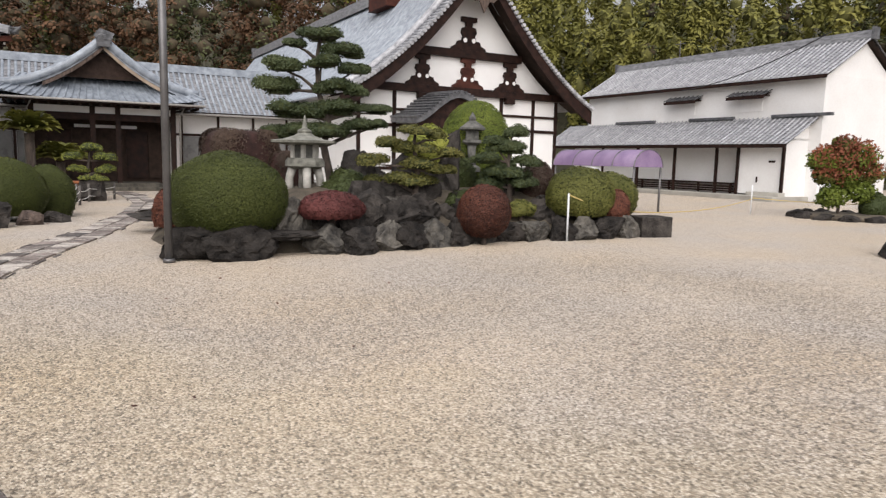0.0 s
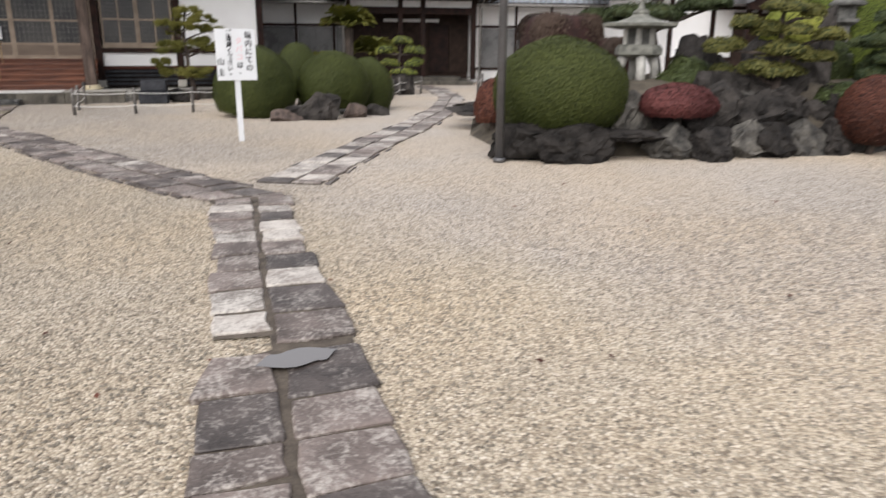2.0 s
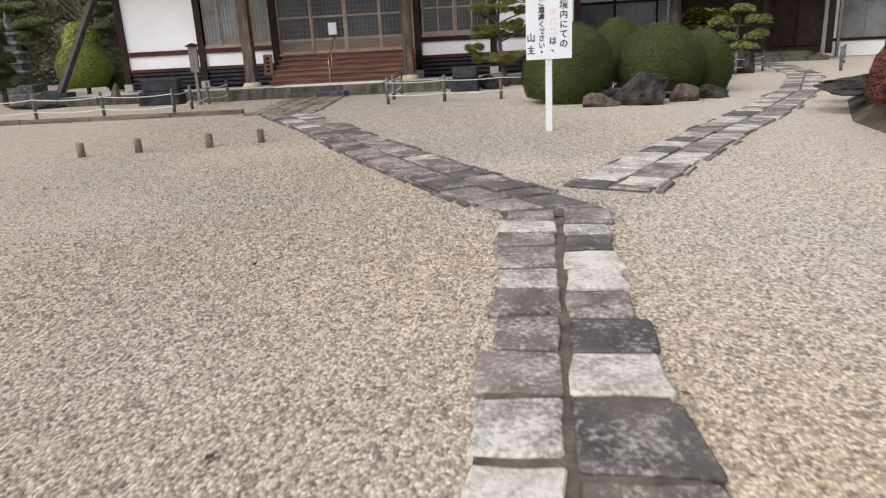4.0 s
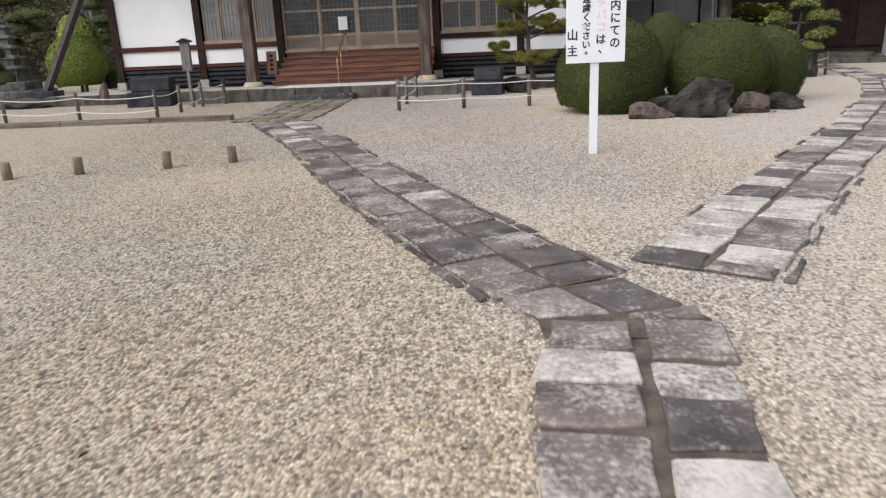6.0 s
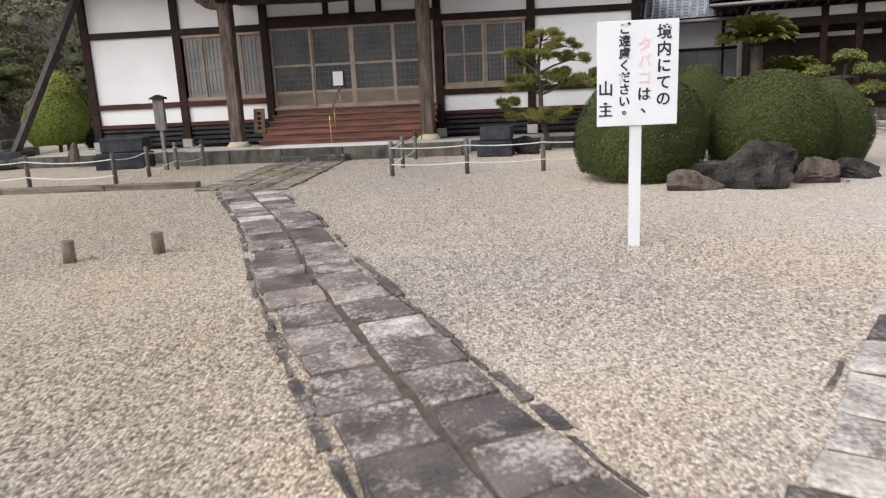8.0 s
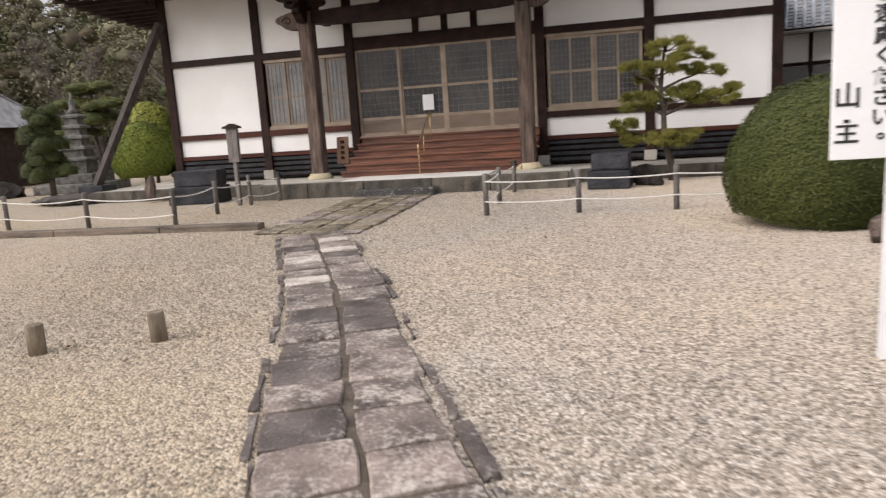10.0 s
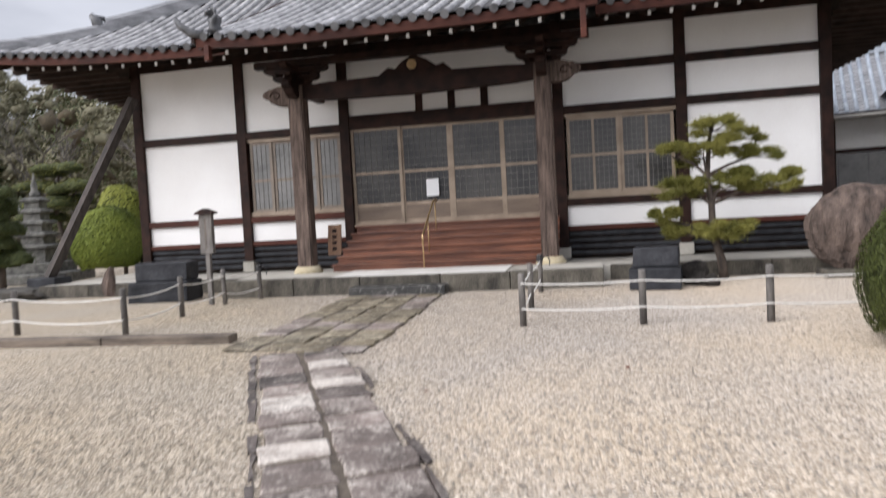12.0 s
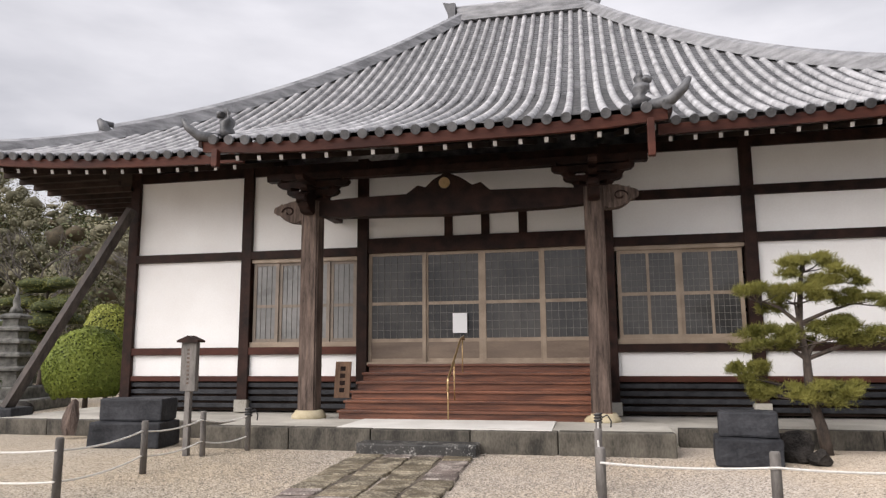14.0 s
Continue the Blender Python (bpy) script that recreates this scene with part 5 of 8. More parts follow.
    for i in range(34):
        t = random.uniform(0, 1)
        x, y = 6.0 + 8.6 * t + random.uniform(-0.2, 0.2), 12.95 - 1.2 * t * t + random.uniform(0.0, 0.9)
        s = random.uniform(0.18, 0.4)
        solid("garden_rock", rough_rock(bmesh.new(), (0, 0, s * 0.4), (s * 1.3, s, s * random.uniform(0.8, 1.5)), 300 + i, 3, 0.5), random.choice((ROCK, ROCK, ROCK_PALE)), "small rugged rock wedged in the garden edging", "rock", pose(x, y, 0.3 + 0.2 * random.random(), random.uniform(-20, 20), 0, random.uniform(0, 360)), "rocks of the raised garden")
    solid("corner_block", boxed(-0.42, 0.42, -0.35, 0.35, -0.02, 0.48, 0.03), ROCK, "dark squared stone block ending the garden wall", "stone block", pose(15.0, 10.75, 0, 0, 0, -28))


island()
shrub("large green clipped dome shrub on the garden rocks", 5.5, 13.75, 0.36, 1.78, 1.06, 1.0, L_DOME, 19000, 0.042, 41, 0.035, -0.72)
shrub("small bronze-red shrub at the edge of the garden", 5.35, 15.8, 0.3, 1.08, 0.36, 0.3, L_BROWN, 2600, 0.04, 42, 0.1, core=CORE_RED)
shrub("square-clipped maroon hedge in the garden", 7.95, 17.8, 0.7, 2.34, 0.86, 0.6, L_MAROON, 9000, 0.045, 43, 0.03, -0.9, 0.36, CORE_RED)
shrub("small clipped maroon hedge beside the lantern", 8.75, 16.8, 0.7, 1.85, 0.5, 0.4, L_MAROON, 4000, 0.045, 44, 0.04, -0.9, 0.45, CORE_RED)
shrub("low red azalea cushion between rocks", 7.2, 12.98, 0.6, 1.1, 0.66, 0.5, L_RED, 6500, 0.035, 45, 0.08, -0.55, core=CORE_RED)
shrub("round bronze-brown clipped shrub among rocks", 10.25, 11.9, 0.14, 1.24, 0.57, 0.55, L_BROWN, 7500, 0.032, 46, 0.04, -0.92, core=CORE_RED)
shrub("tall smooth egg-shaped green shrub behind the lantern", 14.3, 15.95, 0.9, 3.4, 1.08, 1.0, L_GLOBE, 26000, 0.036, 47, 0.03, -0.7)
shrub("green clipped dome shrub at the garden's end", 13.5, 11.75, 0.5, 1.62, 0.95, 0.75, L_OLIVE, 9000, 0.045, 48, 0.06, -0.65)
shrub("olive clipped dome shrub at the garden's end", 14.75, 11.75, 0.45, 1.52, 0.8, 0.65, L_OLIVE, 6500, 0.045, 49, 0.07, -0.65)
shrub("small reddish shrub at the garden's end", 14.15, 11.15, 0.4, 1.12, 0.32, 0.3, L_BROWN, 2500, 0.04, 50, 0.1, core=CORE_RED)
shrub("dark red shrub behind the garden pines", 13.4, 13.0, 0.8, 1.75, 0.5, 0.45, L_MAROON, 3500, 0.045, 51, 0.1, core=CORE_RED)
shrub("yellow-green feathery shrub on the rocks", 11.1, 14.5, 1.7, 2.5, 0.62, 0.5, L_YELLOW, 3800, 0.06, 52, 0.22)
shrub("low yellow-green tuft among rocks", 12.0, 12.35, 0.5, 0.85, 0.4, 0.3, L_OLIVE, 1800, 0.05, 54, 0.3)
shrub("dense dark evergreen behind the spreading pine", 11.7, 14.5, 0.7, 2.05, 0.85, 0.6, L_DARK, 5000, 0.05, 56, 0.22)
shrub("dark evergreen shrub beside the small pine", 12.9, 13.7, 0.6, 1.7, 0.75, 0.5, L_DARK, 4500, 0.05, 57, 0.25)
shrub("dark low evergreen between lantern and pine", 8.85, 14.7, 0.5, 1.45, 0.65, 0.45, L_DARK, 3500, 0.05, 58, 0.25)
shrub("low dark shrub beneath the pine", 10.9, 13.0, 0.5, 1.1, 0.5, 0.4, L_DARK, 2500, 0.05, 55, 0.25)

pine("tall dark green cloud-pruned pine in the rock garden", 10.35, 17.55, 0.6, [(0.1, 0, 0.4), (0.05, 0, 1.2), (-0.15, 0, 2.0), (0.0, 0, 2.7), (-0.25, 0.1, 3.4), (-0.3, 0.1, 4.2), (-0.2, 0.1, 4.8)],
     [(-0.15, 0.1, 4.78, 0.55, 0.5, 0.14), (0.25, -0.2, 4.4, 0.5, 0.45, 0.15), (-0.75, 0.3, 4.55, 0.35, 0.3, 0.1), (-0.95, 0.6, 4.0, 0.6, 0.5, 0.16), (-0.3, -0.1, 4.1, 0.5, 0.5, 0.14), (0.45, -0.3, 3.95, 0.45, 0.4, 0.12), (-1.05, 0.7, 3.45, 0.65, 0.55, 0.17), (-0.15, 0.0, 3.5, 0.55, 0.5, 0.16), (0.5, -0.4, 3.4, 0.4, 0.4, 0.12),
      (-0.85, 0.5, 2.85, 0.75, 0.6, 0.19), (0.2, -0.2, 2.95, 0.7, 0.6, 0.18), (0.85, -0.7, 2.95, 0.42, 0.4, 0.11), (-1.15, 0.8, 2.3, 0.65, 0.5, 0.16), (-0.25, 0.1, 2.35, 0.8, 0.6, 0.17), (0.6, -0.5, 2.5, 0.55, 0.5, 0.14), (0.95, -0.8, 2.6, 0.35, 0.3, 0.09)], L_PINE, 61, 3000, 0.1, 0.13, cloud=True)
pine("low spreading cloud-pruned pine over the rocks", 9.75, 13.5, 0.7, [(0.1, 0, 0.5), (0.0, 0, 1.0), (0.1, 0, 1.5), (-0.05, 0, 2.0), (0.0, 0, 2.3)],
     [(-0.05, 0, 2.3, 0.42, 0.36, 0.1), (0.35, -0.3, 2.2, 0.35, 0.3, 0.1), (-0.5, 0.4, 2.05, 0.42, 0.36, 0.1), (0.0, 0, 1.95, 0.5, 0.4, 0.12), (0.5, -0.45, 1.85, 0.36, 0.33, 0.09), (-0.6, 0.5, 1.65, 0.42, 0.36, 0.11), (0.1, -0.1, 1.6, 0.52, 0.4, 0.12), (0.55, -0.5, 1.5, 0.4, 0.33, 0.1), (-0.5, 0.4, 1.3, 0.42, 0.36, 0.11), (0.1, -0.1, 1.25, 0.42, 0.36, 0.1)], L_PINE_O, 62, 2200, 0.085, 0.1, cloud=True)
pine("small dark cloud-pruned pine beside the lantern", 12.2, 12.9, 0.7, [(0, 0, 0.6), (0.05, 0, 1.1), (-0.05, 0, 1.7), (0.05, 0, 2.3)],
     [(0.2, -0.1, 2.35, 0.4, 0.34, 0.12), (-0.3, 0.3, 2.15, 0.32, 0.3, 0.1), (0.1, 0, 2.0, 0.5, 0.42, 0.13), (-0.38, 0.35, 1.72, 0.42, 0.36, 0.12), (0.4, -0.3, 1.7, 0.42, 0.36, 0.12), (0.0, 0.1, 1.42, 0.52, 0.44, 0.14), (0.35, -0.3, 1.2, 0.4, 0.36, 0.12), (-0.3, 0.3, 1.15, 0.42, 0.36, 0.12)], L_PINE, 63, 2000, 0.08, 0.08, cloud=True)


def stone_lantern(label, x, y, z, mat, kind):
    ob = thing("stone_lantern", label, "stone lantern", pose(x, y, z, 0, 0, 20))
    if kind == "snow":
        for a in range(4):
            t = radians(45 + 90 * a)
            pts = [(0.34 * math.cos(t), 0.34 * math.sin(t), 0.0), (0.33 * math.cos(t), 0.33 * math.sin(t), 0.28), (0.26 * math.cos(t), 0.26 * math.sin(t), 0.5)]
            part("leg", tube(bmesh.new(), pts, [0.1, 0.085, 0.1], 8), GRANITE, ob, "pale curved granite leg")
        part("table", lathe(bmesh.new(), [(0.28, 0.46), (0.44, 0.52), (0.44, 0.62), (0.38, 0.7)], 8), mat, ob)
        part("fire_box", lathe(bmesh.new(), [(0.26, 0.7), (0.26, 0.98)], 6), OLD_GRANITE, ob, "dark fire box of the lantern")
        for a in range(6):
            t = radians(60 * a + 30)
            part("fire_box_post", boxed(-0.04, 0.04, -0.04, 0.04, 0.7, 0.98, 0.005, pose(0.27 * math.cos(t), 0.27 * math.sin(t), 0)), GRANITE, ob)
        part("roof", lathe(bmesh.new(), [(0.5, 0.98), (0.76, 1.02), (0.78, 1.07), (0.5, 1.1), (0.24, 1.18), (0.14, 1.25)], 6), mat, ob)
        part("finial", lathe(bmesh.new(), [(0.15, 1.24), (0.16, 1.29), (0.06, 1.34), (0.05, 1.42), (0.012, 1.62)], 12), LANTERN_CAP, ob)
    else:
        part("base", lathe(bmesh.new(), [(0.26, 0.0), (0.26, 0.12), (0.16, 0.18)], 6), mat, ob)
        part("shaft", lathe(bmesh.new(), [(0.12, 0.16), (0.11, 0.45), (0.12, 0.72)], 12), mat, ob)
        part("table", lathe(bmesh.new(), [(0.14, 0.7), (0.28, 0.78), (0.28, 0.85)], 6), mat, ob)
        part("fire_box", lathe(bmesh.new(), [(0.2, 0.85), (0.19, 1.1)], 6), mat, ob)
        part("roof", lathe(bmesh.new(), [(0.3, 1.1), (0.38, 1.12), (0.38, 1.17), (0.16, 1.32), (0.1, 1.36)], 6), mat, ob)
        part("finial", lathe(bmesh.new(), [(0.09, 1.36), (0.1, 1.42), (0.06, 1.5), (0.01, 1.58)], 10), mat, ob)
    return ob


stone_lantern("pale snow-viewing granite lantern on curved legs", 8.13, 15.3, 1.0, LANTERN_CAP, "snow")
stone_lantern("dark mossy stone lantern before the tall shrub", 13.35, 15.2, 1.42, OLD_GRANITE, "tall")

pole = thing("lamp_pole", "tall slim galvanised metal pole standing in the gravel", "pole", pose(4.18, 13.21, 0))
part("shaft", tube(bmesh.new(), [(0, 0, -0.05), (0, 0, 6.5)], 0.06, 16), GREY_METAL, pole)
part("collar", lathe(bmesh.new(), [(0.095, 0.0), (0.095, 0.05), (0.075, 0.06)], 16), GREY_METAL, pole)

stake = thing("white_stake", "thin white plastic stake carrying a yellow rope", "stake", pose(12.3, 11.25, 0))
part("rod", tube(bmesh.new(), [(0, 0, -0.03), (0, 0, 1.06)], 0.021, 10), WHITE_PAINT, stake)
stake2 = copy_thing(stake, pose(25.3, 12.4, 0))
tagged(stake2, "thin white plastic stake near the storehouse")
cord = thing("yellow_rope", "sagging yellow rope barrier strung from a white stake", "rope")
for a, b, sag in (((12.3, 11.25, 1.03), (14.3, 11.2, 0.6), 0.05), ((14.3, 11.2, 0.6), (25.3, 12.4, 0.55), 0.2), ((25.3, 12.4, 0.6), (30.0, 8.0, 0.5), 0.1)):
    pts = [tuple(Vector(a).lerp(Vector(b), t) - Vector((0, 0, sag * 4 * t * (1 - t)))) for t in (i / 10 for i in range(11))]
    part("rope", tube(bmesh.new(), pts, 0.014, 5), YELLOW_ROPE, cord)

# ---- temple buildings to the right, all turned the same way ----
TURN = pose(0, 0, 0, 0, 0, -15)


def tiled_slope(parent, e0, e1, r0, r1, mat, pan, gap=0.3, sag=0.12, steps=22, r=0.06, name="roof_slope", ends=True):
    """A sagging tiled slope between an eave and a ridge: stepped pan courses with rows of round tiles."""
    e0, e1, r0, r1 = Vector(e0), Vector(e1), Vector(r0), Vector(r1)

    def at(u, v):
        p = e0.lerp(e1, u).lerp(r0.lerp(r1, u), v)
        p.z -= sag * 4 * v * (1 - v)
        return p

    bm = bmesh.new()
    prev = None
    n = max(2, int((e1 - e0).length / 1.2))
    for k in range(steps):
        for e, d in ((0.0, 0.035), (1.0, 0.0)):
            row = [bm.verts.new(at(i / n, (k + e) / steps) + Vector((0, 0, d))) for i in range(n + 1)]
            if prev:
                for i in range(n):
                    bm.faces.new((prev[i], prev[i + 1], row[i + 1], row[i]))
            prev = row
    ob = part(name, bm, pan, parent)
    count = max(2, int((e1 - e0).length / gap))
    along_e = (e1 - e0).normalized()
    for k in range(count + 1):
        bm = bmesh.new()
        rings = []
        for j in range(9):
            p = at(k / count, j / 8)
            rings.append([bm.verts.new(p + along_e * math.cos(t) * r + Vector((0, 0, math.sin(t) * r + 0.03))) for t in (0, 0.8, 1.57, 2.34, 3.14)])
        for a, b in zip(rings, rings[1:]):
            for i in range(4):
                bm.faces.new((a[i], a[i + 1], b[i + 1], b[i])).smooth = True
        bm.faces.new(rings[0])
        part("cover_roll", bm, mat, ob)
    # underside and eave board
    bm = bmesh.new()
    a = [bm.verts.new(p - Vector((0, 0, 0.09))) for p in (e0, e1, r1, r0)]
    bm.faces.new(a)
    part("soffit", bm, SOFFIT, ob)
    out = (e0 - r0).to_2d().normalized().to_3d() * 0.03
    bm = bmesh.new()
    v = [bm.verts.new(p) for p in (e0 + out * 0.2 - Vector((0, 0, 0.16)), e1 + out * 0.2 - Vector((0, 0, 0.16)), e1 + out * 0.2, e0 + out * 0.2)]
    w = [bm.verts.new(x.co - out * 2) for x in v]
    bm.faces.new(v)
    bm.faces.new(w)
    for i in range(4):
        bm.faces.new((v[i], v[(i + 1) % 4], w[(i + 1) % 4], w[i]))
    part("eave_board", bm, TIMBER, ob)
    return ob


def ridge_bar(parent, a, b, w=0.18, h=0.42, mat=None):
    a, b = Vector(a), Vector(b)
    d = (b - a).normalized()
    side = Vector((d.y, -d.x, 0)).normalized()
    bm = bmesh.new()
    rows = []
    for p in (a - d * 0.15, b + d * 0.15):
        rows.append([bm.verts.new(p + side * x + Vector((0, 0, z))) for x, z in ((-w, -0.06), (-w * 0.85, h * 0.7), (-w * 0.4, h * 0.72), (-w * 0.35, h), (w * 0.35, h), (w * 0.4, h * 0.72), (w * 0.85, h * 0.7), (w, -0.06))])
    for i in range(7):
        bm.faces.new((rows[0][i], rows[0][i + 1], rows[1][i + 1], rows[1][i]))
    bm.faces.new(rows[0])
    bm.faces.new(rows[1])
    ob = part("ridge", bm, mat or TILE, parent)
    for p, s in ((a, -1), (b, 1)):
        q = p + d * 0.2 * s
        bm = bmesh.new()
        box(bm, -w * 1.25, w * 1.25, -0.07, 0.07, -0.1, h * 1.25, Matrix.Translation(q) @ Matrix.Rotation(math.atan2(d.y, d.x) - math.pi / 2, 4, "Z"))
        part("ridge_end", bm, TILE_DARK, ob)
    return ob


def storehouse():
    ob = thing("storehouse", "long white plastered storehouse with grey tiled roofs", "storehouse", TURN)
    x0, x1, y0, y1 = 33.43, 39.6, 23.8, 41.5
    part("wall", boxed(x0, x1, y0, y1, 0.0, 6.45), PLASTER_OLD, ob)
    bm = bmesh.new()
    prism(bm, [(x0, 6.4), (x1, 6.4), ((x0 + x1) / 2, 8.35)], y0 + 0.002, y0 + 0.3)
    part("gable_wall", bm, PLASTER_OLD, ob)
    xm = (x0 + x1) / 2
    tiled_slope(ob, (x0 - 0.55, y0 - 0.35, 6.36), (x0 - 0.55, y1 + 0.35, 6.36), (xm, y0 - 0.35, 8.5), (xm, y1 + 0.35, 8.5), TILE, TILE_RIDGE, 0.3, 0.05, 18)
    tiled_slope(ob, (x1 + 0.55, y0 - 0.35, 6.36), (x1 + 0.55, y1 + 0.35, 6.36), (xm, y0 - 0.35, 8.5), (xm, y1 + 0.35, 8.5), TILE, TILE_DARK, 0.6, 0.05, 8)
    ridge_bar(ob, (xm, y0 - 0.3, 8.5), (xm, y1 + 0.3, 8.5), 0.2, 0.4, TILE_RIDGE)
    # small hoods over the upper windows
    for y in (28.0, 32.6):
        part("window_hood", boxed(x0 - 0.62, x0, y - 1.1, y + 1.1, 5.55, 5.62, 0, None), TIMBER, ob, "small tiled hood over a closed window")
        tiled_slope(ob, (x0 - 0.7, y - 1.2, 5.55), (x0 - 0.7, y + 1.2, 5.55), (x0 - 0.02, y - 1.2, 5.85), (x0 - 0.02, y + 1.2, 5.85), TILE_DARK, TILE_DARK, 0.3, 0.0, 4, 0.04, "hood_roof")
        part("shutter", boxed(x0 - 0.05, x0, y - 0.7, y + 0.7, 4.75, 5.45, 0.01), PLASTER_OLD, ob, "plastered window shutter")
    # lean-to along the foot
    pent_x = x0 - 1.85
    tiled_slope(ob, (pent_x - 0.75, y0 + 0.2, 2.85), (pent_x - 0.75, y1 + 1.9, 2.85), (x0 - 0.01, y0 + 0.2, 4.35), (x0 - 0.01, y1 + 1.9, 4.35), TILE, TILE_RIDGE, 0.29, 0.06, 14, 0.055, "lean_to_roof")
    for a, b in ((23.2, 26.6), (29.0, 32.2), (35.0, 38.5)):
        part("flashing_ridge", boxed(x0 - 0.22, x0 - 0.02, a, b, 4.36, 4.52, 0.02), TILE_DARK, ob)
    part("lean_to_end", boxed(pent_x, x0, y0 + 0.66, y0 + 0.78, 0.0, 3.2), PLASTER_OLD, ob, "plastered end wall of the lean-to")
    bm = bmesh.new()
    v = [bm.verts.new(c) for c in ((pent_x, y0 + 0.66, 3.1), (x0, y0 + 0.66, 3.1), (x0, y0 + 0.66, 4.25))]
    w = [bm.verts.new(c.co + Vector((0, 0.12, 0))) for c in v]
    bm.faces.new(v)
    bm.faces.new(w)
    for i in range(3):
        bm.faces.new((v[i], v[(i + 1) % 3], w[(i + 1) % 3], w[i]))
    part("lean_to_end", bm, PLASTER_OLD, ob)
    for y in (y0 + 0.72, 27.2, 28.6, 31.6, 34.6, 37.8):
        part("lean_to_post", boxed(pent_x - 0.07, pent_x + 0.07, y - 0.07, y + 0.07, 0.15, 3.0, 0.01), TIMBER, ob)
    part("store_room_front", boxed(pent_x + 0.05, pent_x + 0.15, y0 + 0.75, 27.15, 0.3, 2.95), PLASTER_OLD, ob, "white plastered store room front with double doors")
    part("lean_to_wall", boxed(pent_x + 0.95, pent_x + 1.05, 27.15, y1 + 0.3, 0.2, 3.35), PLASTER_OLD, ob, "white plastered back wall behind the bench")
    bm = bmesh.new()
    for dy in (-0.13, 0.0, 0.13):
        lathe(bm, [(0.06, 0), (0.06, 0.03)], 12, (0, 0, 0))
        for v in bm.verts[-24:]:
            v.co = Vector((pent_x + 0.03 - v.co.z, 25.16 + dy + v.co.x, 2.0 + v.co.y))
    part("door_crest", bm, TIMBER, ob, "dark round door fittings")
    part("door_pull", boxed(pent_x + 0.0, pent_x + 0.04, 25.95, 26.03, 0.9, 1.2), TIMBER, ob)
    part("plinth", boxed(pent_x - 1.1, x1, y0 + 0.4, y1 + 0.6, -0.02, 0.22, 0.03), CONCRETE, ob, "low pale plinth of the storehouse")
    part("door_step", boxed(pent_x - 0.5, pent_x + 0.04, 24.3, 26.2, 0.2, 0.42, 0.02), CONCRETE, ob)
    bench = thing("long_bench", "long dark wooden bench under the storehouse lean-to", "bench", TURN)
    part("seat", boxed(pent_x + 0.3, pent_x + 0.9, 27.6, 36.5, 0.72, 0.8, 0.01), TIMBER, bench)
    for k in range(3):
        part("front_slat", boxed(pent_x + 0.3, pent_x + 0.34, 27.6, 36.5, 0.3 + 0.13 * k, 0.38 + 0.13 * k), TIMBER, bench)
    for y in (27.8, 30.0, 32.2, 34.4, 36.3):
        part("leg", boxed(pent_x + 0.32, pent_x + 0.42, y, y + 0.1, 0.2, 0.72), TIMBER, bench)
    aer = thing("roof_aerial", "thin metal aerial on the storehouse ridge", "aerial", TURN)
    part("mast", tube(bmesh.new(), [(xm, 36.2, 8.6), (xm, 36.2, 10.0)], 0.03, 6), GREY_METAL, aer)
    part("crossbar", tube(bmesh.new(), [(xm, 35.8, 9.8), (xm, 36.6, 9.8)], 0.02, 6), GREY_METAL, aer)
    wire = thing("overhead_cable", "black cable slung across the storehouse", "cable")
    a, b = Vector((31.0, 12.0, 7.2)), Vector((40.2, 23.0, 6.2))
    part("cable_run", tube(bmesh.new(), [a.lerp(b, t / 8) - Vector((0, 0, 0.9 * 4 * (t / 8) * (1 - t / 8) * 0.4)) for t in range(9)], 0.025, 5), BLACK_INK, wire)


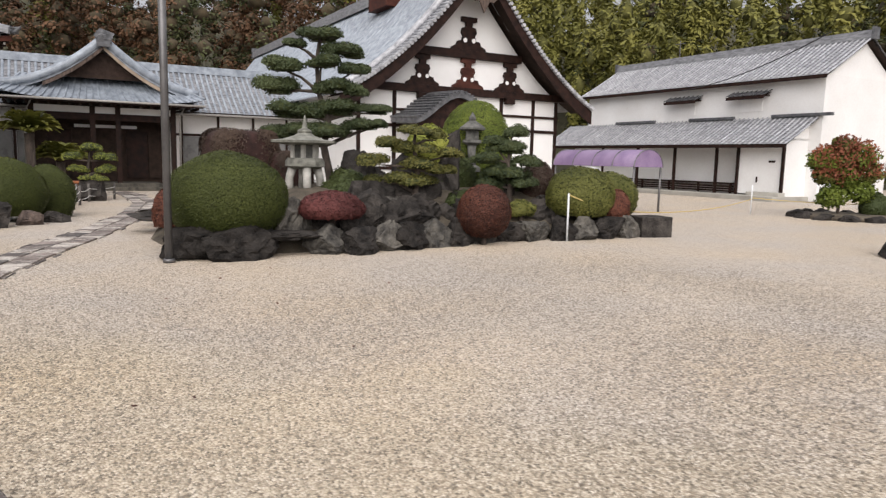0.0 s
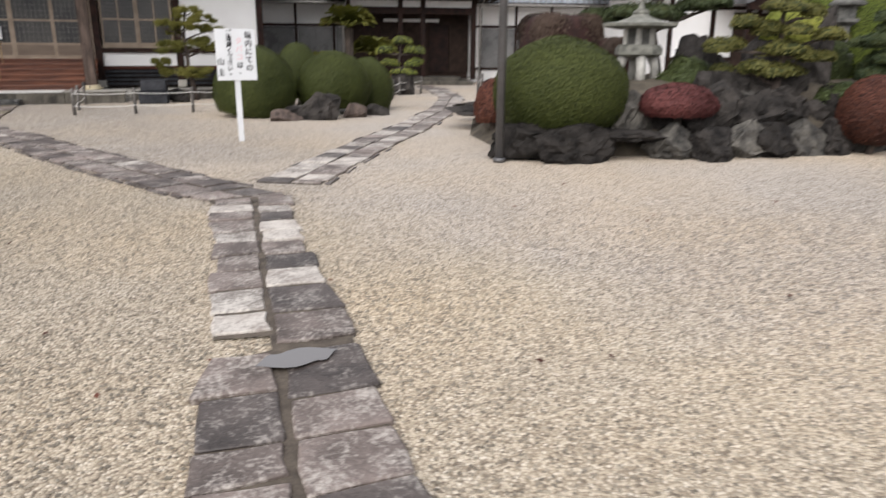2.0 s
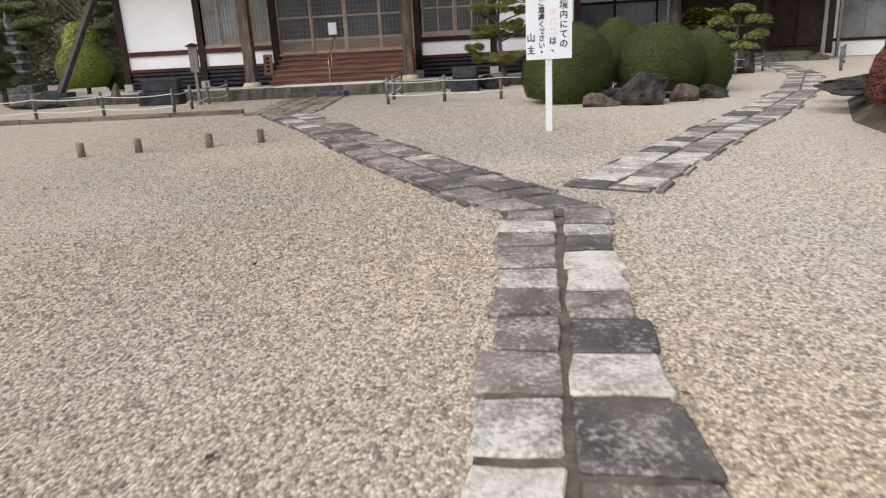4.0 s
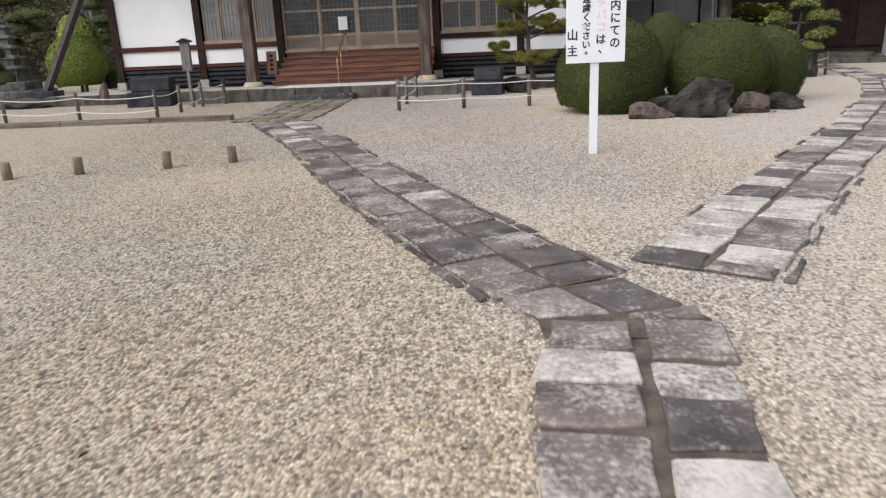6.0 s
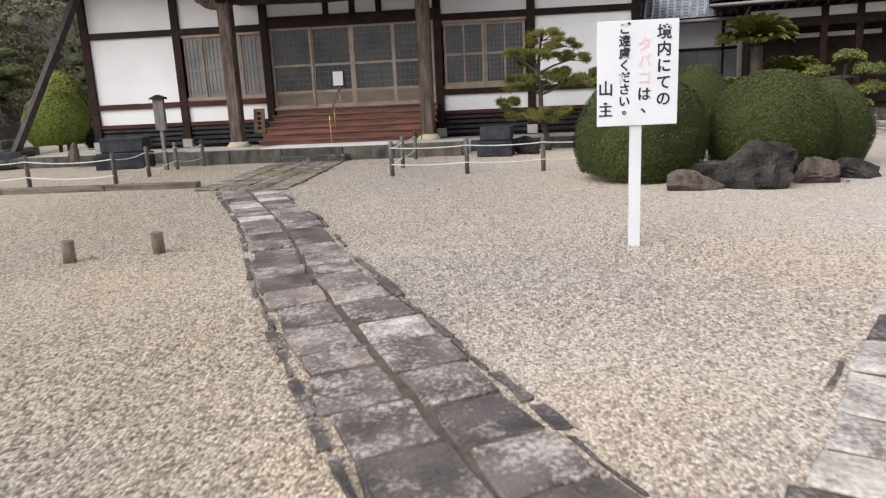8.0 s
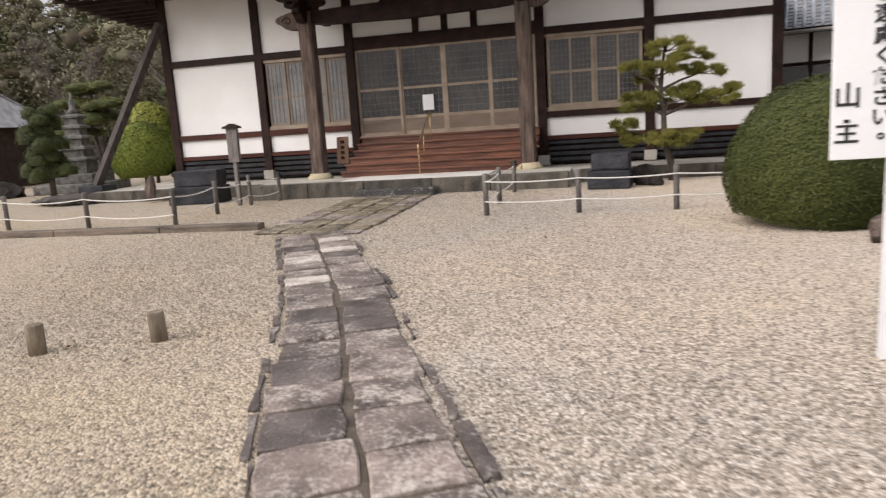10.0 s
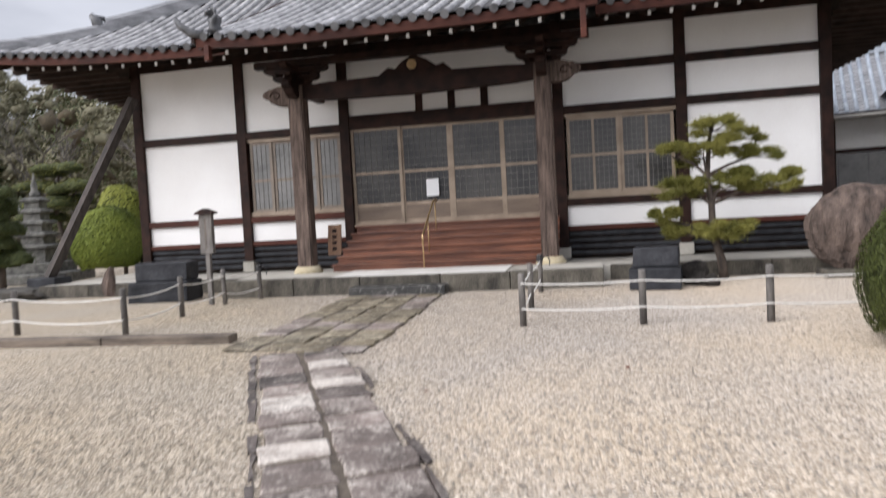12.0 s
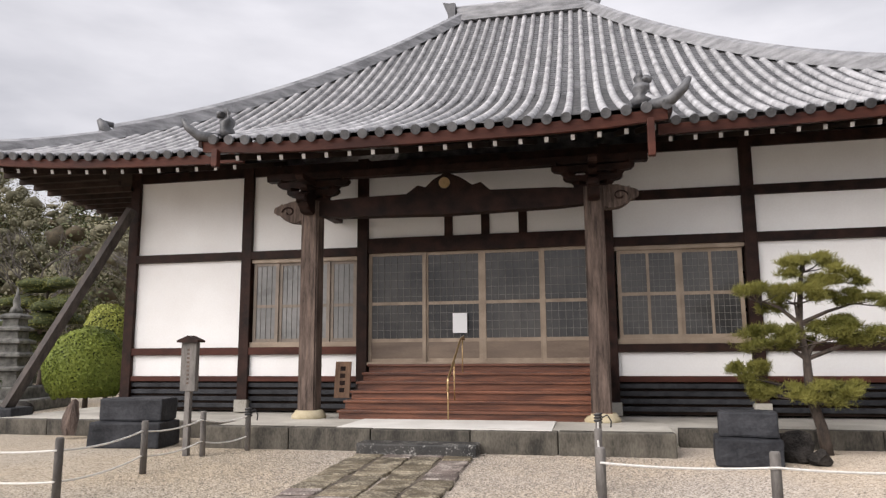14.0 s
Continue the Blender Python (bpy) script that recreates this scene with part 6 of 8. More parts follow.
def priests_house():
    """The great gabled house: its front wall with beams and carved struts, the curved barge boards, the deep roof."""
    ob = thing("priests_house", "great gabled temple house with white walls and carved timber", "temple house", TURN)
    xl, xr, xm, yf = 10.0, 24.0, 17.1, 30.5
    wl_, wr_, yw = 11.3, 22.8, 31.9
    ez, az, yb = 4.45, 11.05, 71.0

    def prof(t):
        return az + (ez - az) * (1.46 * t - 0.46 * t * t)

    # front wall following the gable
    bm = bmesh.new()
    outline = [(wl_, 0.2), (wr_, 0.2)]
    outline += [(xm + (wr_ - xm) * t, prof(t * (wr_ - xm) / (xr - xm)) - 0.35) for t in (1, 0.75, 0.5, 0.25, 0.05)]
    outline += [(xm - (xm - wl_) * t, prof(t * (xm - wl_) / (xm - xl)) - 0.35) for t in (0.05, 0.25, 0.5, 0.75, 1)]
    prism(bm, outline, yw, yw + 0.2)
    part("front_wall", bm, PLASTER, ob, "white plastered gable wall")
    part("side_wall", boxed(wl_, wl_ + 0.2, yw + 0.2, yb, 0.2, 5.2), PLASTER, ob)
    part("side_wall", boxed(wr_ - 0.2, wr_, yw + 0.2, yb, 0.2, 5.2), PLASTER, ob)

    def beam(x0, x1, z0, z1, proud=0.08, mat=TIMBER):
        part("beam", boxed(x0, x1, yw - proud, yw, z0, z1, 0.01), mat, ob)

    beam(wl_ - 0.8, wr_ + 0.7, 4.85, 5.2, 0.28)
    beam(wl_, wr_, 3.95, 4.07)
    beam(wl_, wr_, 3.2, 3.35)
    beam(14.0, 20.2, 6.62, 7.0, 0.28)
    beam(wl_, wr_, 1.2, 1.35)
    for x in (wl_ + 0.1, 13.2, 15.2, 17.2, 19.2, 21.2, wr_ - 0.1):
        part("post", boxed(x - 0.09, x + 0.09, yw - 0.06, yw, 0.2, 4.85), TIMBER, ob)
    # three carved struts, one higher up
    for x, z, k, mat in ((14.6, 5.2, 0.76, TIMBER), (17.1, 5.2, 0.77, TIMBER_RED), (19.6, 5.2, 0.76, TIMBER), (17.1, 7.0, 0.85, TIMBER)):
        bm = bmesh.new()
        half = [(1.15, 0), (1.1, 0.16), (0.8, 0.3), (0.72, 0.5), (0.45, 0.55), (0.38, 0.8), (0.5, 1.0), (0.42, 1.25), (0.2, 1.3), (0.22, 1.55), (0.5, 1.6), (0.5, 1.85)]
        pts = [(x + a * k, z + b * k) for a, b in half] + [(x - a * k, z + b * k) for a, b in half[::-1]]
        prism(bm, pts, yw - 0.2, yw - 0.02)
        s = part("carved_strut", bm, mat, ob, "carved cloud-shaped gable strut")
        for dx in (-0.28, 0.28):
            part("carved_gap", lathe(bmesh.new(), [(0.13 * k, 0), (0.13 * k, 0.01)], 10), PLASTER, s).matrix_basis = pose(x + dx * k, yw - 0.205, z + 0.55 * k, 90, 0, 0)
        part("cap_block", boxed(x - 0.35 * k, x + 0.35 * k, yw - 0.3, yw, z - 0.62, z - 0.35, 0.03), TIMBER, ob) if z < 6 else None
    # barge boards
    for s, xe in ((-1, xl), (1, xr)):
        bm = bmesh.new()
        rows = []
        for i in range(13):
            t = i / 12
            x, z = xm + (xe - xm) * t, prof(t)
            rows.append([bm.verts.new((x, yf + d, z + h)) for d, h in ((0, -0.62 - 0.1 * t), (0, -0.06), (0.12, -0.06), (0.12, -0.62 - 0.1 * t))])
        for a, b in zip(rows, rows[1:]):
            for j in range(4):
                bm.faces.new((a[j], a[(j + 1) % 4], b[(j + 1) % 4], b[j]))
        bm.faces.new(rows[0])
        bm.faces.new(rows[-1])
        part("barge_board", bm, TIMBER, ob, "broad curved brown barge board")
        # the roof slope behind, with its verge tiles
        bm = bmesh.new()
        grid = []
        for i in range(25):
            t = i / 24
            for e in (0.0, 0.03):
                grid.append([bm.verts.new((xm + (xe - xm) * t, y, prof(t) + e)) for y in (yf - 0.1, yf + 6, yf + 14, yb)])
        for a, b in zip(grid, grid[1:]):
            for j in range(3):
                bm.faces.new((a[j], a[j + 1], b[j + 1], b[j]))
        slope = part("roof_slope", bm, TILE_RIDGE, ob)
        rows_n = 120 if s < 0 else 30
        for k in range(rows_n):
            bm = bmesh.new()
            y = yf + 0.1 + (yb - yf) * k / rows_n
            rings = []
            for i in range(11):
                t = i / 10
                p = Vector((xm + (xe - xm) * t, y, prof(t)))
                rings.append([bm.verts.new(p + Vector((0, math.cos(q) * 0.08, math.sin(q) * 0.08 + 0.03))) for q in (0, 0.8, 1.57, 2.34, 3.14)])
            for a, b in zip(rings, rings[1:]):
                for j in range(4):
                    bm.faces.new((a[j], a[j + 1], b[j + 1], b[j])).smooth = True
            part("cover_roll", bm, TILE_BLUE, slope)
        bm = bmesh.new()
        for i in range(44):
            t = (i + 0.5) / 44
            p = Vector((xm + (xe - xm) * t, yf - 0.16, prof(t) + 0.05))
            tube(bm, [p, p + Vector((0, 0.9, 0.05))], 0.09, 8)
        tagged(part("verge_tiling", bm, TILE, slope), kind="stuff")
        bm = bmesh.new()
        tube(bm, [Vector((xm + (xe - xm) * i / 12, yf + 1.15, prof(i / 12) + 0.16)) for i in range(12)], 0.17, 8)
        tube(bm, [Vector((xm + (xe - xm) * i / 12, yf + 1.6, prof(i / 12) + 0.12)) for i in range(12)], 0.12, 8)
        part("descending_ridge", bm, TILE, slope)
        # soffit between barge board and wall
        bm = bmesh.new()
        g = [[bm.verts.new((xm + (xe - xm) * i / 8, y, prof(i / 8) - 0.1)) for y in (yf + 0.1, yw + 0.3)] for i in range(9)]
        for a, b in zip(g, g[1:]):
            bm.faces.new((a[0], a[1], b[1], b[0]))
        part("soffit", bm, SOFFIT, slope)
    bm = bmesh.new()
    prism(bm, [(xm - 1.25, az - 1.75), (xm - 0.8, az - 1.7), (xm - 0.5, az - 2.0), (xm - 0.28, az - 1.95), (xm, az - 2.5), (xm + 0.28, az - 1.95), (xm + 0.5, az - 2.0), (xm + 0.8, az - 1.7), (xm + 1.25, az - 1.75), (xm + 0.6, az - 1.0), (xm, az - 0.4), (xm - 0.6, az - 1.0)], yf - 0.08, yf)
    part("gable_pendant", bm, GREY_WOOD, ob, "carved weathered pendant under the gable peak")
    ridge_bar(ob, (xm, yf + 0.2, az), (xm, yb, az), 0.3, 0.7, TILE_RIDGE)
    # smoke vent on the ridge, timber louvres
    part("smoke_vent", boxed(xm - 1.3, xm + 0.6, 38.5, 41.0, az - 0.9, az + 1.2, 0.02), TIMBER_RED, ob, "red-brown timber smoke vent on the roof")
    # little curved porch roof
    part("porch_post", boxed(13.6, 13.76, 30.0, 30.16, 0.1, 3.4), TIMBER, ob)
    part("porch_post", boxed(16.6, 16.76, 30.0, 30.16, 0.1, 3.4), TIMBER, ob)
    bm = bmesh.new()
    rows = []
    for i in range(17):
        t = i / 16 * 2 - 1
        x, z = 15.2 + 2.15 * t, 3.5 + 1.1 * (math.cos(t * math.pi) * 0.5 + 0.5) ** 0.8 - 0.1 * abs(t)
        rows.append([bm.verts.new((x, y, z + h)) for y, h in ((29.2, 0.14), (31.9, 0.24), (31.9, 0.0), (29.2, -0.12))])
    for a, b in zip(rows, rows[1:]):
        for j in range(4):
            bm.faces.new((a[j], a[(j + 1) % 4], b[(j + 1) % 4], b[j])).smooth = False
    bm.faces.new(rows[0])
    bm.faces.new(rows[-1])
    part("porch_roof", bm, TILE_DARK, ob, "dark curved tiled porch roof")
    bm = bmesh.new()
    for i in range(26):
        t = i / 25 * 2 - 1
        x, z = 15.2 + 2.15 * t, 3.5 + 1.1 * (math.cos(t * math.pi) * 0.5 + 0.5) ** 0.8 - 0.1 * abs(t)
        tube(bm, [(x, 29.15, z + 0.16), (x, 31.9, z + 0.26)], 0.06, 6)
    tagged(part("porch_tiling", bm, TILE_DARK, ob), kind="stuff")
    bm = bmesh.new()
    curve = [(15.2 + 2.0 * t, 3.42 + 1.1 * (math.cos(t * math.pi) * 0.5 + 0.5) ** 0.8 - 0.1 * abs(t)) for t in (i / 8 - 1 for i in range(17))]
    prism(bm, [(13.3, 3.1), (17.1, 3.1)] + curve[::-1], 29.45, 29.6)
    part("porch_gable", bm, TIMBER, ob, "dark boarded gable under the curved porch roof")
    part("lattice_door", boxed(14.1, 16.3, yw - 0.1, yw - 0.02, 0.3, 3.1), SOFFIT, ob, "dark wooden entrance doors")


def corridor():
    ob = thing("corridor_building", "long low corridor building with a blue-grey tiled roof", "corridor building", TURN)
    x0, x1, ye, yr = -8.0, 11.2, 38.6, 41.6
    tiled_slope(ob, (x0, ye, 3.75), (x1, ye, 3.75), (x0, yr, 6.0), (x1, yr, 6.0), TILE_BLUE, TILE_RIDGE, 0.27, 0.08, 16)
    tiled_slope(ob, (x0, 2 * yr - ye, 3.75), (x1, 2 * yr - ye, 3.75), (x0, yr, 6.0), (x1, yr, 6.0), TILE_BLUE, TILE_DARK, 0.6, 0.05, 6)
    ridge_bar(ob, (x0, yr, 6.0), (x1, yr, 6.0), 0.18, 0.34, TILE_BLUE)
    part("wall", boxed(x0, x1, ye + 0.9, ye + 1.05, 0.0, 3.9), PLASTER_OLD, ob)
    yw = ye + 0.9
    x = x0 + 0.4
    while x < x1:
        part("post", boxed(x - 0.06, x + 0.06, yw - 0.05, yw, 0.0, 3.8), TIMBER, ob)
        if not -1.5 < x < 4.4:
            win = part("window", boxed(x + 0.08, x + 1.72, yw - 0.03, yw - 0.005, 0.7, 2.6), PAPER_GLASS, ob, "frosted corridor window")
            for dx in (0.08, 0.9, 1.68):
                part("window_frame", boxed(x + dx, x + dx + 0.05, yw - 0.045, yw - 0.03, 0.7, 2.6), GREY_METAL, win)
        x += 1.8
    for z in (0.6, 2.62):
        part("beam", boxed(x0, x1, yw - 0.06, yw, z, z + 0.12), TIMBER, ob)
    part("gutter", tube(bmesh.new(), [(x0, ye - 0.05, 3.66), (x1, ye - 0.05, 3.66)], 0.06, 8), WHITE_END, ob, "pale metal gutter")


def entrance():
    """The entrance pavilion: hipped tiled roof with a front gable, dark open porch behind square posts."""
    ob = thing("entrance_pavilion", "timber entrance pavilion with a gabled blue-grey tiled roof", "entrance building", TURN)
    x0, x1, xm, ye, yr = -2.75, 5.6, 1.42, 36.45, 41.0
    ez, gz = 3.95, 5.05
    # skirt roof with upturned corners
    bm = bmesh.new()
    rows = []
    for j in range(11):
        v = j / 10
        row = []
        for i in range(25):
            u = i / 24 * 2 - 1
            half = (x1 - x0) / 2 * (1 - 0.22 * v)
            row.append(bm.verts.new((xm + half * u, ye + 2.2 * v, ez + 1.15 * (0.75 * v + 0.25 * v * v) + 0.28 * abs(u) ** 4 * (1 - v))))
        rows.append(row)
    for a, b in zip(rows, rows[1:]):
        for i in range(24):
            bm.faces.new((a[i], a[i + 1], b[i + 1], b[i]))
    skirt = part("skirt_roof", bm, TILE_BLUE, ob)
    for k in range(31):
        u = k / 30 * 2 - 1
        pts = []
        for j in range(7):
            v = j / 6
            half = (x1 - x0) / 2 * (1 - 0.22 * v)
            pts.append(Vector((xm + half * u, ye + 2.2 * v, ez + 1.15 * (0.75 * v + 0.25 * v * v) + 0.28 * abs(u) ** 4 * (1 - v) + 0.03)))
        part("cover_roll", tube(bmesh.new(), pts, 0.045, 6), TILE_BLUE, skirt)
    for s in (-1, 1):
        bm = bmesh.new()
        rows = []
        for j in range(7):
            v = j / 6
            half = (x1 - x0) / 2 * (1 - 0.22 * v)
            z = ez + 1.15 * (0.75 * v + 0.25 * v * v) + 0.28 * (1 - v)
            rows.append([bm.verts.new((xm + s * half, ye + 2.2 * v, z)), bm.verts.new((xm + s * half, ye + 5.5, z))])
        for a, b in zip(rows, rows[1:]):
            bm.faces.new((a[0], a[1], b[1], b[0]))
        part("side_skirt", bm, TILE_BLUE, skirt)
        # gable slope, sweeping out to the corner
        def sweep(t):
            return Vector((xm + s * (4.05 * t), 0, 6.45 - 2.2 * (1.8 * t - 0.8 * t * t)))

        bm = bmesh.new()
        g = [[bm.verts.new(sweep(i / 14) + Vector((0, y, dz))) for y, dz in ((37.35, 0.0), (37.35, 0.1), (45.0, 0.1))] for i in range(15)]
        for a, b in zip(g, g[1:]):
            for j in range(2):
                bm.faces.new((a[j], a[j + 1], b[j + 1], b[j]))
        slope = part("gable_slope", bm, TILE_BLUE, ob)
        bm = bmesh.new()
        for k in range(6):
            tube(bm, [sweep(i / 14) + Vector((0, 37.4 + 0.28 * k, 0.14 + (0.14 if k in (0, 3) else 0))) for i in range(15)], 0.19 if k in (0, 3) else 0.09, 8)
        tagged(part("verge_tiling", bm, TILE_BLUE, slope), kind="stuff")
        bm = bmesh.new()
        g = [[bm.verts.new(sweep(i / 10 * 0.6) + Vector((0, y, dz))) for y, dz in ((37.28, -0.2), (37.28, -0.03), (37.36, -0.03), (37.36, -0.2))] for i in range(11)]
        for a, b in zip(g, g[1:]):
            for j in range(4):
                bm.faces.new((a[j], a[(j + 1) % 4], b[(j + 1) % 4], b[j]))
        part("barge_board", bm, SASH if s > 0 else GREY_WOOD, ob, "tan barge board of the entrance gable")
    bm = bmesh.new()
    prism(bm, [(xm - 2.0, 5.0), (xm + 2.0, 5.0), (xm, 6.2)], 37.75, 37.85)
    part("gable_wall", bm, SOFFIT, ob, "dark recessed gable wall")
    ridge_bar(ob, (xm, 37.3, 6.45), (xm, 45.0, 6.45), 0.22, 0.45, TILE_BLUE)
    bm = bmesh.new()
    rough_rock(bm, (xm, 37.1, 6.75), (0.5, 0.18, 0.42), 4, 4, 0.5)
    part("demon_tile", bm, TILE_DARK, ob, "dark clay ornament on the entrance ridge")
    part("eave_board", boxed(x0 + 0.1, x1 - 0.1, ye + 0.05, ye + 0.16, ez - 0.12, ez - 0.01), TIMBER, ob)
    part("gutter", tube(bmesh.new(), [(x0, ye - 0.05, ez - 0.02), (x1, ye - 0.05, ez - 0.02)], 0.05, 8), WHITE_END, ob, "pale metal gutter")
    for i in range(20):
        x = x0 + 0.3 + i * (x1 - x0 - 0.6) / 19
        part("rafter", boxed(x - 0.04, x + 0.04, ye + 0.12, ye + 2.0, ez - 0.2, ez - 0.1), SOFFIT, ob)
    bm = bmesh.new()
    bm.faces.new([bm.verts.new(c) for c in ((x0, ye + 0.1, ez - 0.08), (x1, ye + 0.1, ez - 0.08), (x1 - 0.7, ye + 3, ez + 0.4), (x0 + 0.7, ye + 3, ez + 0.4))])
    part("soffit", bm, SOFFIT, ob)
    yw = ye + 1.3
    for x in (-1.5, 0.9, 1.95, 4.35):
        part("post", boxed(x - 0.11, x + 0.11, yw - 0.11, yw + 0.11, 0.2, 3.9, 0.015), TIMBER, ob)
    part("beam", boxed(-1.6, 4.45, yw - 0.1, yw + 0.1, 3.15, 3.45, 0.01), TIMBER, ob)
    part("beam", boxed(-1.6, 4.45, yw - 0.08, yw + 0.08, 3.75, 3.9, 0.01), TIMBER, ob)
    part("transom", boxed(-1.5, 4.35, yw - 0.02, yw + 0.02, 3.45, 3.75), PLASTER_OLD, ob)
    # near-black wall colour stands for the shade inside the open porch
    part("back_wall", boxed(-1.6, 4.45, yw + 1.55, yw + 1.7, 0.2, 3.7), SOFFIT, ob, "entrance back wall coloured dark for the shade inside")
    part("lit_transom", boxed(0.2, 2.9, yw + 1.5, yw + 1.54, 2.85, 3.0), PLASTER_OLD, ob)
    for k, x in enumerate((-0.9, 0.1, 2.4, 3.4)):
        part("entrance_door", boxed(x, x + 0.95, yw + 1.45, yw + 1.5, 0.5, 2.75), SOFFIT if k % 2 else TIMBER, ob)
    part("side_wall", boxed(-1.6, -1.5, yw, yw + 2.1, 0.2, 3.6), PLASTER_OLD, ob)
    part("side_wall", boxed(4.35, 4.45, yw, yw + 2.1, 0.2, 3.6), PLASTER_OLD, ob)
    part("downpipe", tube(bmesh.new(), [(x1 - 0.9, ye + 0.2, ez - 0.05), (x1 - 1.0, ye + 0.9, 3.4), (x1 - 1.0, ye + 1.0, 0.1)], 0.05, 8), WHITE_END, ob, "white downpipe")
    part("downpipe", tube(bmesh.new(), [(x0 + 1.3, ye + 0.2, ez - 0.05), (x0 + 1.0, ye + 0.9, 3.3), (x0 + 1.0, ye + 1.0, 0.1)], 0.05, 8), WHITE_END, ob, "white downpipe")
    for k in range(2):
        part("entry_step", boxed(-1.4 + 0.5 * k, 4.2 - 0.5 * k, ye + 0.2 + 0.5 * k, yw + 2.0, -0.02, 0.16 + 0.16 * k, 0.02), KERB, ob, "stone step of the entrance")


storehouse()
priests_house()
corridor()
entrance()

awning = thing("purple_awning", "barrel-shaped purple awning on thin metal posts", "awning", TURN)
bm = bmesh.new()
g = []
for i in range(9):
    t = math.pi * i / 8
    g.append([bm.verts.new((17.6 - 0.7 * math.cos(t), y, 1.62 + 0.62 * math.sin(t))) for y in (20.1, 21.2, 22.3, 23.4, 24.6)])
for i, (a, b) in enumerate(zip(g, g[1:])):
    for j in range(4):
        bm.faces.new((a[j], a[j + 1], b[j + 1], b[j])).smooth = True
bm.faces.new([r[0] for r in g])
part("canopy_sheet", bm, PURPLE, awning, "purple translucent barrel sheet")
for y in (20.1, 21.2, 22.3, 23.4, 24.6):
    part("hoop", tube(bmesh.new(), [(17.6 - 0.71 * math.cos(math.pi * i / 10), y, 1.62 + 0.63 * math.sin(math.pi * i / 10)) for i in range(11)], 0.02, 6), GREY_METAL, awning)
for y in (20.15, 24.5):
    for x in (16.95, 18.25):
        part("awning_post", tube(bmesh.new(), [(x, y, -0.02), (x, y, 1.66)], 0.04, 8), GREY_METAL, awning)
label_board = thing("small_notice", "small white notice with dark bars under the awning", "notice", TURN @ pose(16.9, 22.2, 1.33, 0, 0, -62))
part("sheet", boxed(-0.3, 0.3, -0.01, 0.01, 0, 0.26, 0.004), WHITE_PAINT, label_board)
for k in range(5):
    part("writing", boxed(-0.25 + 0.1 * k, -0.18 + 0.1 * k, -0.014, -0.01, 0.07, 0.19), BLACK_INK, label_board)

# photinia in its stone-edged bed beside the storehouse
bed = thing("planting_bed", "low stone-edged planting bed beside the storehouse", "garden bed", pose(26.9, 9.6, 0, 0, 0, -35))
part("soil", lathe(bmesh.new(), [(1.7, -0.02), (1.68, 0.1), (1.0, 0.16)], 20), SOIL, bed)
for k in range(14):
    t = 2 * math.pi * k / 14
    part("edging_stone", rough_rock(bmesh.new(), (1.75 * math.cos(t), 1.75 * math.sin(t), 0.06), (0.42, 0.3, 0.2), 70 + k, 3, 0.3), ROCK, bed)


def bushy_tree(label, x, y, clumps, trunk_top, seed, name="photinia_tree", r=0.06):
    """A loose shrub or tree: a branching stem and leafy clumps: dx, dy, z, radius, material, leaves, size."""
    ob = thing(name, label, "tree", pose(x, y, 0))
    part("trunk", tube(bmesh.new(), [(0, 0, -0.05), (0.03, 0, trunk_top * 0.5), (0, 0.02, trunk_top)], [r, r * 0.85, r * 0.6], 8), BARK, ob)
    for k, (dx, dy, z, rad, mat, leaves, size) in enumerate(clumps):
        part("limb", tube(bmesh.new(), [(0, 0.01, trunk_top * 0.7), (dx * 0.5, dy * 0.5, (trunk_top * 0.7 + z) * 0.5), (dx, dy, z)], [r * 0.5, r * 0.35, r * 0.15], 6), BARK, ob)
        rng = np.random.default_rng(seed + k)
        d = rng.normal(0, 1, (leaves, 3))
        d /= np.linalg.norm(d, axis=1, keepdims=True)
        kk = lumpy(d, seed + k * 1.7, 0.35, 1.5) * rng.uniform(0.45, 1.05, leaves) ** 0.5
        v, f = leaf_cloud(d * kk[:, None] * rad * np.array([1, 1, 0.8]) + np.array([dx, dy, z]), d, size, rng, 1.8, 0.8)
        leaf = new("foliage", raw_mesh("foliage", v, f, mat))
        leaf.parent = ob
    return ob


L_TIP = leaf_material("red_photinia_tip", (0.13, 0.04, 0.022), (0.34, 0.12, 0.06))
clumps = []
for dx, dy, z, rad, mat in ((0, 0, 2.4, 0.5, L_OLIVE), (-0.55, 0.45, 2.0, 0.5, L_GLOBE), (-0.1, 0.1, 2.0, 0.55, L_OLIVE), (0.4, -0.4, 2.15, 0.6, L_GLOBE), (0.65, -0.55, 1.6, 0.55, L_OLIVE), (0.05, 0.0, 1.5, 0.55, L_GLOBE), (-0.45, 0.4, 1.5, 0.4, L_OLIVE), (0.5, -0.5, 0.95, 0.5, L_GLOBE), (-0.2, 0.2, 0.75, 0.5, L_GLOBE)):
    clumps.append((dx, dy, z, rad, mat, 1500, 0.07))
    if z > 1.3:
        clumps.append((dx - 0.12, dy - 0.1, z + 0.12, rad * 0.95, L_TIP, 420, 0.07))
bushy_tree("red-tipped photinia in a stone-edged bed", 26.6, 9.9, clumps, 1.4, 81)
shrub("low green shrub in the planting bed", 27.6, 9.0, 0.1, 0.9, 0.6, 0.5, L_DARK, 2500, 0.07, 83, 0.15)
solid("garden_rock", rough_rock(bmesh.new(), (0, 0, 0.12), (0.75, 0.5, 0.34), 91, 4, 0.35), ROCK, "dark mossy rock at the edge of the gravel", "rock", pose(15.9, 5.7, 0))

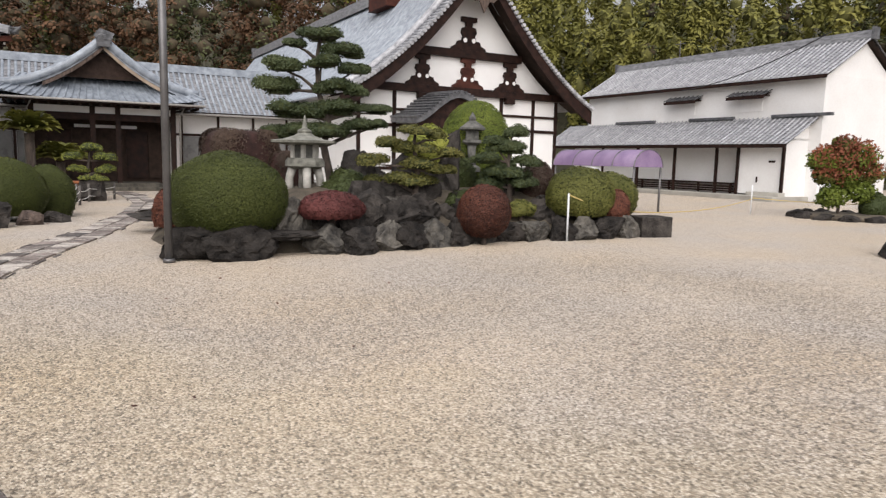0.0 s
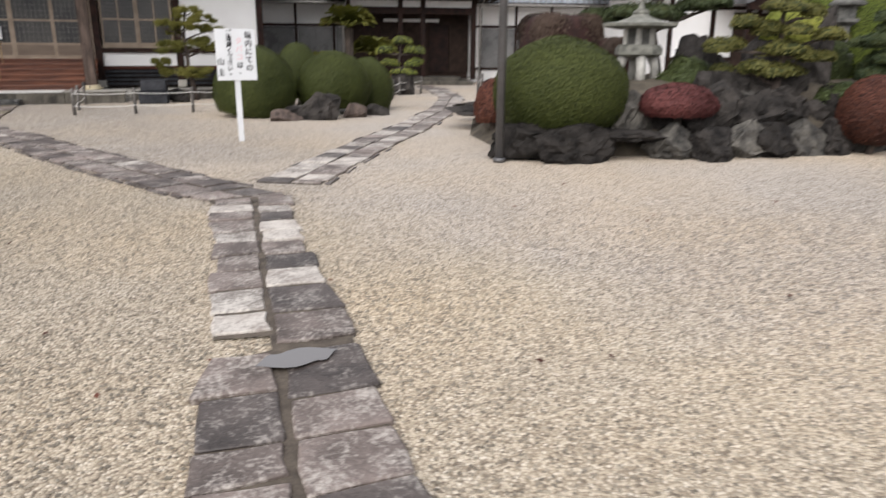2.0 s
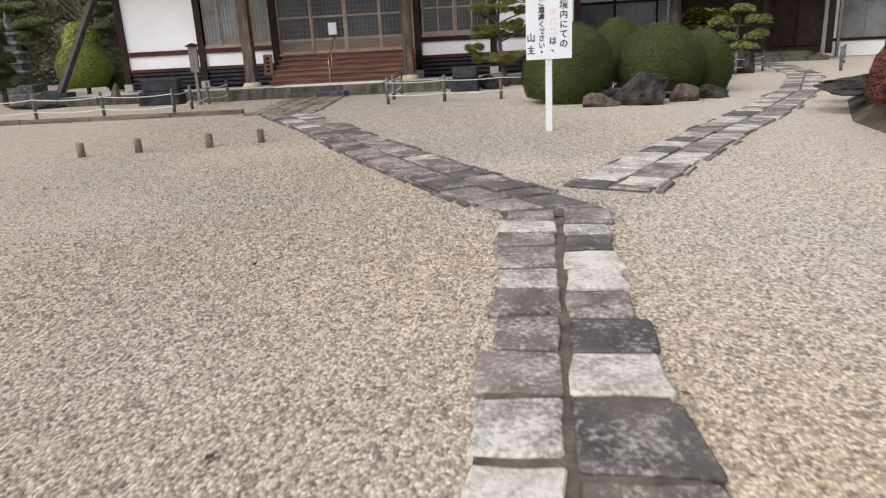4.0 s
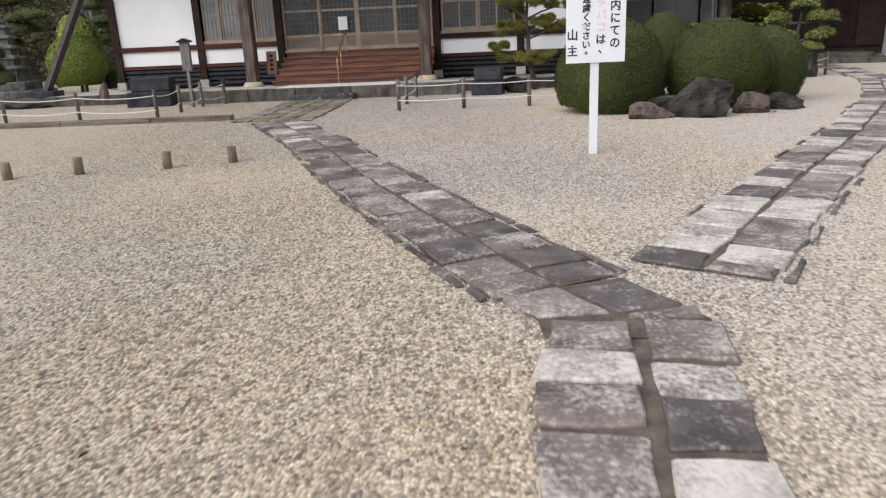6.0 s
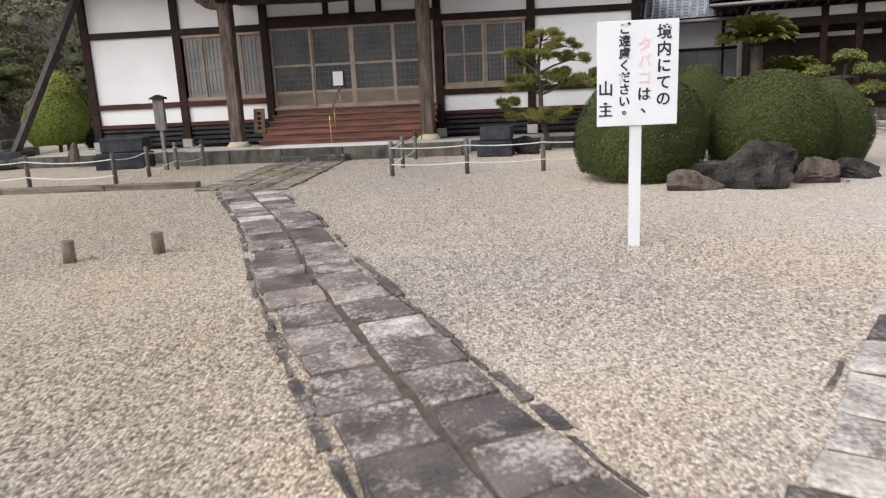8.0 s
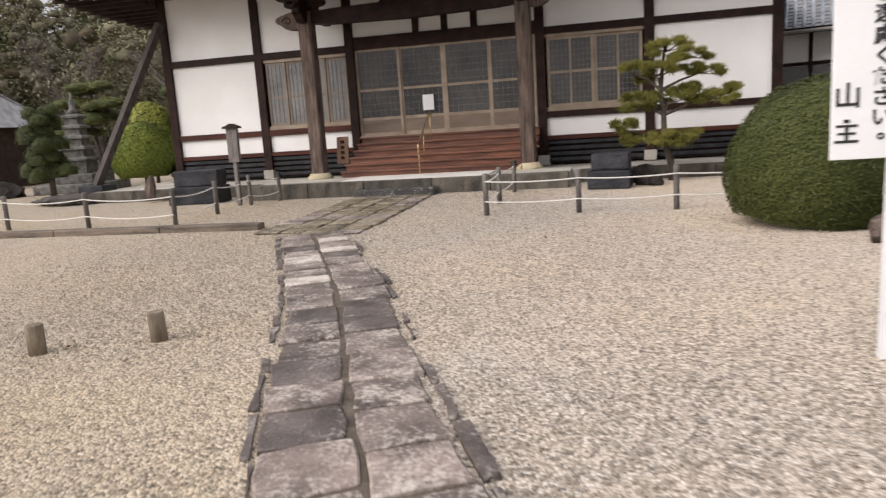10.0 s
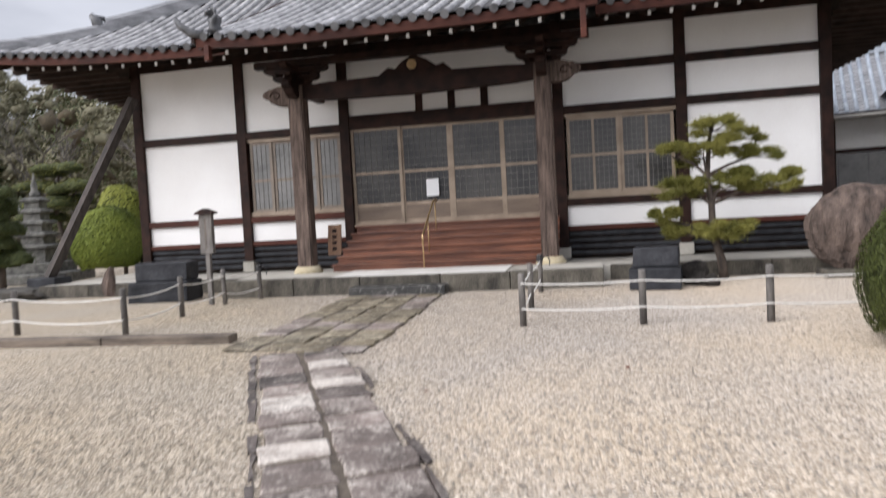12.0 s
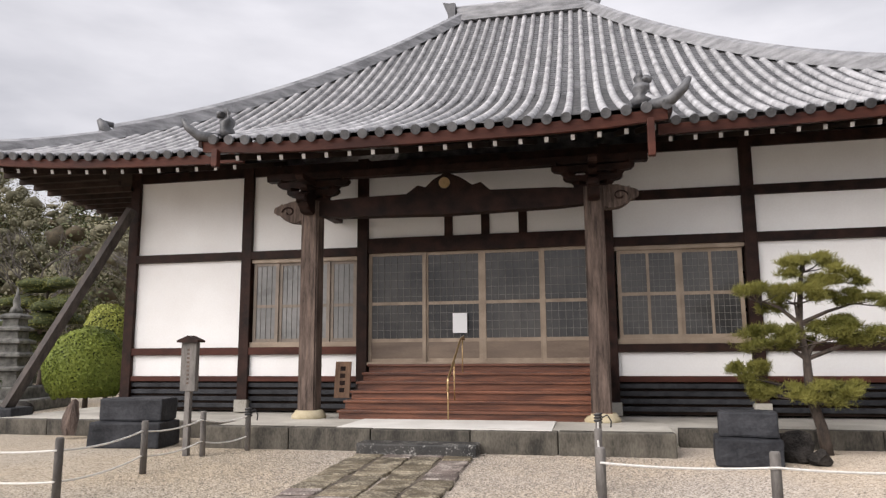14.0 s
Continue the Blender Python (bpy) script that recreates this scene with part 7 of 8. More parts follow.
# ---- before the entrance ----
pine("small cloud-pruned shrub tree on a dark stump", 8.05, 29.0, 0, [(0, 0, -0.05), (0.05, 0, 0.4), (-0.05, 0, 0.9), (0.05, 0, 1.4), (0.1, 0, 1.8)], [(0.1, 0, 1.85, 0.45, 0.4, 0.14), (-0.5, 0.3, 1.5, 0.42, 0.36, 0.13), (0.45, -0.3, 1.5, 0.45, 0.4, 0.14), (0.4, -0.35, 1.05, 0.45, 0.4, 0.14), (-0.2, 0.1, 1.05, 0.4, 0.36, 0.12), (0.1, -0.3, 0.75, 0.4, 0.36, 0.1)], L_YELLOW, 64, 1200, 0.07, 0.09, "clipped_shrub", True)
solid("garden_rock", rough_rock(bmesh.new(), (0, 0, 0.35), (0.55, 0.45, 0.6), 95, 4, 0.3), ROCK, "dark upright rock under the small pruned tree", "rock", pose(8.1, 28.7, 0))


def cycad(label, x, y, stem, rad, seed, droop=0.5):
    ob = thing("cycad_palm", label, "palm", pose(x, y, 0))
    part("trunk", tube(bmesh.new(), [(0, 0, -0.05), (0.02, 0, stem * 0.5), (0, 0, stem)], [0.16, 0.15, 0.17], 10), BARK, ob)
    rng = np.random.default_rng(seed)
    for k in range(130):
        a, up = rng.uniform(0, 6.28), rng.uniform(0.05, 1.0)
        bm = bmesh.new()
        prev = None
        for i in range(8):
            t = i / 7
            rr = rad * t * (0.45 + 0.55 * (1 - up * up))
            z = stem + rad * (0.35 + 0.75 * up) * t - rad * droop * 0.75 * t ** 3
            c = Vector((math.cos(a) * rr, math.sin(a) * rr, z))
            w = 0.2 * math.sin(math.pi * min(1, 0.12 + 0.9 * t)) + 0.01
            side = Vector((-math.sin(a), math.cos(a), 0)) * w
            row = [bm.verts.new(c - side - Vector((0, 0, -0.04))), bm.verts.new(c), bm.verts.new(c + side + Vector((0, 0, 0.04)))]
            if prev:
                for j in range(2):
                    bm.faces.new((prev[j], prev[j + 1], row[j + 1], row[j]))
            prev = row
        part("frond", bm, L_CYCAD, ob)
    return ob


cycad("cycad palm with a pale trunk before the entrance", 6.9, 31.6, 2.35, 1.15, 71)
cycad("smaller cycad palm before the entrance", 8.2, 32.6, 1.3, 1.1, 72)
cycad("low cycad palm behind the clipped domes", 5.0, 27.5, 0.9, 0.8, 73)
pot = thing("terracotta_planter", "orange terracotta planter before the entrance", "planter", pose(8.6, 31.4, 0))
part("pot", lathe(bmesh.new(), [(0.26, 0.0), (0.36, 0.5), (0.4, 0.5), (0.4, 0.58)], 18), material("terracotta", (0.32, 0.1, 0.04), (0.5, 0.19, 0.08), 0.8, 5, 40, 0.2, spread=0.05), pot)
rope_fence("low rope fence before the entrance building", [(6.3, 24.9), (7.0, 26.6), (7.8, 28.2), (9.0, 29.2)], (0.45, 0.2))
rope_fence("low rope fence along the entrance path", [(10.6, 27.6), (11.6, 29.6), (12.6, 31.4)], (0.45, 0.2))

# ---- beside the hall, to the west ----
pagoda = thing("stone_pagoda", "small many-tiered grey stone pagoda on a rock base", "stone pagoda", pose(-17.8, 33.6, 0, 0, 0, 12) @ Matrix.Diagonal((1.5, 1.5, 1.2, 1)))
solid("garden_rock", rough_rock(bmesh.new(), (0, 0, 0.1), (1.25, 0.6, 0.22), 101, 4, 0.25), ROCK_PALE, "broad flat grey rock lying on the gravel", "rock", pose(-14.0, 28.5, 0, 0, 0, 8))
part("rock_base", boxed(-0.75, 0.75, -0.75, 0.75, -0.02, 0.24, 0.05), OLD_GRANITE, pagoda, "broad stone base")
part("plinth", boxed(-0.5, 0.5, -0.5, 0.5, 0.22, 0.5, 0.03), OLD_GRANITE, pagoda)
z, w = 0.5, 0.62
for k in range(5):
    part("tier_body", boxed(-w * 0.42, w * 0.42, -w * 0.42, w * 0.42, z, z + 0.2 - 0.01 * k + (0.14 if k == 0 else 0), 0.015), OLD_GRANITE, pagoda)
    z += 0.2 - 0.01 * k + (0.14 if k == 0 else 0)
    part("tier_roof", lathe(bmesh.new(), [(w * 0.66, z), (w * 0.8, z + 0.02), (w * 0.8, z + 0.07), (w * 0.5, z + 0.13)], 4), OLD_GRANITE, pagoda)
    z += 0.12
    w *= 0.87
part("spire", lathe(bmesh.new(), [(0.12, z), (0.1, z + 0.12), (0.06, z + 0.18), (0.07, z + 0.3), (0.03, z + 0.45), (0.01, z + 0.62)], 10), OLD_GRANITE, pagoda)
globe = shrub("round bright green globe tree beside the hall", -14.4, 32.3, 0.42, 2.08, 0.97, 0.95, L_GLOBE, 13000, 0.06, 103, 0.08, -0.75, name="globe_tree")
shrub("smaller clipped yellow-green shrub behind", -15.6, 34.6, 0.9, 2.8, 0.8, 0.8, L_YELLOW, 5000, 0.07, 104, 0.12)
shrub("low dark shrub at the hall's corner", -13.3, 33.5, 0.0, 1.0, 0.9, 0.7, L_DARK, 4000, 0.06, 105, 0.2)
pine("tall layered clipped conifer west of the hall", -16.9, 31.2, 0, [(0, 0, -0.05), (0.05, 0, 0.8), (-0.05, 0, 1.6), (0, 0, 2.5)], [(0, 0, 2.5, 0.4, 0.38, 0.2), (0.04, 0, 2.18, 0.52, 0.5, 0.24), (-0.04, 0, 1.83, 0.56, 0.54, 0.25), (0.04, 0, 1.47, 0.58, 0.56, 0.25), (0, 0, 1.1, 0.6, 0.58, 0.26), (-0.04, 0, 0.7, 0.58, 0.56, 0.28)], L_DARK, 106, 2300, 0.07, 0.1, "clipped_conifer", True)
pine("spreading yellow-green pine west of the hall", -18.6, 35.5, 0, [(0, 0, -0.05), (0.1, 0, 1.2), (-0.1, 0, 2.2), (0.1, 0, 3.4)], [(0, 0, 3.5, 0.9, 0.8, 0.2), (-0.9, 0.2, 3.0, 0.8, 0.7, 0.2), (0.9, -0.2, 2.9, 0.8, 0.7, 0.2), (0.1, 0, 2.4, 1.0, 0.9, 0.22), (-0.9, 0, 1.9, 0.8, 0.7, 0.2)], L_OLIVE, 107, 1300, 0.1, 0.12, cloud=True)
pine("dark garden pine behind the stone pagodas", -14.9, 36.5, 0, [(0, 0, -0.05), (0.2, 0, 1.3), (-0.1, 0, 2.4), (0.2, 0, 3.6)], [(0.1, 0, 3.8, 0.9, 0.8, 0.2), (-0.9, 0.2, 3.3, 0.8, 0.7, 0.2), (0.9, -0.2, 3.0, 0.8, 0.7, 0.2), (0.1, 0, 2.6, 1.0, 0.9, 0.22), (-0.9, 0, 2.0, 0.8, 0.7, 0.2)], L_PINE, 108, 1400, 0.1, 0.12, cloud=True)

hut = thing("tiled_outbuilding", "dark open outbuilding with a silver tiled roof", "outbuilding", pose(-28.3, 36.5, -0.4, 0, 0, 8))
tiled_slope(hut, (-4.0, -2.0, 2.9), (4.0, -2.0, 2.9), (-3.0, 1.2, 4.5), (3.0, 1.2, 4.5), TILE, TILE_DARK, 0.3, 0.06, 14)
tiled_slope(hut, (-4.0, 4.4, 2.9), (4.0, 4.4, 2.9), (-3.0, 1.2, 4.5), (3.0, 1.2, 4.5), TILE, TILE_DARK, 0.6, 0.06, 6)
for s in (-1, 1):
    bm = bmesh.new()
    bm.faces.new([bm.verts.new(c) for c in ((4 * s, -2, 2.9), (4 * s, 4.4, 2.9), (3 * s, 1.2, 4.5))])
    part("hip_end", bm, TILE, hut)
ridge_bar(hut, (-3.0, 1.2, 4.5), (3.0, 1.2, 4.5), 0.18, 0.32)
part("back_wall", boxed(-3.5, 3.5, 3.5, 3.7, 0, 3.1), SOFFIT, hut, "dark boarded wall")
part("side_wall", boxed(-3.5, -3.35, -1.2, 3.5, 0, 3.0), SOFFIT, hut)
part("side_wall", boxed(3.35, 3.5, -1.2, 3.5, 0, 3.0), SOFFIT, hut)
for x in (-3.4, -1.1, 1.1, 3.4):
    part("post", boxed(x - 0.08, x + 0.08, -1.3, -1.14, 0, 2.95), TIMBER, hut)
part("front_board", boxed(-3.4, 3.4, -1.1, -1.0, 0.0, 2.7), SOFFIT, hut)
for k, (x, y, s) in enumerate(((-19.5, 31.8, 0.7), (-21.0, 31.0, 0.6), (-15.4, 31.2, 0.45), (-12.6, 31.4, 0.35), (-17.9, 29.6, 0.4))):
    solid("garden_rock", rough_rock(bmesh.new(), (0, 0, 0.2 * s), (s * 1.3, s, s * 0.8), 110 + k, 3, 0.35), ROCK_PALE if k % 2 else ROCK, "weathered rock in the western garden", "rock", pose(x, y, 0), "rocks west of the hall")


# ---- wooded hill round the temple ----
def hill_z(r, th):
    return max(0.0, (r - 46) * (0.46 if th > 5 else 0.3)) * (0.9 + 0.25 * noise.noise((math.sin(th / 20) * 3, r * 0.03, 1)))


def hill():
    bm = bmesh.new()
    ths = [-100 + 5 * i for i in range(45)]
    rs = [44, 50, 58, 68, 80, 95, 120]
    g = []
    for r in rs:
        row = []
        for th in ths:
            a = radians(th)
            rr = r + (22 if th > 5 else 0)
            row.append(bm.verts.new((rr * math.sin(a), 15 + rr * math.cos(a), hill_z(r, th) - 0.3)))
        g.append(row)
    for a, b in zip(g, g[1:]):
        for i in range(len(ths) - 1):
            bm.faces.new((a[i], a[i + 1], b[i + 1], b[i])).smooth = True
    solid("wooded_hill", bm, material("hill_floor", (0.025, 0.025, 0.012), (0.09, 0.08, 0.04), 0.95, 0.3, 4, 0.6, spread=0.05, depth=0.3), "dark wooded hillside behind the temple", "hill", kind="structure")


def woods():
    """Trees of the hill, too many to count: plumes and crowns of small leaves by kind, dark within."""
    rng = np.random.default_rng(7)
    sets = {"winter": ([], []), "bamboo": ([], []), "evergreen": ([], []), "autumn": ([], [])}
    ball = bmesh.new()
    bmesh.ops.create_icosphere(ball, subdivisions=1, radius=1.0)
    octa = np.array([v.co[:] for v in ball.verts])
    tri = np.array([[v.index for v in f.verts] for f in ball.faces])
    ball.free()
    for th, r, n in ((-82, 42, 12), (-60, 40, 40), (-36, 44, 84), (10, 74, 20), (26, 74, 56), (44, 76, 56), (60, 72, 92), (78, 66, 60), (96, 60, 10)):
        for k in range(n):
            t = th + rng.uniform(-12, 12)
            rr = r + 34 * rng.uniform(0, 1)
            a = math.radians(t)
            x, y = rr * math.sin(a), 15 + rr * math.cos(a)
            z = hill_z(rr - (22 if t > 5 else 0), t)
            if t > 50:
                kind = "bamboo" if rng.uniform() < 0.85 else "evergreen"
            elif t > 5:
                kind = ("autumn", "evergreen", "bamboo")[int(rng.choice(3, p=[0.56, 0.36, 0.08]))]
            else:
                kind = ("winter", "evergreen", "bamboo")[int(rng.choice(3, p=[0.64, 0.2, 0.16]))]
            h = rng.uniform(11, 15) * (1.3 if t < 46 else 1.15) if t > 5 else rng.uniform(6.5, 10)
            if 48 < t < 55:
                h *= 0.6
            plume = kind == "bamboo"
            rc = (1.95 if plume else 2.8) * rng.uniform(0.8, 1.3)
            clumps = 13
            lean = rng.normal(0, 0.9 if plume else 0.4, 2)
            for c in range(clumps):
                f = rng.uniform(0.08, 1) if not plume else (c + 0.5) / clumps
                wide = rc * (math.sin(math.pi * min(1, 0.15 + 0.85 * f)) ** 0.6 + 0.1)
                b = rng.uniform(0, 6.28)
                cc = np.array([x + math.cos(b) * wide * 0.7 + lean[0] * f * f, y + math.sin(b) * wide * 0.7 + lean[1] * f * f, z + h * f])
                m = 88 if t > 5 else 120
                sr = np.array([0.8, 0.8, 1.15 if plume else 0.7]) * rc * rng.uniform(0.4, 0.8)
                d = rng.normal(0, 1, (m, 3))
                d /= np.linalg.norm(d, axis=1, keepdims=True)
                g = d * rng.uniform(0.35, 1.15, (m, 1))
                # sprays arch over and hang at their ends
                g[:, 2] -= 0.25 * (g[:, 0] ** 2 + g[:, 1] ** 2)
                sets[kind][0].append(np.concatenate([g * sr + cc, d + np.array([0, 0, 0.6]), np.full((m, 1), 1.0 if t > 5 else 0.52)], 1))
                sets[kind][1].append(octa * sr * (rng.uniform(0.28, 0.68, (len(octa), 1)) if t > 5 else rng.uniform(0.12, 0.42, (len(octa), 1))) + cc)
    for kind, mat in (("winter", L_WINTER), ("bamboo", L_BAMBOO), ("evergreen", L_WOOD), ("autumn", L_AUTUMN)):
        arr = np.concatenate(sets[kind][0])
        v, f = leaf_cloud(arr[:, :3], arr[:, 3:6], {"bamboo": 0.27, "winter": 0.24}.get(kind, 0.27) * arr[:, 6:], rng, 2.4 if kind == "bamboo" else 1.5, 0.25)
        ob = new(kind + "_wood", raw_mesh(kind + "_wood", v, f, mat))
        tagged(ob, {"winter": "greyish brown winter wood on the slope", "bamboo": "yellow-green bamboo grove on the hillside", "evergreen": "dark evergreen wood on the hillside", "autumn": "brown autumn trees on the hillside"}[kind], "woods", kind="stuff")
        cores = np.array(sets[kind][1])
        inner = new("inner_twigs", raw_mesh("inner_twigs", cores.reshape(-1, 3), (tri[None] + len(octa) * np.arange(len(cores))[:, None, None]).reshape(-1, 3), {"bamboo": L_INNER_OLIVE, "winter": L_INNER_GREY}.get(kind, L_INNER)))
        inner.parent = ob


def bare_tree(x, y, z, h, seed):
    rng = random.Random(seed)
    ob = thing("bare_tree", "leafless grey tree on the slope west of the hall", "tree", pose(x, y, z), "bare trees on the slope")
    trunk = bmesh.new()
    tube(trunk, [(0, 0, -0.3), (0.1, 0, h * 0.3), (0, 0.1, h * 0.6)], [0.16, 0.12, 0.08], 8)
    part("trunk", trunk, TWIG, ob)
    def grow(bm, p, d, ln, r, depth):
        q = p + d * ln
        tube(bm, [p, p.lerp(q, 0.5) + Vector((rng.uniform(-0.1, 0.1), rng.uniform(-0.1, 0.1), 0)) * ln, q], [r, r * 0.8, r * 0.6], 4, False)
        if depth:
            for _ in range(3):
                grow(bm, q, (d + Vector((rng.uniform(-0.8, 0.8), rng.uniform(-0.8, 0.8), rng.uniform(-0.2, 0.5)))).normalized(), ln * 0.72, r * 0.6, depth - 1)

    for k in range(6):
        s = Vector((0, 0.05, h * (0.3 + 0.06 * k)))
        bough = bmesh.new()
        grow(bough, s, Vector((rng.uniform(-1, 1), rng.uniform(-1, 1), 0.9)).normalized(), h * 0.2, 0.06, 3)
        part("branch", bough, TWIG, ob)


hill()
woods()
for k, (x, y, h) in enumerate(((-27, 44, 7), (-32, 40, 7.5), (-22, 47, 7), (-38, 44, 8), (-30, 50, 8), (44.5, 7.5, 5))):
    bare_tree(x, y, max(0.0, (math.hypot(x, y - 15) - 46) * 0.2) if x < 0 else 0.0, h, 200 + k)


# ---- stone paths ----
JOINT = material("path_joint_earth", (0.055, 0.043, 0.033), (0.15, 0.121, 0.092), 0.95, 8, 60, 0.6, spread=0.05, depth=0.02)


def slab_mesh(corners, h=0.02):
    """A worn flagstone: uneven corners, rounded upper edge."""
    c = [Vector((p[0] + random.uniform(-0.012, 0.012), p[1] + random.uniform(-0.012, 0.012), 0)) for p in corners]
    mid = sum(c, Vector()) / 4
    outer, upper, top = [], [], []
    bm = bmesh.new()
    lift_z = random.uniform(-0.006, 0.008)
    for i in range(4):
        a, b = c[i], c[(i + 1) % 4]
        for t in (0.04, 0.5, 0.96):
            p = a.lerp(b, t)
            p += (p - mid).normalized() * random.uniform(-0.022, 0.008)
            outer.append(bm.verts.new((p.x, p.y, -0.03)))
            upper.append(bm.verts.new((p.x, p.y, h - 0.01 + lift_z)))
            q = p.lerp(mid, 0.06)
            top.append(bm.verts.new((q.x, q.y, h + lift_z + random.uniform(-0.003, 0.003))))
    n = len(outer)
    for i in range(n):
        j = (i + 1) % n
        bm.faces.new((outer[i], outer[j], upper[j], upper[i]))
        bm.faces.new((upper[i], upper[j], top[j], top[i])).smooth = True
    bm.faces.new(top)
    return bm


def along(line, s):
    """The point and the way at a length s along a line of points."""
    for a, b in zip(line, line[1:]):
        a, b = Vector(a), Vector(b)
        if s <= (b - a).length or b == Vector(line[-1]):
            d = (b - a).normalized()
            return a + d * s, d
        s -= (b - a).length


def length(line):
    return sum((Vector(b) - Vector(a)).length for a, b in zip(line, line[1:]))


def flag_path(label, line, half, rows, mats, edge=True, gap=0.03, fade=0.0, bed=0.0055):
    """Two columns of flagstones along a line, with narrow edge stones; rows: how long the stones are."""
    ob = thing("stone_path", label, "path", kind="structure")
    total = length(line)
    bm = bmesh.new()
    prev = None
    n = int(total / 0.2) + 1
    for i in range(n + 1):
        p, d = along(line, min(total - 1e-4, total * i / n))
        side = Vector((d.y, -d.x)) * (half - 0.035)
        row = [bm.verts.new((*(p + side * random.uniform(0.97, 1.03)), bed)), bm.verts.new((*(p - side * random.uniform(0.97, 1.03)), bed))]
        if prev:
            bm.faces.new((prev[0], row[0], row[1], prev[1]))
        prev = row
    part("joint_bed", bm, JOINT, ob, "dark earth in the joints")
    for side in (1, -1):
        s, k = random.uniform(-0.15, 0), 0
        while s < total:
            w = random.uniform(*rows)
            a, b = max(s, 0) + gap * 0.4, min(s + w, total - 1e-3) - gap * 0.4
            s += w
            if b - a < 0.1:
                continue
            (pa, da), (pb, db) = along(line, a), along(line, b)
            na, nb = Vector((da.y, -da.x)) * side, Vector((db.y, -db.x)) * side
            out = half + random.uniform(-0.03, 0.02)
            corners = [pa + na * gap * 0.5, pa + na * out, pb + nb * (out + random.uniform(-0.015, 0.015)), pb + nb * gap * 0.5]
            part("flagstone", slab_mesh(corners if side > 0 else corners[::-1]), random.choice(mats), ob)
        if edge:
            s = random.uniform(-0.2, 0)
            while s < total:
                w = random.uniform(0.3, 0.62)
                a, b = max(s, 0) + 0.02, min(s + w, total - 1e-3) - 0.02
                s += w
                if b - a < 0.1 or random.random() < fade:
                    continue
                (pa, da), (pb, db) = along(line, a), along(line, b)
                na, nb = Vector((da.y, -da.x)) * side, Vector((db.y, -db.x)) * side
                o, i_ = half + random.uniform(0.05, 0.09), half + 0.02
                corners = [pa + na * i_, pa + na * o, pb + nb * (o + random.uniform(-0.02, 0.02)), pb + nb * i_]
                part("edge_stone", slab_mesh(corners if side > 0 else corners[::-1], 0.008), SLAB_DARK, ob)
    return ob


def first_path():
    """The path underfoot at the start, stone by stone: the joints of each column and the stone between them."""
    ob = thing("stone_path", "old two-column flagstone path through the gravel", "path", kind="structure")
    centre = lambda y: (-0.25 + 0.13 * (y - 5) / 1.5 if y < 6.5 else -0.12 + 0.09 * (y - 6.5) / 0.8 if y < 7.3 else -0.03 + 0.45 * ((y - 7.3) / 4.2) ** 1.1)
    right = lambda y: centre(y) + (0.42 if y > 8.2 else 0.46) - (0.05 if y > 9.5 else 0)
    left = lambda y: centre(y) - 0.36 - (0.05 if y < 7.4 else 0.08 * min(max(y - 9.8, 0), 1))
    bm = bmesh.new()
    prev = None
    for i in range(112):
        y = 4.2 + 7.4 * i / 111
        inner = centre(y) - 0.02 if 7.62 < y < 7.93 else left(y) + 0.03
        row = [bm.verts.new((inner, y, 0.004)), bm.verts.new((right(y) - 0.03, y, 0.004))]
        if prev:
            bm.faces.new((prev[0], prev[1], row[1], row[0]))
        prev = row
    part("joint_bed", bm, JOINT, ob, "dark earth in the joints")
    D, M, P = SLAB_DARK, SLAB, SLAB_PALE
    rights = [(4.2, 4.75, M), (4.75, 5.3, D), (5.3, 5.85, M), (5.85, 6.28, D), (6.3, 6.68, M), (6.7, 7.05, M), (7.07, 7.62, D), (7.72, 8.16, M), (8.2, 8.7, D), (8.73, 9.1, P), (9.13, 9.5, D), (9.53, 9.88, M), (9.91, 10.25, P), (10.27, 10.62, P), (10.66, 11.0, D), (11.04, 11.33, P), (11.36, 11.8, M)]
    lefts = [(4.2, 4.9, D), (4.9, 5.45, M), (5.45, 5.95, M), (5.95, 6.42, M), (6.44, 6.7, M), (6.72, 7.15, D), (7.17, 7.6, M), (7.95, 8.24, P), (8.3, 8.71, P), (8.74, 9.12, M), (9.14, 9.53, M), (9.56, 9.94, M), (9.97, 10.3, P), (10.33, 10.76, M), (10.79, 11.1, M), (11.13, 11.42, P), (11.44, 11.77, M)]
    for rows, side in ((rights, 1), (lefts, -1)):
        for y0, y1, mat in rows:
            e = right if side > 0 else left
            c0, c1 = centre(y0) + 0.018 * side, centre(y1) + 0.018 * side
            skew = random.uniform(-0.02, 0.02)
            corners = [(c0, y0), (e(y0) + random.uniform(-0.03, 0.03), y0 - 0.03 * side + skew), (e(y1) + random.uniform(-0.03, 0.03), y1 - 0.03 * side + skew), (c1, y1)]
            part("flagstone", slab_mesh(corners if side > 0 else corners[::-1]), mat, ob)
    # puddle standing in a hollow of the stones
    bm = bmesh.new()
    ring = [bm.verts.new((0.08 + 0.21 * math.cos(a) + 0.03 * math.sin(3 * a), 7.47 + 0.1 * math.sin(a) + 0.02 * math.cos(5 * a), 0.0295)) for a in (2 * math.pi * i / 28 for i in range(28))]
    bm.faces.new(ring)
    part("puddle", bm, PUDDLE, ob, "shallow puddle on the stones")


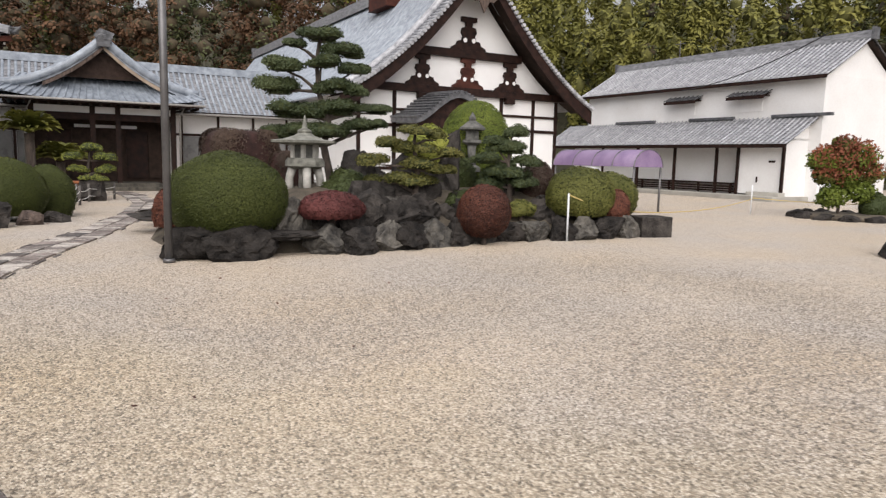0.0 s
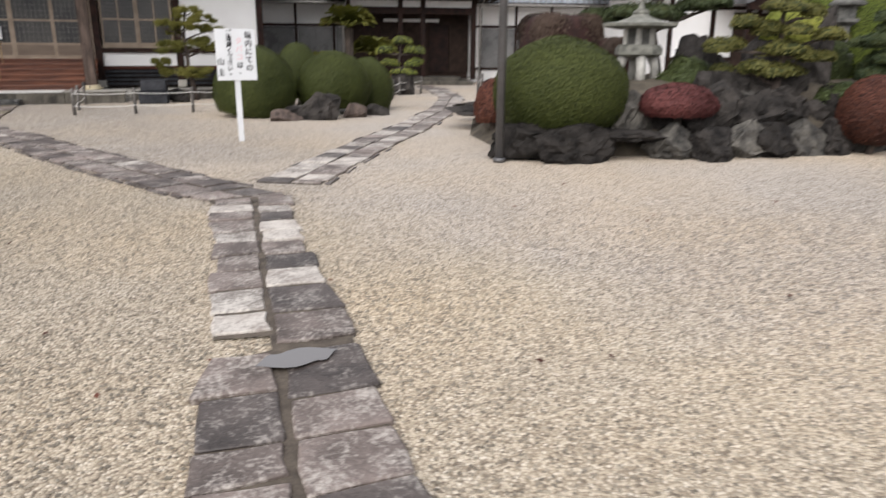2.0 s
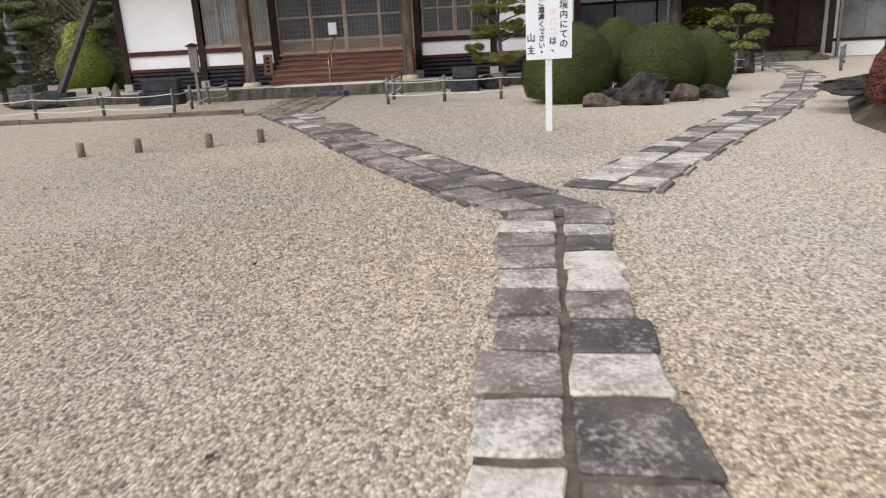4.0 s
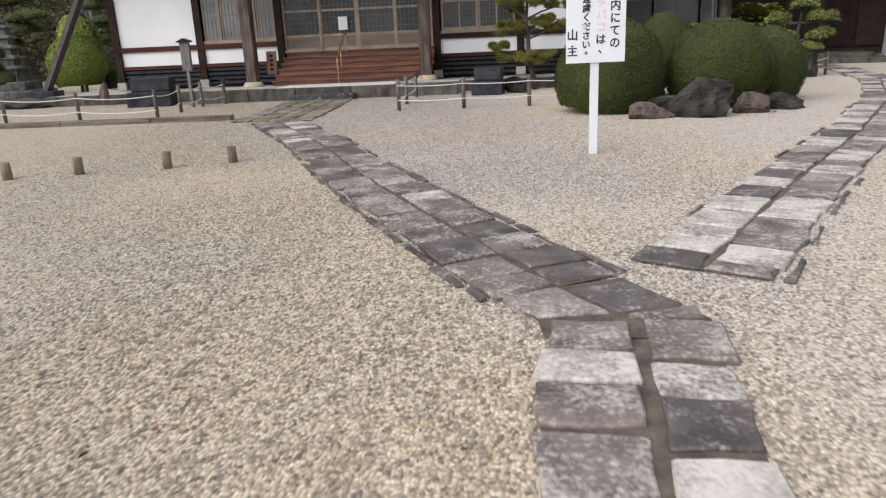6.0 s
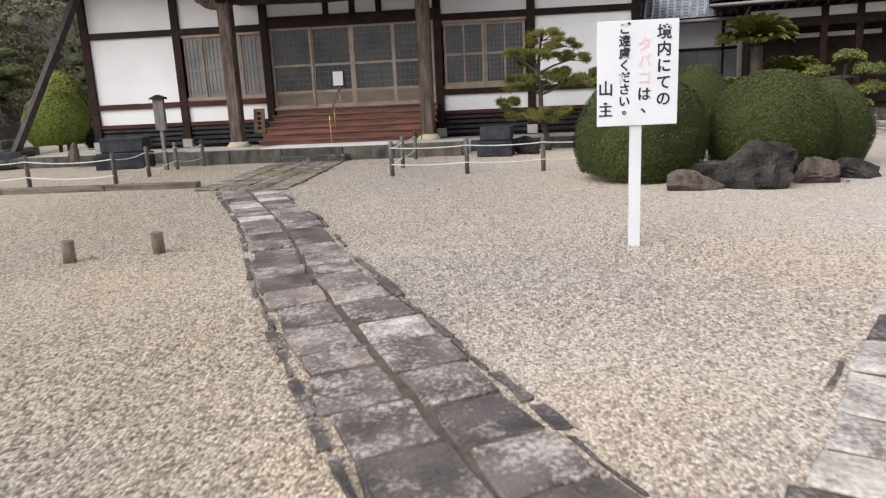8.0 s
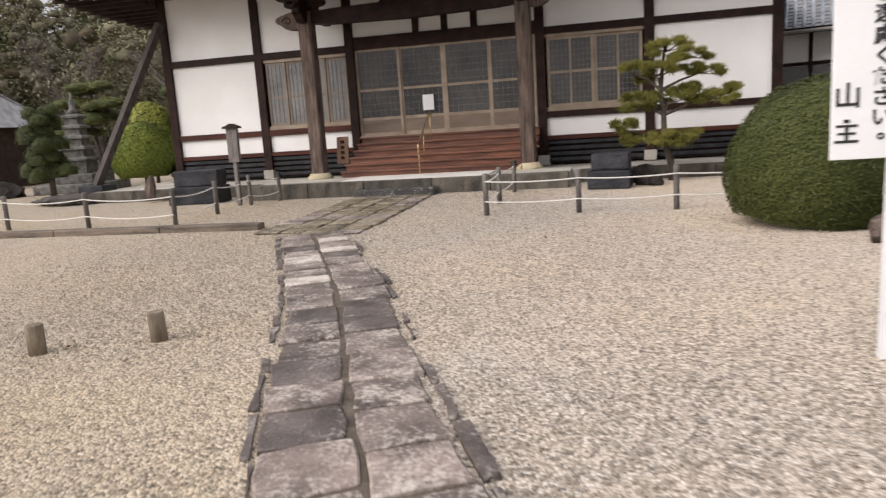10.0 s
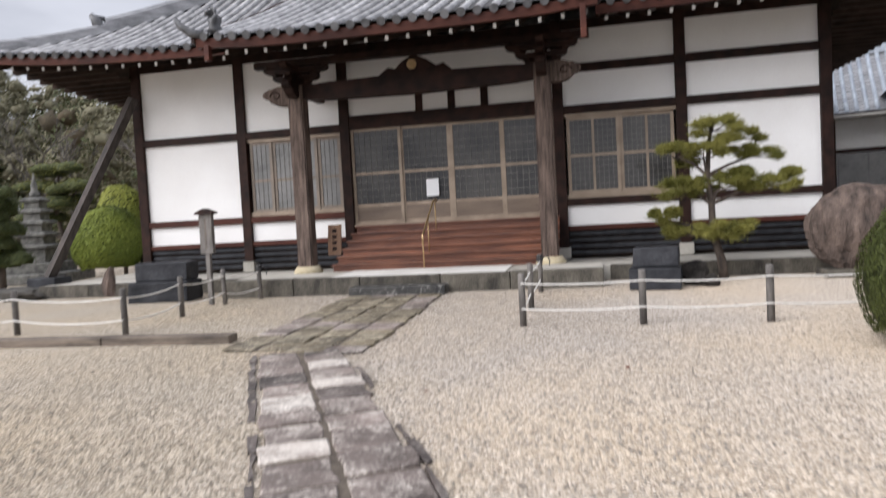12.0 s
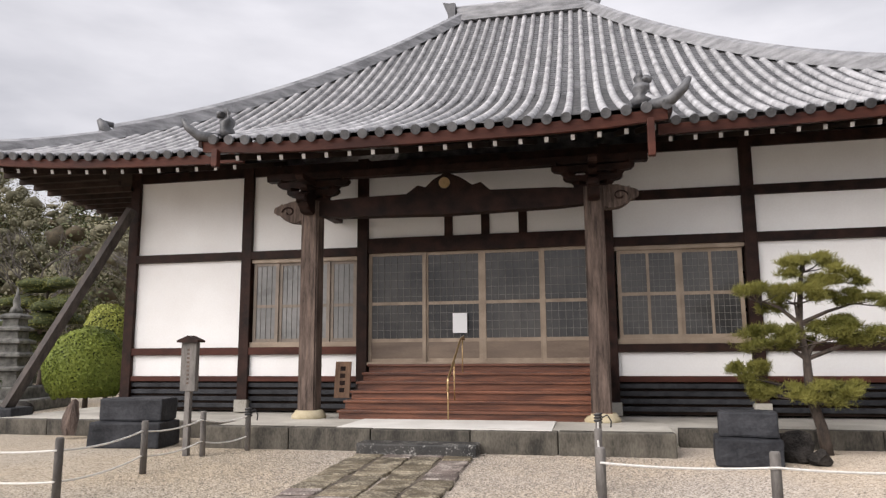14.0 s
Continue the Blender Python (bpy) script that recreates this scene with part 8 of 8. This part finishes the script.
PUDDLE = bpy.data.materials.new("puddle_water")
PUDDLE.use_nodes = True
PUDDLE.node_tree.nodes["Principled BSDF"].inputs["Base Color"].default_value = (0.2, 0.19, 0.185, 1)
PUDDLE.node_tree.nodes["Principled BSDF"].inputs["Roughness"].default_value = 0.06
first_path()
flag_path("dark flagstone path leading to the main hall", [(0.13, 12.3), (-0.2, 12.93), (-0.85, 14.25), (-1.68, 15.98), (-2.7, 18.45), (-4.45, 22.0)], 0.42, (0.3, 0.52), [SLAB, SLAB, SLAB, SLAB, SLAB_DARK, SLAB_DARK, SLAB_PALE], True, 0.03, 0.1, 0.007)
flag_path("pale flagstone path leading to the entrance building", [(0.98, 12.55), (1.75, 13.8), (2.5, 15.0), (4.4, 17.8), (6.9, 21.9), (9.1, 26.5), (10.4, 31.0), (10.9, 34.0)], 0.42, (0.28, 0.5), [SLAB_PALE, SLAB_PALE, SLAB, SLAB, SLAB_DARK], True, 0.028, 0.8, 0.004)
for off, lab in ((-0.43, "brownish flagstone pavement before the hall step"), (0.43, "mossy flagstone pavement beside it, before the hall step")):
    flag_path(lab, [(-4.55 + off, 21.95 - 0.25 * off), (-4.62 + off, 24.4), (-4.72 + off, 26.86)], 0.415, (0.32, 0.62), [SLAB_BROWN, SLAB_BROWN, SLAB_BROWN, SLAB], False, 0.03, 0, 0.0095)
bend = thing("stone_path", "wedge-shaped flagstones where the path bends", "path", kind="structure")
bm = bmesh.new()
bm.faces.new([bm.verts.new((x, y, 0.0105)) for x, y in ((0.0, 11.58), (0.78, 11.58), (0.82, 11.8), (0.5, 12.42), (-0.22, 12.16), (-0.02, 11.8))])
part("joint_bed", bm, JOINT, bend, "dark earth in the joints")
for quad, mat in (([(-0.02, 11.82), (0.36, 11.88), (0.13, 12.25), (-0.21, 12.11)], SLAB), ([(0.39, 11.89), (0.75, 12.0), (0.52, 12.36), (0.17, 12.26)], SLAB_DARK),
                  ([(0.43, 11.81), (0.82, 11.79), (0.79, 11.96), (0.42, 11.86)], SLAB)):
    part("flagstone", slab_mesh(quad), mat, bend)


# ---- loose stones of the gravel ----
def pebbles(count, seed, size):
    """Loose stones, thickest along the walk and thinning away from it."""
    rng = np.random.default_rng(seed)
    line = np.array([(7.5, 7.0), (3.5, 6.0), (0.3, 5.6), (0.0, 9.0), (-0.6, 13.0), (-1.8, 16.5), (-3.0, 20.0), (-4.5, 26.5)])
    xy = rng.uniform((-14, 3.0), (13, 29), (count * 5, 2))
    d = np.full(len(xy), 1e9)
    for a, b in zip(line, line[1:]):
        t = np.clip(((xy - a) @ (b - a)) / ((b - a) @ (b - a)), 0, 1)
        d = np.minimum(d, np.linalg.norm(xy - a - t[:, None] * (b - a), axis=1))
    xy = xy[rng.uniform(0, 1, len(xy)) < np.exp(-(np.maximum(0, d - 1.8) / 2.0) ** 2)][:count]
    count = len(xy)
    base = np.array([[1, 0, 0], [0.1, 1, 0], [-1, 0.1, 0], [0, -1, 0.1], [0.1, 0, 0.8]])
    ang = rng.uniform(0, 6.28, count)
    s = size * rng.uniform(0.5, 1.35, (count, 1, 1)) * np.array([1, 0.7, 0.8])
    v = base[None] * s * rng.uniform(0.75, 1.25, (count, 5, 3))
    ca, sa = np.cos(ang)[:, None], np.sin(ang)[:, None]
    x, y = v[:, :, 0] * ca - v[:, :, 1] * sa, v[:, :, 0] * sa + v[:, :, 1] * ca
    w = np.stack([x + xy[:, :1], y + xy[:, 1:], v[:, :, 2] - 0.009], 2).reshape(-1, 3)
    f = np.array([[0, 1, 4], [1, 2, 4], [2, 3, 4], [3, 0, 4]])
    return w, (f[None] + 5 * np.arange(count)[:, None, None]).reshape(-1, 3)


loose = new("gravel_stones", raw_mesh("gravel_stones", *pebbles(170000, 50, 0.0125), PEBBLE))
tagged(loose, "loose pale crushed granite stones on the courtyard", "gravel", kind="stuff")
rng = np.random.default_rng(9)
spots = np.stack([rng.uniform(-6, 9, 90), rng.uniform(5, 22, 90), np.full(90, 0.012)], 1)
v, f = leaf_cloud(spots, np.tile((0.0, 0.0, 1.0), (90, 1)), 0.035, rng, 1.7, 0.25)
tagged(new("fallen_leaves", raw_mesh("fallen_leaves", v, f, L_BROWN)), "scattered small brown fallen leaves on the gravel", "leaves", kind="stuff")
